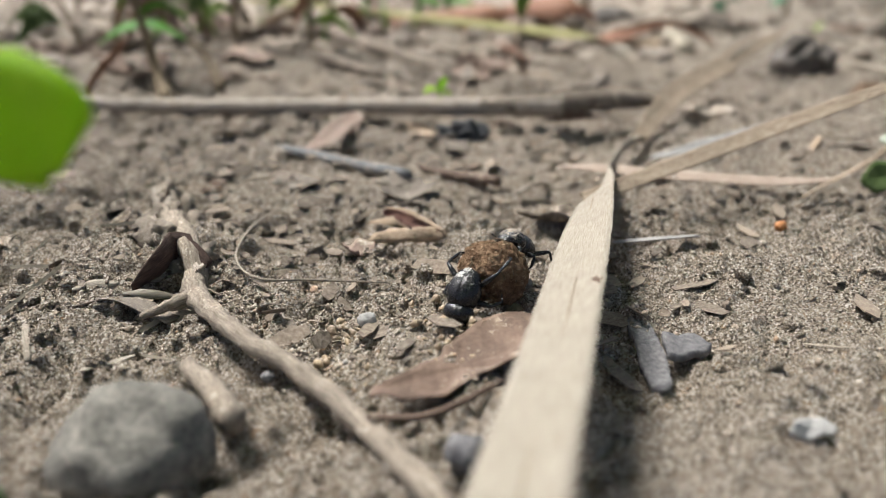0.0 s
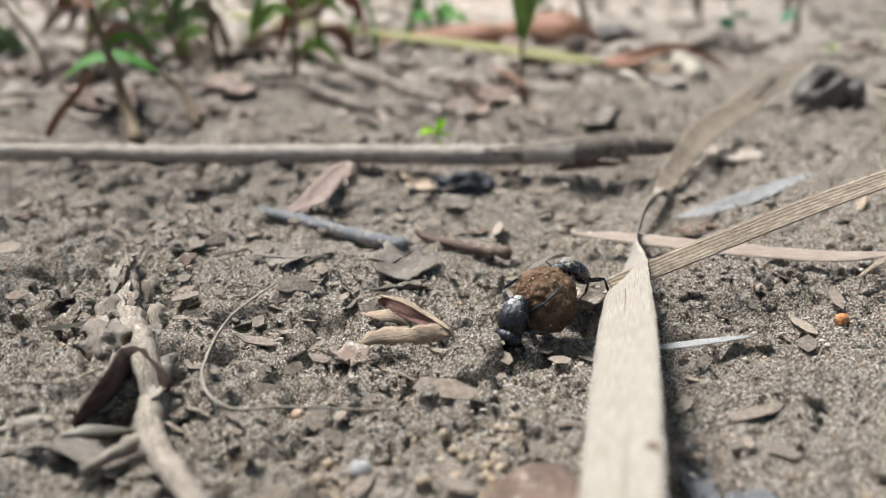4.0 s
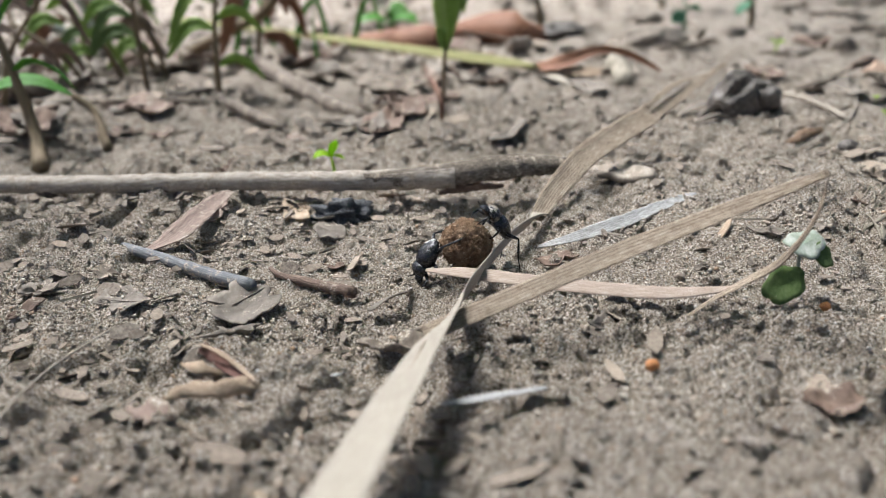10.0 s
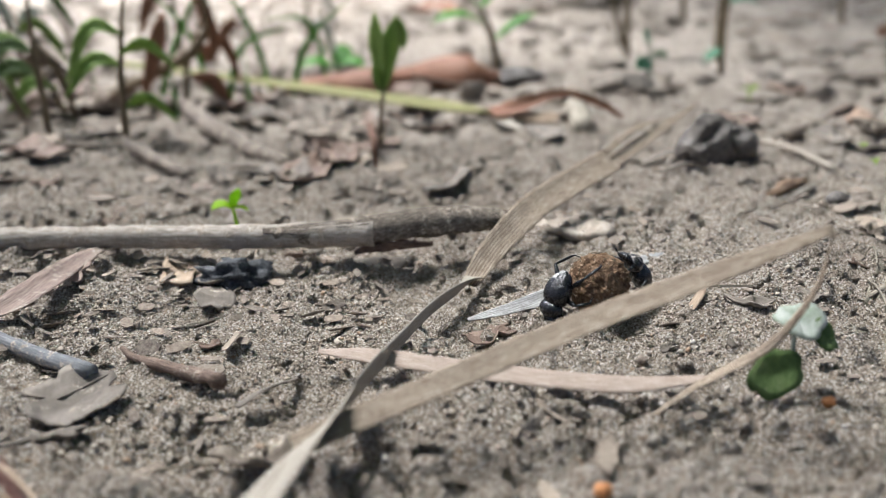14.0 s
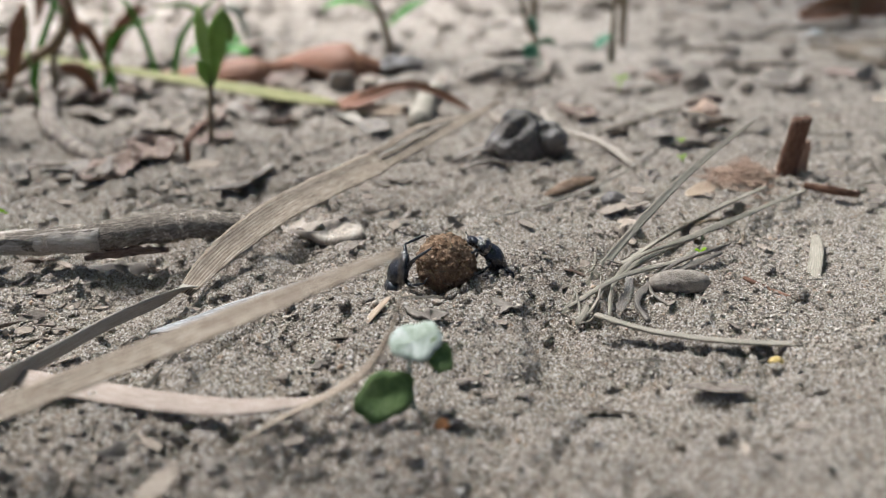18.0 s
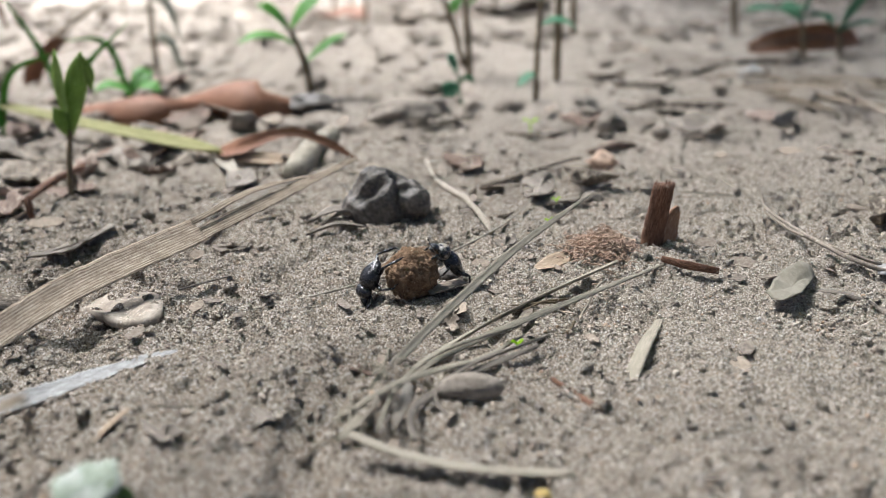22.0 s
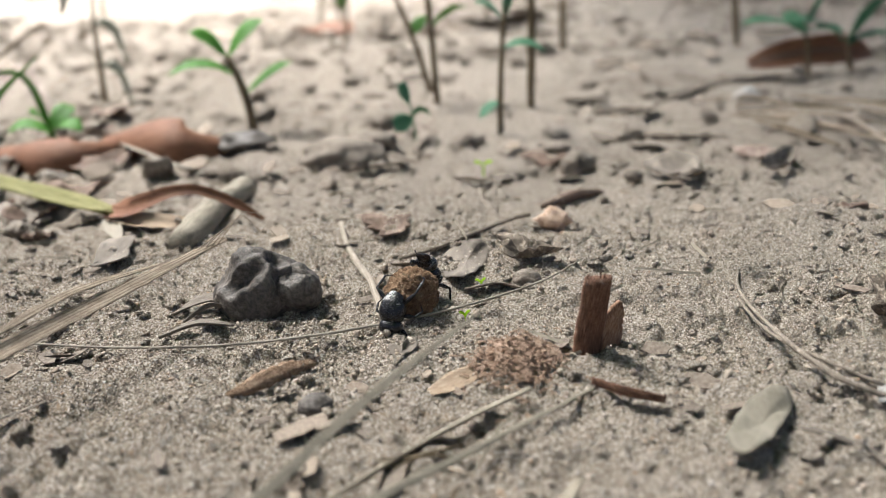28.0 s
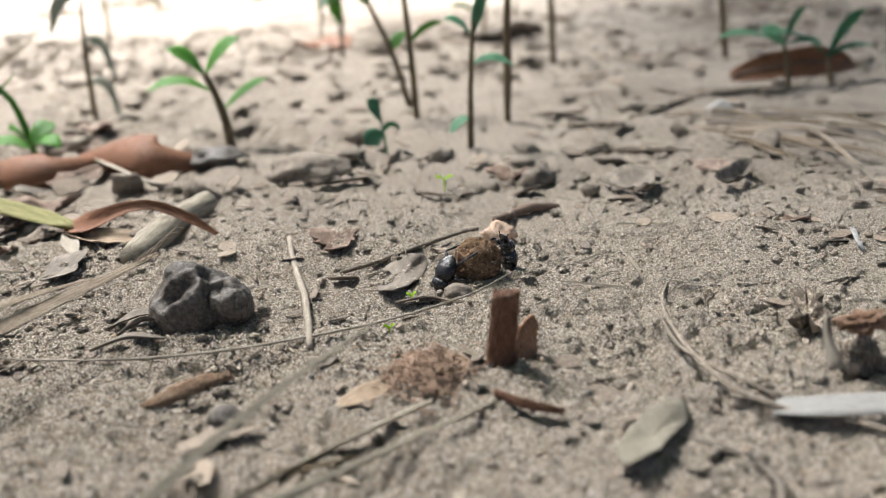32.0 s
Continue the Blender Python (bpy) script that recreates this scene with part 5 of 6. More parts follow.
part("withered_leaf", blade([(4.2, 36.2, 0.3, 0.25, -10), (5.4, 35.2, 0.35, 0.32, -25), (6.6, 34.9, 0.3, 0.25, -20), (7.3, 35.0, 0.2, 0.06, -10)], 16, 5, 0.04, 0.6, 0.02, 0.2, 8), HUSK, stalk, "tan folded lower part")
part("withered_leaf", blade([(4.2, 36.2, 0.3, 0.2, 0), (4.7, 35.0, 0.25, 0.26, -10), (5.2, 34.1, 0.15, 0.05, 0)], 16, 5, 0.03, 0.4, 0.01, 0.15, 6), STRAW_PALE, stalk, "pale torn strip")
plant("folded_sprout", (0.45, 33.0, gz(0.45, 33.0)), [([(0.45, 33.0, gz(0.45, 33.0) - 0.1, 0.1), (0.5, 33.1, 0.9, 0.09), (0.6, 33.3, 1.9, 0.07)],
      [((0.6, 33.3, 1.7), (0.45, 33.5, 4.2), 0.32, 0.1, 80), ((0.6, 33.3, 1.7), (1.15, 33.6, 4.1), 0.3, 0.1, 100), ((0.6, 33.3, 1.7), (0.3, 33.1, 2.6), 0.25, 0.0, 70), ((1.1, 33.6, 4.0), (1.3, 33.6, 3.0), 0.2, 0.1, 80)])],
      "young sprout with upright folded green leaves", LEAF_MID, STEM)
big = thing("large_rust_leaf", blade([(0.14, 47.54, 0.43, 0.3, -40), (2.17, 45.37, 0.90, 0.95, -55), (3.97, 43.94, 1.00, 1.0, -55), (5.22, 44.60, 0.70, 0.75, -45), (6.28, 46.76, 0.28, 0.08, -20)], 34, 10, 0.07, -0.55, 0.012, 0.05, 4), LEAF_RUST, "large curled rust-brown dead leaf", "leaf")
part("leaf_fold", blade([(-5.08, 48.36, 0.05, 0.3, -40), (-1.67, 44.47, 0.68, 0.75, -50), (0.43, 43.69, 0.86, 0.8, -45), (1.52, 45.52, 0.69, 0.3, -30)], 26, 8, 0.07, -0.5, 0.012, 0.06, 2), LEAF_RUST, big, "other half of the leaf, folded over")
# the fold's shade is put into its colour with the browner leaf material
part("leaf_fold", blade([(-0.53, 44.64, 0.23, 0.2, -20), (1.78, 42.74, 0.41, 0.4, -30), (1.95, 45.45, 0.45, 0.15, -20)], 16, 6, 0.06, 0.4, 0.01, 0.1, 6), LEAF_DEAD, big, "inner fold, darker brown in place of its shade")
# a simple lump added where a dark stick lies
lump("dark_stick_lump", (6.42, 45.15, 0.22), (1.2, 1.0, 0.45), CLOD, "flat dark lump in place of a dark stick behind a rusty leaf", "soil clod", 4, 0.25, 0.1, 3, group="clods")
plant("low_weed", (-2.0, 48.0, gz(-2, 48)), [([(-2.0, 48.0, gz(-2, 48), 0.08), (-2.0, 48.0, 0.9, 0.06)], [((-2, 48, .7), (-3.6, 47.6, 0.9), 0.45, 0.3, 15), ((-2, 48, .7), (-0.6, 47.6, 0.8), 0.45, 0.3, -15), ((-2, 48, .8), (-2.4, 47.2, 1.7), 0.4, 0.2, 30), ((-2, 48, .8), (-1.3, 49, 1.6), 0.4, 0.2, -30)])],
      "low green weed between dead leaves", LEAF_GREEN, STEM)
strap("pale_straw", [(1.58, 45.56, 0.61, 0.25, 20), (3.96, 42.69, 0.48, 0.25, 20), (5.12, 41.88, 0.30, 0.15, 10)], STRAW_PALE, "pale bent piece of straw", "straw", 12, 4)
stick("tan_stick", [(7.01, 33.17, 0.36, 0.34), (7.15, 34.6, 0.42, 0.42), (7.25, 36.2, 0.46, 0.4), (7.72, 38.09, 0.5, 0.36)], STRAW_OLIVE, "thick short tan stick or rolled leaf", "stick", 16, 9, 0.15, 2)
flat_leaf("dead_leaf_scrap", [(5.29, 31.59, 0.31), (5.08, 33.38, 0.28), (5.66, 33.79, 0.27), (6.08, 31.66, 0.45)], LEAF_GREYD, "flat grey scrap of dead leaf with torn edges", seed=15, curl=0.2)

# ---- clod, post and debris of the second half ----


def dented(centre, radii, seed, dents, amp=0.1, freq=1.5, fine=0.03, level=5):
    """A lump with hollows pressed into it: dents are direction, width, depth."""
    v, f, uv = blob((0, 0, 0), (1, 1, 1), seed, amp, freq, fine, level)
    out = []
    for q in v:
        d = np.array(q) / np.linalg.norm(q)
        k = 1.0
        for way, width, depth in dents:
            w = np.array(way) / np.linalg.norm(way)
            k -= depth * math.exp(-((1 - d @ w) / width) ** 2)
        out.append(np.array(q) * k * np.array(radii) + centre)
    return out, f, uv


clod = thing("soil_clod", dented((9.74, 28.95, 0.55), (0.93, 0.68, 0.93), 5, [((-0.25, -0.75, 0.55), 0.035, 0.34), ((-0.55, -0.7, 0.35), 0.03, 0.30), ((0.05, -0.6, 0.75), 0.025, 0.25), ((0.62, -0.6, 0.5), 0.03, 0.25),
      ((0.5, -0.25, 0.85), 0.03, 0.28), ((0.6, -0.8, 0.15), 0.03, 0.16), ((-0.8, -0.3, 0.6), 0.05, 0.16)], 0.1, 1.4, 0.03), CLOD, "dark grey clay lump with a cleft and a hollow", "soil clod", "clods")
part("lobe", dented((10.55, 28.85, 0.6), (0.48, 0.46, 0.52), 12, [((-0.2, -0.6, 0.9), 0.08, 0.15)], 0.1, 1.3, 0.025), CLOD, clod, "smaller rounded lobe")
for k, (a, b) in enumerate((((8.3, 28.3), (9.3, 28.6)), ((8.0, 27.6), (9.4, 27.9)), ((7.9, 28.9), (9.2, 29.0)))):
    strap("leaf_strip", [(*on(*a, 0.1), 0.1, 20), (*on((a[0] + b[0]) / 2, (a[1] + b[1]) / 2 + 0.1, 0.2), 0.2, 30 - 20 * k), (*on(*b, 0.1), 0.08, 10)], LEAF_GREYD, "grey crumpled strip of dead leaf beside the clod", "leaf strip", 12, 4, 0.04, 0.3, 0, 0.3, k, "leaf strips")
post = thing("wood_stub", blade([(16.02, 26.2, -0.25, 0.27, 12), (16.04, 26.15, 0.4, 0.27, 12), (16.1, 26.0, 1.0, 0.26, 12), (16.16, 25.85, 1.62, 0.25, 12)], 16, 7, 0.2, 0.25, 0.02, 0.08, 4), WOOD_RED, "broken reddish-brown woody stem standing upright", "broken stem")
for k in range(8):
    x = 15.98 + k * 0.06 + 0.025 * math.sin(k * 5.3)
    part("splinter", tube([(x - 0.08, 25.88 + 0.04 * (k % 3), 1.5, 0.03), (x - 0.06, 25.84, 1.62 + 0.022 * (k * 5 % 7), 0.008)], 5, 5, 0.3, k), WOOD_RED if k % 3 else WOOD_LIGHT, post)
strap("wood_flake", [(16.34, 26.45, -0.15, 0.34, 78), (16.44, 26.47, 0.2, 0.36, 78), (16.53, 26.5, 0.55, 0.3, 78), (16.6, 26.52, 0.8, 0.16, 78), (16.64, 26.53, 0.92, 0.04, 78)], WOOD_LIGHT, "thin reddish wood flake leaning by a broken stem", "wood flake", 18, 8, 0.07, 0.15, 0.02, 0.3)
lump("half_buried_stone", (11.36, 24.60, gz(11.36, 24.60)), (0.28, 0.26, 0.18), CLOD, "small grey-brown stone half buried in sand", "stone", 11, 0.1, 0.04, 3)
strap("bark_peel", [(15.85, 24.76, 0.24, 0.1, 30), (16.26, 24.40, 0.19, 0.13, 40), (16.90, 24.21, 0.12, 0.1, 30)], WOOD_RED, "curled reddish-brown strip of bark", "bark", 18, 5, 0.04, 0.9, 0, 0.1)
strap("petal_flake", [(13.1, 25.0, 0.06, 0.04, -10), (13.55, 25.2, 0.12, 0.2, -22), (14.0, 25.6, 0.14, 0.16, -20), (14.35, 25.95, 0.12, 0.03, -10)], HUSK, "dry pinkish-tan petal-like flake", "leaf flake", 18, 8, 0.03, 0.25, 0.012, 0.1)
strap("bark_piece", [(9.84, 25.06, 0.2, 0.06, -30), (10.22, 25.18, 0.3, 0.16, -40), (10.66, 25.7, 0.3, 0.19, -40), (11.2, 26.0, 0.3, 0.08, -35)], ROUGH_BARK, "rough brown piece of bark lying on the sand", "bark", 20, 8, 0.1, -0.25, 0.02, 0.35)
rng = np.random.RandomState(5)
fl = []
for k in range(700):
    x, y = 14.75 + rng.normal(0, 0.36), 25.75 + rng.normal(0, 0.48)
    hump = 0.42 * math.exp(-((x - 14.75) ** 2 / 0.3 + (y - 25.75) ** 2 / 0.5))
    z = gz(x, y) + hump * rng.rand() + 0.03
    a, r, tip = rng.uniform(0, 6.28), rng.uniform(0.05, 0.15), rng.uniform(-1.2, 1.2)
    u = np.array([math.cos(a), math.sin(a), 0.0])
    w = np.array([-math.sin(a) * math.cos(tip), math.cos(a) * math.cos(tip), abs(math.sin(tip))])
    arc = rng.uniform(1.5, 4.5)
    pts = [(*(np.array([x, y, z]) + r * (u * math.cos(q) + w * math.sin(q))), 0.013) for q in np.linspace(0, arc, 4)]
    fl.append(tube(pts, 7, 4, 0.2, k))
tangle = tagged(thing("fibre_tangle", joined(*fl), FLUFF, "loose curly tangle of rusty plant fibres on the sand", "plant fibre"), kind="stuff")
part("matted_base", blob((14.75, 25.75, gz(14.75, 25.75) + 0.06), (0.5, 0.6, 0.2), 8, 0.3, 2.0, 0.1, 4), FLUFF, tangle)
disk = flat_leaf("round_dead_leaf", [(17.49, 23.13, -0.1), (18.13, 24.07, -0.05), (18.79, 24.37, 0.05), (18.81, 23.99, -0.1), (18.17, 23.05, -0.1), (17.58, 22.56, -0.06)], LEAF_OLIVE, "rounded grey-green dead leaf curled at the rim", "dead leaf", curl=0.1, seed=7, lift=0.12, jag=0.05)
stick("leaf_stalk", [(18.61, 23.86, -0.21, 0.05), (19.18, 23.36, -0.12, 0.06), (19.80, 22.84, -0.32, 0.07), (19.58, 21.88, -0.19, 0.07)], LEAF_GREYD, "grey withered stalk on the sand", "stalk", 16, 6)
stick("long_thin_root", [(19.99, 30.17, 0.24, 0.02), (19.41, 28.39, 0.25, 0.035), (19.30, 25.92, 0.39, 0.042), (19.67, 24.50, 0.29, 0.05), (20.40, 24.12, 0.05, 0.05), (21.35, 23.72, 0.0, 0.05), (22.12, 22.91, 0.03, 0.05)], ROOT_TAN, "long thin curving root on the sand", "root", 40, 7, 0.2, 3)
strap("grey_leaf_strip", [(20.29, 24.30, 0.02, 0.27, -4), (21.07, 24.0, 0.14, 0.28, -8), (22.9, 23.9, 0.2, 0.28, -8)], PALE_LEAF, "flat pale grey strip of dry leaf", "leaf strip", 20, 5, 0.06, 0.05, 0.004, 0.05)
chunk = lump("wood_chunk", (22.15, 25.5, 0.06), (0.3, 0.24, 0.36), BARK_DARK, "rotten reddish-brown chunk of wood", "wood chunk", 7, 0.4, 0.2, 4)
part("broken_top", blob((22.12, 25.35, 0.95), (0.36, 0.2, 0.17), 16, 0.4, 2.4, 0.2, 4), WOOD_ROT_LIGHT, chunk, "crumbling rust-coloured top")
part("pale_splinter", tube([(21.70, 25.36, 0.09, 0.12), (21.61, 25.60, 0.59, 0.08), (21.57, 25.67, 0.99, 0.03)], 8, 6, 0.2), STRAW_PALE, chunk)
strap("white_feather_flake", [(25.01, 32.59, 0.30, 0.08, 20), (24.48, 30.92, 0.39, 0.1, 30), (24.55, 30.83, 0.25, 0.03, 20)], PALE, "small white flake standing in the sand", "flake", 8, 4)
cupleaf = flat_leaf("curled_leaf", [(20.10, 39.90, -0.04), (20.84, 39.86, -0.04), (21.56, 39.31, -0.09), (20.91, 36.56, 0.20), (20.71, 38.17, -0.01), (20.16, 39.10, -0.08)], LEAF_GREYD, "small grey leaf with its dark end curled up", curl=0.6, seed=8)
lump("pebble", (19.55, 39.01, -0.13), (0.3, 0.26, 0.22), SOILROCK, "small pale pebble on the sand", "pebble", 8, level=2, group="pebbles")
flat_leaf("curled_leaf", [(23.07, 37.84, 0.24), (23.88, 38.87, 0.13), (24.89, 39.83, 0.19), (24.30, 38.47, 0.01), (23.57, 37.77, 0.08)], LEAF_GREYD, "small grey leaf with its dark end curled up", curl=0.5, seed=9)
strap("dark_flat_twig", [(12.5, 31.6, 0.2, 0.08, 15), (13.6, 31.9, 0.4, 0.17, 25), (14.6, 33.0, 0.38, 0.2, 25), (15.5, 34.5, 0.2, 0.12, 15), (15.9, 34.8, 0.15, 0.04, 10)], BARK_DARK, "dark flat twig half covered by sand", "twig", 40, 6, 0.08, 0.1, 0.012, 0.55)
stick("dark_root", [(16.39, 35.85, 0.11, 0.1), (17.46, 37.03, 0.02, 0.16), (18.42, 38.20, -0.26, 0.1)], LEAF_DEAD, "dark curved root end on the sand", "root", 12, 6)
lump("pink_stone", (16.48, 34.00, 0.1), (0.42, 0.25, 0.25), PINK, "small pinkish-orange stone on the sand", "stone", 5, 0.35, 0.12, 3, freq=2.0)
stick("pale_stick", [(10.96, 33.77, 0.52, 0.07), (11.26, 32.49, 0.20, 0.085), (12.03, 29.32, 0.40, 0.085), (12.43, 27.12, 0.28, 0.07)], STRAW_GREY, "thin pale weathered stick on the sand", "stick", 18, 6, 0.25, 3)
grass_fibre = thing("long_grass_fibre", tube([(0, 0, 0, 0.018), (3.2, -1.15, 0.05, 0.024), (6.0, -1.65, 0.15, 0.027), (9.0, -1.25, 0.25, 0.026), (11.2, -0.35, 0.35, 0.022), (12.3, 0.2, 0.6, 0.012)], 44, 6, 0.06, 3), STRAW_PALE, "long thin pale grass fibre lying across the sand", "grass fibre", origin=(0, 0, 0))
strap("bent_straw", [(9.3, 18.9, -0.1, 0.06, -40), (9.9, 19.8, 0.1, 0.075, -45), (11.0, 21.0, 0.7, 0.08, -45), (12.5, 22.3, 1.5, 0.07, -45), (14.1, 23.4, 2.2, 0.02, -45)], STRAW_OLIVE, "bent grey-green straw rising from the sand", "straw", 34, 4, 0.03, 0.3, 0.0, 0.05)
flat_leaf("lacy_dead_leaf", [(13.40, 30.29, 0.19), (13.74, 31.81, 0.18), (14.35, 31.77, 0.47), (14.66, 31.95, 0.22), (14.40, 30.48, 0.19), (13.86, 29.07, 0.45)], LEAF_GREYD, "pale lacy skeleton of a dead leaf", curl=0.15, seed=14)
lump("pebble", (15.26, 29.69, 0.17), (0.32, 0.26, 0.18), SOILROCK, "flat tan pebble on the sand", "pebble", 9, level=3, group="pebbles")
strap("bark_flake", [(13.99, 29.04, 0.35, 0.1, 15), (14.62, 29.40, 0.29, 0.16, 20), (15.23, 29.33, 0.17, 0.08, 15)], BARK_DARK, "dark flake of bark on the sand", "bark", 14, 5, 0.05)
for x, y in ((13.9, 27.9), (14.3, 29.4), (12.4, 21.3)):
    plant("tiny_sprout", (x, y, gz(x, y)), [([(x, y, gz(x, y) - 0.05, 0.015), (x, y, gz(x, y) + 0.1, 0.012)], [((x, y, gz(x, y) + 0.08), (x - 0.12, y, gz(x, y) + 0.16), 0.04, 0.02, 20), ((x, y, gz(x, y) + 0.08), (x + 0.1, y, gz(x, y) + 0.18), 0.04, 0.02, -20)])], "tiny green moss sprout between grains", LEAF_LIME, LEAF_LIME)
tuft = thing("dry_grass_tuft", blade([(10.72, 20.74, 0.06, 0.08, 20), (11.98, 22.32, 0.03, 0.15, 35), (13.56, 23.92, 0.05, 0.17, 30), (14.81, 24.35, 0.42, 0.05, 10)], 28, 8, 0.04, 0.2, 0.008, 0.2, 3), STRAW_OLIVE, "matted tuft of dry grey grass and roots", "dry grass")
for k, pts in enumerate(([(9.45, 18.37, -0.03, 0.06), (10.15, 19.72, 0.06, 0.08), (11.36, 20.92, 0.17, 0.08), (13.07, 22.22, 0.27, 0.08), (15.94, 24.76, 0.18, 0.03)],
                        [(10.56, 18.09, 0.09, 0.06), (10.55, 18.83, 0.16, 0.07), (11.22, 19.85, 0.11, 0.08), (12.72, 21.05, 0.11, 0.05)],
                        [(9.42, 19.11, -0.05, 0.04), (10.42, 19.44, 0.35, 0.06), (11.70, 20.48, 0.20, 0.05), (12.58, 21.90, -0.05, 0.03)],
                        [(10.28, 18.93, -0.09, 0.1), (10.43, 19.02, 0.22, 0.12), (10.49, 19.21, 0.42, 0.08)],
                        [(10.0, 18.5, 0.0, 0.04), (10.3, 19.5, 0.2, 0.05), (11.0, 20.6, 0.28, 0.05), (12.4, 21.6, 0.25, 0.02)],
                        [(11.3, 18.6, -0.05, 0.03), (10.9, 19.3, 0.12, 0.05), (11.5, 20.2, 0.22, 0.05), (13.0, 21.4, 0.15, 0.02)])):
    part("strand", blade([(*q, -15 - 25 * (i % 2)) for i, q in enumerate(pts)], 30, 4, 0.05, 0.25, 0.012, 0.45, k), BARK_GREY if k == 3 else (STRAW_OLIVE, LEAF_GREYD)[k % 2], tuft)
rng = np.random.RandomState(61)
for k in range(9):
    f, side, n_ = rng.rand(), rng.normal(0, 0.35), rng.uniform(0.8, 2.6)
    x, y, a = 9.8 + 5.0 * f + side, 18.6 + 5.6 * f - side, 0.82 + rng.normal(0, 0.3) + (0.4 if f < 0.3 else 0)
    ends = [(x + n_ * q * math.cos(a + 0.3 * q), y + n_ * q * math.sin(a + 0.3 * q)) for q in (-0.5, -0.15, 0.2, 0.5)]
    part("fibre", tube([(*on(px, py, 0.06 + 0.12 * rng.rand()), r) for (px, py), r in zip(ends, (0.012, 0.024, 0.024, 0.01))], 12, 5, 0.2, k), (STRAW_OLIVE, STRAW_GREY, STEM)[k % 3], tuft)
strap("straw_strip", [(9.66, 17.97, 0.30, 0.1, 10), (10.43, 17.60, 0.15, 0.16, 15), (11.46, 17.26, 0.08, 0.16, 12), (12.72, 17.25, -0.04, 0.12, 8)], STRAW_OLIVE, "flat grey strip of dry straw on the sand", "straw", 26, 5, 0.05, 0.15)
strap("straw_strip", [(13.98, 19.78, -0.19, 0.12, 10), (14.61, 21.08, 0.02, 0.14, 12), (15.33, 22.77, -0.24, 0.08, 10)], STRAW_OLIVE, "flat grey strip of dry straw on the sand", "straw", 16, 4, 0.05, 0.15)
stick("thin_twig", [(12.82, 20.05, -0.01, 0.04), (13.28, 19.52, -0.18, 0.07), (13.65, 18.83, -0.18, 0.05)], WOOD_RED, "thin brown twig on the sand", n=12)
lump("nut", (11.45, 19.45, gz(11.45, 19.45)), (0.56, 0.26, 0.22), SOILROCK, "elongated tan seed or nut lying in the sand", "seed", 4, 0.08, 0.02, 3)
lump("yellow_grain", (12.26, 17.0, gz(12.26, 17.0)), (0.11, 0.10, 0.09), YELLOW, "yellow grain lying on the sand", "pebble", 3, 0.1, 0.03, 2, "pebbles")
strap("straw_splinter", [(5.90, 18.25, 0.10, 0.08, 15), (6.15, 18.45, 0.32, 0.1, 15), (6.36, 18.78, 0.42, 0.05, 10)], HUSK, "short pale splinter of straw", "straw", 8, 3, group="splinters")
strap("straw_splinter", [(6.28, 18.41, 0.29, 0.06, 15), (6.54, 18.67, 0.25, 0.09, 15), (6.92, 18.76, 0.23, 0.04, 10)], STRAW_PALE, "short pale splinter of straw", "straw", 8, 3, group="splinters")
strap("straw_splinter", [(5.78, 24.19, 0.22, 0.06, 15), (6.16, 24.71, 0.16, 0.1, 15), (6.51, 25.72, -0.07, 0.05, 10)], LEAF_GREYD, "short grey splinter of straw", "straw", 8, 3, group="splinters")
flat_leaf("stone_plate", [(3.93, 23.60, 0.02), (4.37, 24.10, 0.05), (5.37, 24.14, 0.06), (5.69, 22.75, 0.1), (4.9, 22.84, 0.02)], ROOT_TAN, "flat grey bark plate on the sand", "bark", 0.03, 0.16, 5, jag=0.12)
stick("side_twig", [(19.27, 28.38, 0.23, 0.025), (19.24, 25.92, 0.35, 0.035), (20.44, 24.47, 0.08, 0.04)], ROOT_TAN, "thin pale root lying on the sand", "root", 18, 6)

# ---- background of the second half ----
plant("seedling", (5.9, 49.5, gz(5.9, 49.5)), [([(5.9, 49.5, gz(5.9, 49.5) - 0.2, 0.22), (5.6, 49.7, 1.6, 0.18), (5.0, 49.9, 3.2, 0.14)],
      [((5.0, 49.9, 3.1), (3.6, 49.6, 4.3), 0.5, 0.2, 25), ((5.0, 49.9, 3.1), (6.6, 50.2, 4.6), 0.5, 0.2, -25), ((5.3, 49.8, 2.4), (2.6, 49.2, 2.6), 0.45, 0.4, 15), ((5.6, 49.7, 1.6), (7.7, 49.6, 2.9), 0.45, 0.1, -20)])],
      "young plant with dark green pointed leaves", LEAF_GREEN, STEM)
plant("seedling", (13.6, 55.4, gz(13.6, 55.4)), [
    ([(13.6, 55.4, gz(13.6, 55.4) - 0.2, 0.2), (13.5, 55.5, 3.0, 0.17), (13.2, 55.6, 8.0, 0.12)], [((13.4, 55.5, 3.4), (15.2, 55.2, 4.4), 0.4, 0.2, 20), ((13.3, 55.6, 4.0), (12.6, 55.2, 3.2), 0.3, 0.1, 40)]),
    ([(13.3, 55.2, 0.5, 0.16), (12.6, 55.2, 3.2, 0.14), (11.6, 55.2, 5.6, 0.1)], [((11.6, 55.2, 5.4), (10.0, 55.0, 7.6), 0.5, 0.1, 60), ((11.6, 55.2, 5.4), (12.1, 55.2, 8.4), 0.5, 0.1, 80)])],
    "tall seedling with upright dark green leaves", LEAF_GREEN, STEM)
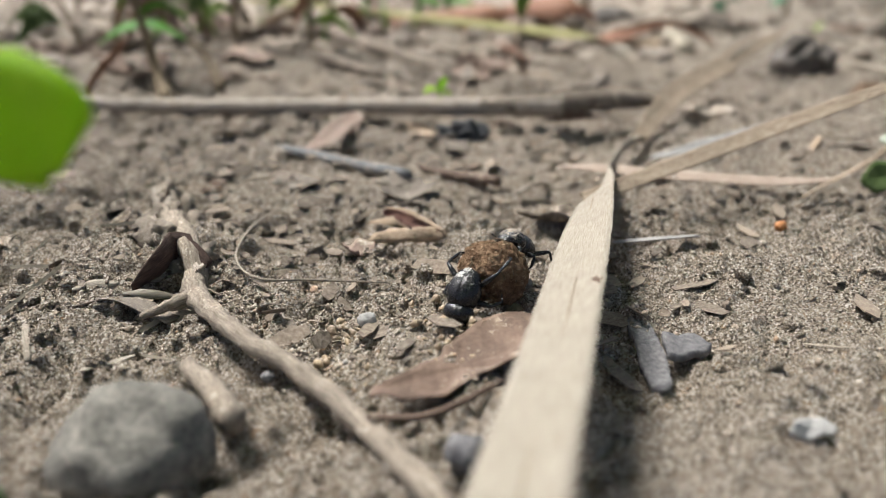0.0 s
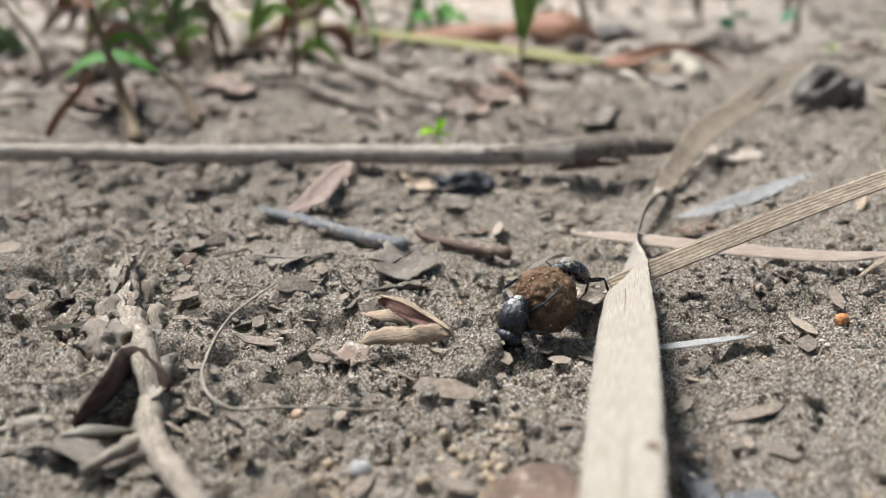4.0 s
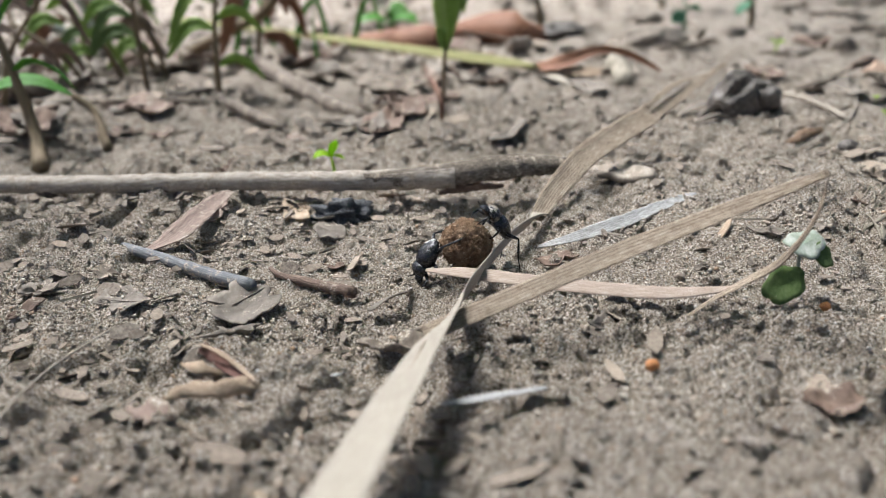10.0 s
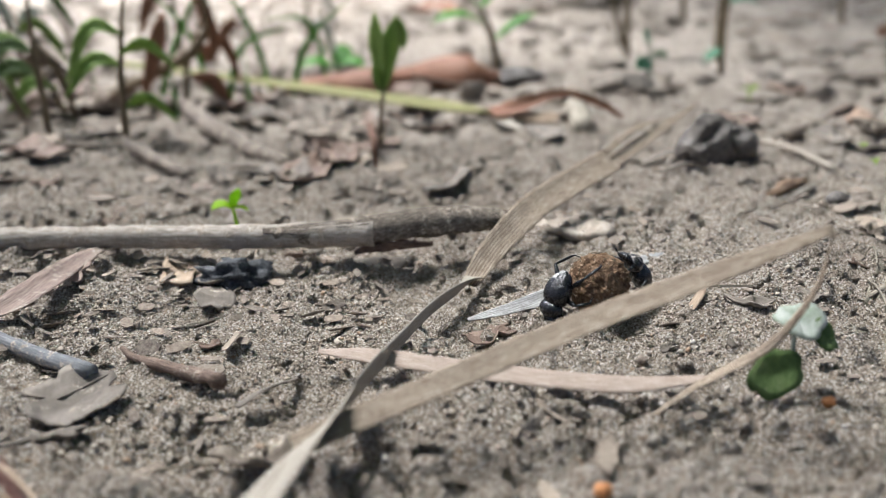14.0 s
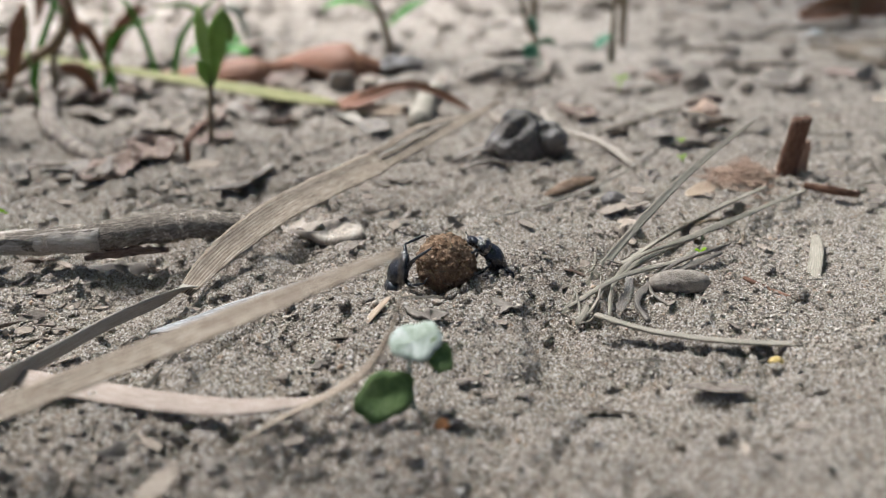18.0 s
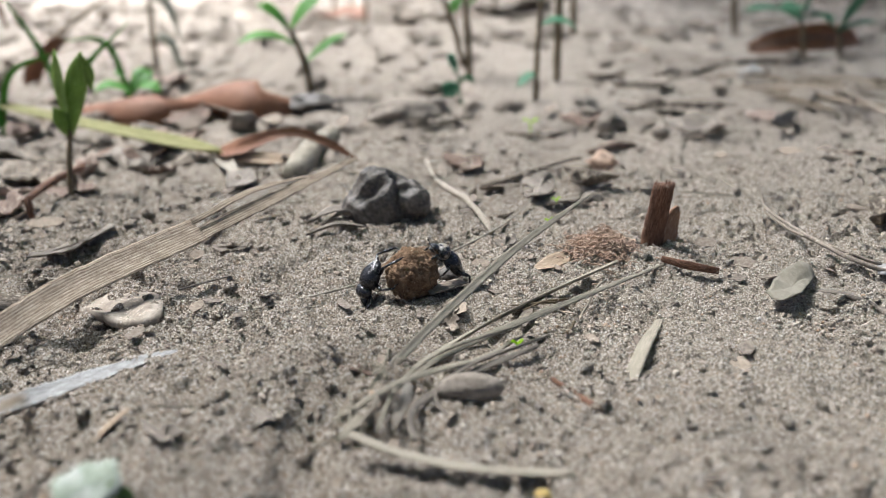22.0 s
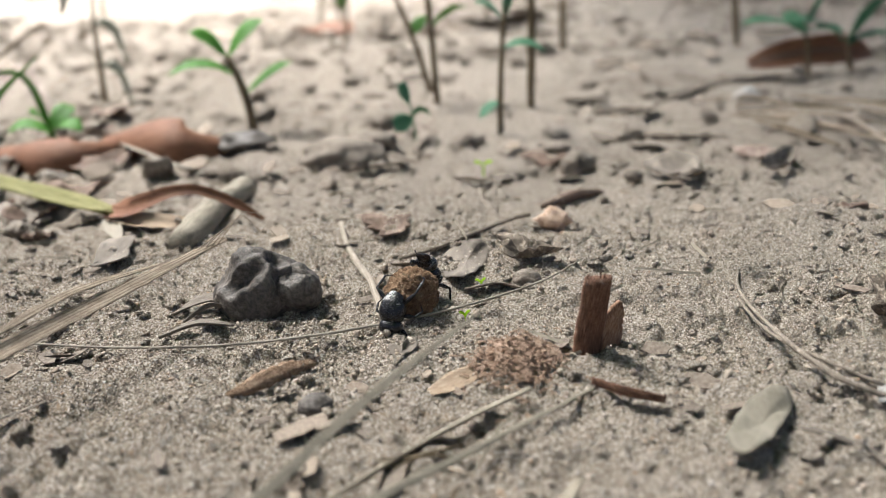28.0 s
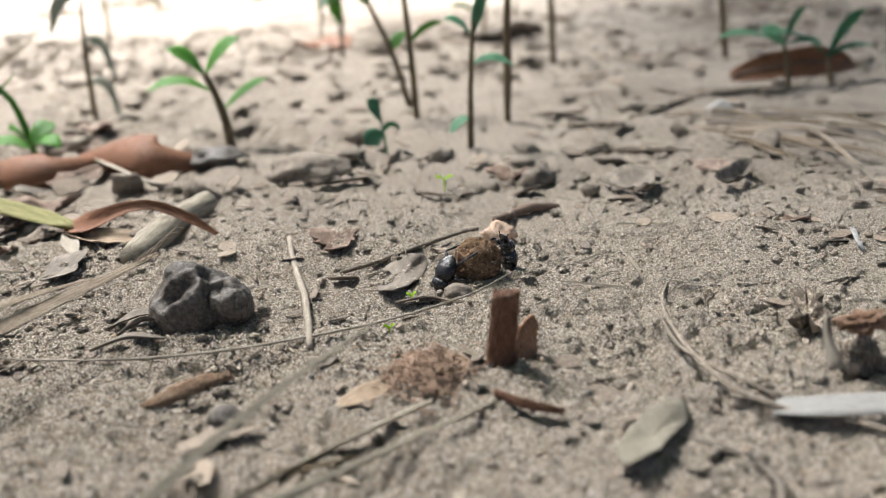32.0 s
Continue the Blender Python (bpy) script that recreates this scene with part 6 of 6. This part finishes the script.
plant("seedling", (16.0, 46.9, gz(16.0, 46.9)), [([(16.0, 46.9, gz(16.0, 46.9) - 0.2, 0.15), (16.1, 47.0, 2.0, 0.12), (16.3, 47.2, 4.4, 0.09), (16.5, 47.3, 5.4, 0.07)],
      [((16.3, 47.2, 4.2), (15.2, 47.0, 5.0), 0.35, 0.2, 20), ((16.2, 47.1, 3.2), (17.9, 47.2, 3.0), 0.4, 0.25, -15), ((16.3, 47.2, 4.3), (16.9, 47.3, 6.0), 0.3, 0.1, 60), ((16.1, 47.0, 1.2), (15.2, 46.8, 0.6), 0.3, 0.1, 20)])],
      "slender seedling with blue-green leaves", LEAF_TEAL, STEM)
plant("seedling", (12.6, 46.5, gz(12.6, 46.5)), [([(12.7, 46.6, gz(12.7, 46.6) - 0.1, 0.06), (12.6, 46.5, 0.9, 0.05), (12.5, 46.4, 1.6, 0.04)],
      [((12.5, 46.4, 1.4), (12.1, 46.2, 2.2), 0.32, 0.1, 60), ((12.6, 46.5, 0.8), (11.9, 46.2, 0.4), 0.36, 0.1, 60), ((12.6, 46.5, 0.9), (13.3, 46.4, 0.9), 0.3, 0.2, 30)])],
      "small pale blue-green seedling", LEAF_TEAL, LEAF_TEAL)
stick("bare_shoot", [(17.9, 53.1, gz(17.9, 53.1) - 0.2, 0.2), (18.0, 53.2, 4.0, 0.18), (18.2, 53.4, 9.5, 0.14)], STEM, "bare upright brown shoot in the soil", "stem", 14, 6, group="bare stems")
stick("bare_shoot", [(22.5, 75.0, gz(22.5, 75) - 0.2, 0.25), (22.3, 75.2, 6.0, 0.2), (21.5, 75.4, 13, 0.14)], STEM, "bare upright brown shoot in the soil", "stem", 14, 6, group="bare stems")
stick("bare_shoot", [(33.5, 72.0, gz(33.5, 72) - 0.2, 0.22), (33.0, 72.2, 5.0, 0.2), (32.5, 72.4, 11, 0.12)], STEM, "bare upright brown shoot in the soil", "stem", 14, 6, group="bare stems")
plant("seedling_clump", (32.34, 57.39, gz(32.34, 57.39)), [
    ([(32.34, 57.39, gz(32.34, 57.39) - 0.2, 0.14), (32.23, 57.39, 1.14, 0.12), (32.02, 57.39, 2.08, 0.09)], [((32.02, 57.39, 2.08), (28.41, 56.39, 2.78), 0.42, 0.35, 15), ((32.02, 57.39, 2.08), (31.12, 58.39, 2.96), 0.4, 0.2, 30), ((32.02, 57.39, 2.08), (32.99, 57.39, 3.99), 0.42, 0.2, 40), ((32.02, 57.39, 2.08), (33.55, 56.39, 2.11), 0.4, 0.25, -15)]),
    ([(34.65, 57.78, gz(34.65, 57.78) - 0.2, 0.14), (34.52, 57.78, 0.67, 0.12), (34.36, 57.78, 1.39, 0.09)], [((34.36, 57.78, 1.39), (31.03, 56.78, 2.80), 0.45, 0.4, 15), ((34.36, 57.78, 1.39), (36.11, 57.78, 3.63), 0.5, 0.2, 50), ((34.36, 57.78, 1.39), (35.58, 58.78, 2.92), 0.4, 0.2, 60), ((34.36, 57.78, 1.39), (36.67, 57.78, 1.80), 0.4, 0.2, -10)])],
    "clump of young plants with broad light green leaves", LEAF_TEAL, STEM)
brown = strap("brown_leaf", [(30.5, 61.0, 0.2, 0.3, -60), (32.0, 60.5, 0.6, 0.7, -65), (34.5, 60.5, 0.8, 0.85, -70), (36.5, 61.0, 0.6, 0.6, -60), (37.5, 61.5, 0.3, 0.1, -50)], LEAF_RUST, "large brown dead leaf standing on its edge", "leaf", 24, 8, 0.07, 0.35, 0.02, 0.1)
part("midrib", tube([(30.5, 60.9, 0.25, 0.09), (32.0, 60.4, 0.65, 0.08), (34.5, 60.4, 0.85, 0.07), (37.5, 61.4, 0.35, 0.04)], 14, 5, 0.1), LEAF_DEAD, brown)
lump("pale_stone", (26.85, 50.2, gz(26.85, 50.2)), (0.62, 0.5, 0.55), PALE, "pale angular stone on the soil", "stone", 7, 0.22, 0.04, 3)
lump("low_stone", (10.15, 42.63, 0.09), (1.5, 1.2, 0.6), SOILROCK, "low rounded grey-brown stone in the sand", "stone", 9, 0.12, 0.04, 4, sink=0.3)
heap = [((25.54, 47.81, 0.24), (31.76, 45.64, -0.16)), ((25.96, 47.04, 0.12), (30.51, 42.42, -0.09)), ((27.40, 49.16, -0.09), (33.82, 48.31, -0.17)), ((24.74, 46.01, 0.22), (28.42, 41.32, -0.09)), ((26.62, 44.67, 0.19), (30.29, 41.22, -0.32)),
        ((29.15, 50.01, -0.02), (32.50, 43.84, -0.28)), ((25.54, 45.15, 0.05), (26.57, 40.58, 0.06)), ((28.89, 47.59, -0.13), (27.74, 38.48, 0.15)), ((25.99, 44.05, 0.03), (29.40, 42.16, -0.08)), ((24.81, 49.21, 0.16), (28.56, 48.48, -0.15))]
for k in range(20):
    (x0, y0, z0), (x1, y1, z1) = heap[k % 10]
    j = 0.35 * math.sin(k * 7.7) + (0.5 if k > 9 else 0)
    strap("dry_needle", [(x0, y0 + j, z0 + 0.2, 0.03, -20), ((x0 + x1) / 2, (y0 + y1) / 2 + j * 0.5, (z0 + z1) / 2 + 0.35 + 0.25 * math.sin(k * 3.1), 0.055, -30), (x1, y1 - j, z1 + 0.25, 0.03, -20)], (STEM, STRAW_TAN, ROOT_TAN)[k % 3], "long dry grass needle in a loose heap", "dry grass", 14, 3, 0.05, 0.2, 0, 0, k, "dry needles")
# thin dark sticks added where the litter only casts shadows
for k, q in enumerate([((23.18, 51.40, -0.03), (28.16, 55.75, 0.07), (33.24, 56.72, 0.02)), ((20.21, 46.31, -0.26), (22.80, 43.77, 0.00), (24.38, 43.47, -0.08)), ((19.86, 49.08, -0.16), (21.32, 50.86, -0.19), (22.66, 49.91, 0.00))]):
    stick("litter_shadow_stick", [(*q[0], 0.1), (q[1][0], q[1][1], q[1][2] + 0.1, 0.17), (*q[2], 0.12)], BARK_DARK, "thin dark stick standing for litter shadows on the soil", "branch", 18, 7, 0.5, k, "branches")
plant("tiny_seedling", (14.97, 40.3, gz(14.97, 40.3)), [([(14.97, 40.3, gz(14.97, 40.3) - 0.1, 0.03), (14.97, 40.3, 0.3, 0.03)], [((14.97, 40.3, .25), (14.7, 40.2, .4), 0.1, 0.05, 20), ((14.97, 40.3, .25), (15.25, 40.2, .4), 0.1, 0.05, -20)])], "tiny green seedling in the sand", LEAF_LIME, LEAF_LIME)

# ---- dead stems, weeds and litter behind the fallen stick ----
rng = np.random.RandomState(52)
for k in range(10):
    x, y = rng.uniform(-26, -4), rng.uniform(42, 62)
    z0, hgt, lean = gz(x, y), rng.uniform(3, 8), rng.uniform(-5, 5)
    dead = holder("dead_weed", (x, y, z0), "withered brown weed with hanging rusty leaves", "weed", "dead weeds")
    part("stem", tube([(x, y, z0 - 0.2, 0.16), (x + lean * 0.3, y, z0 + hgt * 0.5, 0.12), (x + lean, y + 0.5, z0 + hgt, 0.06)], 14, 6, 0.25, k), STEM, dead)
    for f in rng.uniform(0.25, 1.0, 3):
        px, pz, s = x + lean * f, z0 + hgt * f, rng.choice([-1, 1])
        part("leaf", blade([(px, y, pz, 0.08, 60), (px + s * 0.9, y - 0.2, pz - 0.3, 0.42, 65), (px + s * 1.6, y - 0.4, pz - rng.uniform(1.2, 2.6), 0.06, 70)], 12, 4, 0.03, 0.4, 0.01, 0.2, k), (LEAF_RUST, LEAF_DEAD, LEAF_DUSTY)[k % 3], dead)
for k in range(9):
    x, y = rng.uniform(-18, -6), rng.uniform(31, 43)
    z0, hgt, lean = gz(x, y), rng.uniform(2.0, 5.5), rng.uniform(-3, 3)
    weed = holder("shade_weed", (x, y, z0), "low brownish-green weed with drooping leaves", "weed", "dead weeds")
    part("stem", tube([(x, y, z0 - 0.2, 0.12), (x + lean * 0.3, y, z0 + hgt * 0.5, 0.1), (x + lean, y + 0.5, z0 + hgt, 0.05)], 14, 6, 0.25, k), STEM, weed)
    for f in rng.uniform(0.2, 1.0, 4):
        px, pz, s = x + lean * f, z0 + hgt * f, rng.choice([-1, 1])
        part("leaf", blade([(px, y, pz, 0.06, 40), (px + s * 0.8, y - 0.2, pz + 0.2, 0.3, 50), (px + s * 1.7, y - 0.4, pz - rng.uniform(0.3, 1.4), 0.05, 60)], 12, 4, 0.03, 0.4, 0.01, 0.1, k), (LEAF_MID, LEAF_DEAD, LEAF_WEED)[k % 3], weed)
for k in range(84):
    x, y = (rng.uniform(-30, 3), rng.uniform(29, 60)) if k < 46 else (rng.uniform(-22, 2), rng.uniform(30, 47))
    s, a = rng.uniform(0.5, 1.6), rng.uniform(0, 6.28)
    ring = []
    for i, q in enumerate(np.linspace(0, 6.28, 8)[:-1]):
        u, w = s * math.cos(q), 0.55 * s * math.sin(q)
        px, py = x + u * math.cos(a) - w * math.sin(a), y + u * math.sin(a) + w * math.cos(a)
        ring.append((px, py, gz(px, py)))
    flat_leaf("rotting_leaf", ring, (LEAF_DEAD, BARK_DARK, LEAF_GREYD)[k % 3], "dark rotting leaf on the soil under weeds", "leaf", s * rng.uniform(0.15, 0.5), 0.04, 300 + k, "rotting leaves", 0.04, 0.6)
for k in range(12):
    x, y = rng.uniform(-28, -6), rng.uniform(30, 58)
    a, n_ = rng.uniform(-0.9, 0.9), rng.uniform(2, 5)
    pts = [(*on(x + n_ * f * math.cos(a), y + n_ * f * math.sin(a), 0.08), 0.07 + 0.05 * (k % 2)) for f in (-1, -0.3, 0.3, 1)]
    stick("dead_twig", pts, BARK_DARK, "thin dark dead twig on the soil", "twig", 14, 6, 0.4, k, "dead twigs")

# ---- weeds and litter far behind ----
rng = np.random.RandomState(31)
for k in range(26):
    x, y = rng.uniform(-75, 75), rng.uniform(85, 260)
    hgt = rng.uniform(4, 10)
    mat = (LEAF_GREEN, LEAF_TEAL, LEAF_YEL)[k % 3]
    z0 = gz(x, y)
    lv = [((x, y, z0 + hgt * f), (x + rng.uniform(-3, 3), y + rng.uniform(-2, 2), z0 + hgt * f + rng.uniform(0, 2.5)), rng.uniform(0.4, 0.9), 0.4, rng.uniform(-30, 60)) for f in (0.4, 0.6, 0.8, 0.95, 1.0)]
    plant("far_weed", (x, y, z0), [([(x, y, z0 - 0.2, 0.2), (x + 0.3, y, z0 + hgt * 0.5, 0.16), (x, y, z0 + hgt, 0.1)], lv)], "green weed growing far behind on the soil", mat, STEM, "weed", "far weeds")
for k in range(34):
    x, y = rng.uniform(-90, 90), rng.uniform(66, 300)
    s = rng.uniform(1.5, 5)
    ring = [(x + s * math.cos(a) * (1 if i % 2 else 0.75), y + s * 0.7 * math.sin(a), gz(x, y)) for i, a in enumerate(np.linspace(0, 6.28, 8)[:-1])]
    flat_leaf("fallen_leaf", ring, (LEAF_RUST, LEAF_DEAD, LEAF_GREYD, HUSK)[k % 4], "dry fallen leaf on the far soil", "leaf", s * 0.35, 0.06, k, "fallen leaves", 0.1)

# ---- scraps of rotten leaf strewn over the soil ----
rng = np.random.RandomState(77)
for k in range(95):
    x, y = (rng.uniform(-13, -3), rng.uniform(9, 34)) if k % 2 else (rng.uniform(-3, 30), rng.uniform(9, 44))
    s = rng.uniform(0.2, 0.62) * (1 + (y > 26) * 0.5)
    turn, thin = rng.uniform(0, 6.28), rng.uniform(0.3, 0.8)
    ring = []
    for a in np.linspace(0, 6.28, 7)[:-1]:
        u, w = s * math.cos(a) * rng.uniform(0.75, 1.2), s * thin * math.sin(a) * rng.uniform(0.75, 1.2)
        px, py = x + u * math.cos(turn) - w * math.sin(turn), y + u * math.sin(turn) + w * math.cos(turn)
        ring.append((px, py, gz(x, y) * 0.6 + gz(px, py) * 0.4))
    flat_leaf("leaf_scrap", ring, (LEAF_DEAD, LEAF_GREYD, BARK_DARK, LEAF_GREYD, LEAF_DUST)[k % 5], "small torn scrap of rotten leaf on the soil", "leaf scrap", s * rng.uniform(0.1, 0.7), 0.03, 100 + k, "leaf scraps", 0.03, 0.75)


def motions():
    # seconds, ball x, y in centimetres, bearing of the pushing beetle in degrees (0: towards -x, 90: towards the lens), height of the other beetle
    track = [
        (0, -2.07, 10.40, 56, 0.79),
        (0.5, -2.09, 10.39, 58, 0.90),
        (1, -2.19, 10.95, 63, 0.92),
        (1.5, -1.90, 12.09, 65, 0.89),
        (2, -2.19, 12.32, 57, 0.87),
        (2.5, -2.18, 12.91, 46, 0.80),
        (3, -1.97, 13.53, 40, 0.78),
        (3.5, -1.79, 13.49, 40, 0.80),
        (4, -1.21, 13.72, 47, 0.82),
        (4.5, -0.73, 14.15, 43, 0.84),
        (5, -0.71, 14.32, 40, 0.92),
        (5.5, -0.69, 14.50, 36, 1.0),
        (6, -0.67, 14.68, 28, 1.05),
        (6.5, -0.65, 14.85, 18, 1.06),
        (7, -0.38, 15.22, 36, 1.08),
        (7.5, -0.19, 15.95, 47, 1.05),
        (8, -0.04, 16.87, 36, 1.02),
        (8.5, 0.19, 17.21, 28, 1.04),
        (9, 0.35, 17.28, 25, 1.04),
        (9.5, 0.48, 17.72, 22, 1.03),
        (10, 0.73, 17.93, 18, 0.97),
        (10.5, 1.18, 18.60, 23, 0.83),
        (11, 1.37, 18.74, 28, 0.72),
        (11.5, 1.56, 19.42, 27, 0.68),
        (12, 2.01, 19.70, 25, 0.72),
        (12.5, 2.18, 19.87, 22, 0.79),
        (13, 2.97, 19.39, 18, 0.80),
        (13.5, 3.51, 19.20, 22, 0.71),
        (14, 4.55, 18.85, 25, 0.62),
        (14.5, 4.88, 18.80, 30, 0.65),
        (15, 5.56, 18.87, 42, 0.76),
        (15.5, 5.85, 18.90, 50, 0.87),
        (16, 6.23, 19.09, 49, 0.89),
        (16.5, 6.61, 19.27, 36, 0.88),
        (17, 6.98, 19.46, 22, 0.84),
        (17.5, 7.36, 19.65, 14, 0.66),
        (18, 7.36, 19.9, 10, 0.64),
        (18.5, 7.60, 19.88, 36, 0.78),
        (19, 7.84, 20.82, 50, 0.84),
        (19.5, 8.17, 21.68, 50, 0.98),
        (20, 8.46, 22.42, 40, 0.98),
        (20.5, 9.00, 23.76, 29, 0.87),
        (21, 9.83, 23.79, 16, 0.72),
        (21.5, 10.33, 23.71, 14, 0.74),
        (22, 10.54, 23.83, 16, 0.76),
        (22.5, 10.71, 24.26, 24, 0.84),
        (23, 11.41, 23.68, 38, 0.84),
        (23.5, 11.90, 24.49, 48, 0.85),
        (24, 11.83, 24.82, 46, 0.86),
        (24.5, 11.83, 26.33, 38, 0.86),
        (25, 11.90, 26.48, 46, 0.86),
        (25.5, 12.17, 26.72, 52, 0.90),
        (26, 12.22, 27.13, 53, 0.87),
        (26.5, 12.28, 27.54, 53, 0.84),
        (27, 12.33, 27.95, 53, 0.81),
        (27.5, 12.38, 28.36, 54, 0.78),
        (28, 12.88, 28.21, 65, 0.72),
        (28.5, 13.30, 28.08, 65, 0.74),
        (29, 13.46, 29.07, 53, 0.74),
        (29.5, 13.97, 29.14, 41, 0.68),
        (30, 13.96, 28.88, 34, 0.82),
        (30.5, 14.32, 28.99, 34, 0.92),
        (31, 14.40, 29.52, 29, 0.90),
        (31.5, 14.65, 30.54, 26, 0.79),
        (32, 15.76, 30.63, 30, 0.55),
    ]
    rows_ball, rows_a, rows_b = [], [], []
    turn = Matrix.Identity(3)
    last = None
    for t, x, y, bearing, climb in track:
        z = gz(x, y) * 0.45 + BALL_R * 0.96
        here = Vector((x, y, 0))
        if last is not None and (here - last).length > 1e-4:
            step = here - last
            axis = Vector((0, 0, 1)).cross(step.normalized())
            turn = Matrix.Rotation(step.length / BALL_R, 3, axis) @ turn
        last = here
        rows_ball.append((t, Matrix.Translation(Vector((x, y, z)) * CM) @ turn.to_4x4()))
        a = radians(bearing)
        out = Vector((-math.cos(a), -math.sin(a), 0))
        up = Vector((0, 0, 1))
        for rows, o, far, high, lean, sway in ((rows_a, out, 0.86, 0.37, -66, 1), (rows_b, -out, math.sqrt(max(0.3, 0.66 - (climb - 0.53) ** 2)), climb - 0.06, float(np.interp(t, [0, 3, 9, 11, 14, 18, 20, 23, 25, 28, 32], [150, 145, 140, 112, 118, 130, 124, 138, 135, 110, 102])), -1)):
            w = radians(lean + 6 * math.sin(t * 5.1 + sway))
            ahead = o * math.cos(w) + up * math.sin(w)
            back = (up * math.cos(w) - o * math.sin(w)) if lean < 0 else (o * math.sin(w) - up * math.cos(w))
            right = ahead.cross(back)
            m = Matrix((right, ahead, back)).transposed().to_4x4()
            q = Vector((x, y, 0)) + o * far
            p = Vector((q.x, q.y, max(gz(x, y) * 0.45, 0.9 * gz(q.x, q.y) if lean < 0 else -9))) + up * (high + 0.02 * math.sin(t * 4.3 + sway))
            rows.append((t, Matrix.Translation(p * CM) @ m))
    # the fibre is pushed round as the ball rolls over it
    lies, pushed = pose(0.050, 0.224, 0.0006, 0, 0, 41), pose(0.042, 0.282, 0.0012, 0, 0, 5)
    walk(grass_fibre, [(0.0, lies), (25.0, lies), (27.6, pushed), (32.0, pushed)])
    walk(ball, rows_ball)
    walk(pusher, rows_a)
    walk(puller, rows_b)
    for legs, phase in ((pusher_legs, 0.0), (puller_legs, 1.1)):
        for k, ob in enumerate(legs):
            hip = ob.location.copy()
            rows = []
            for i in range(65):
                t = i * 0.5
                s = math.sin(t * 6.3 + k * 2.1 + phase)
                rows.append((t, Matrix.Translation(hip) @ pose(0, 0, 0, 7 * s, 4 * math.cos(t * 5.2 + k), 9 * s)))
            walk(ob, rows)


motions()
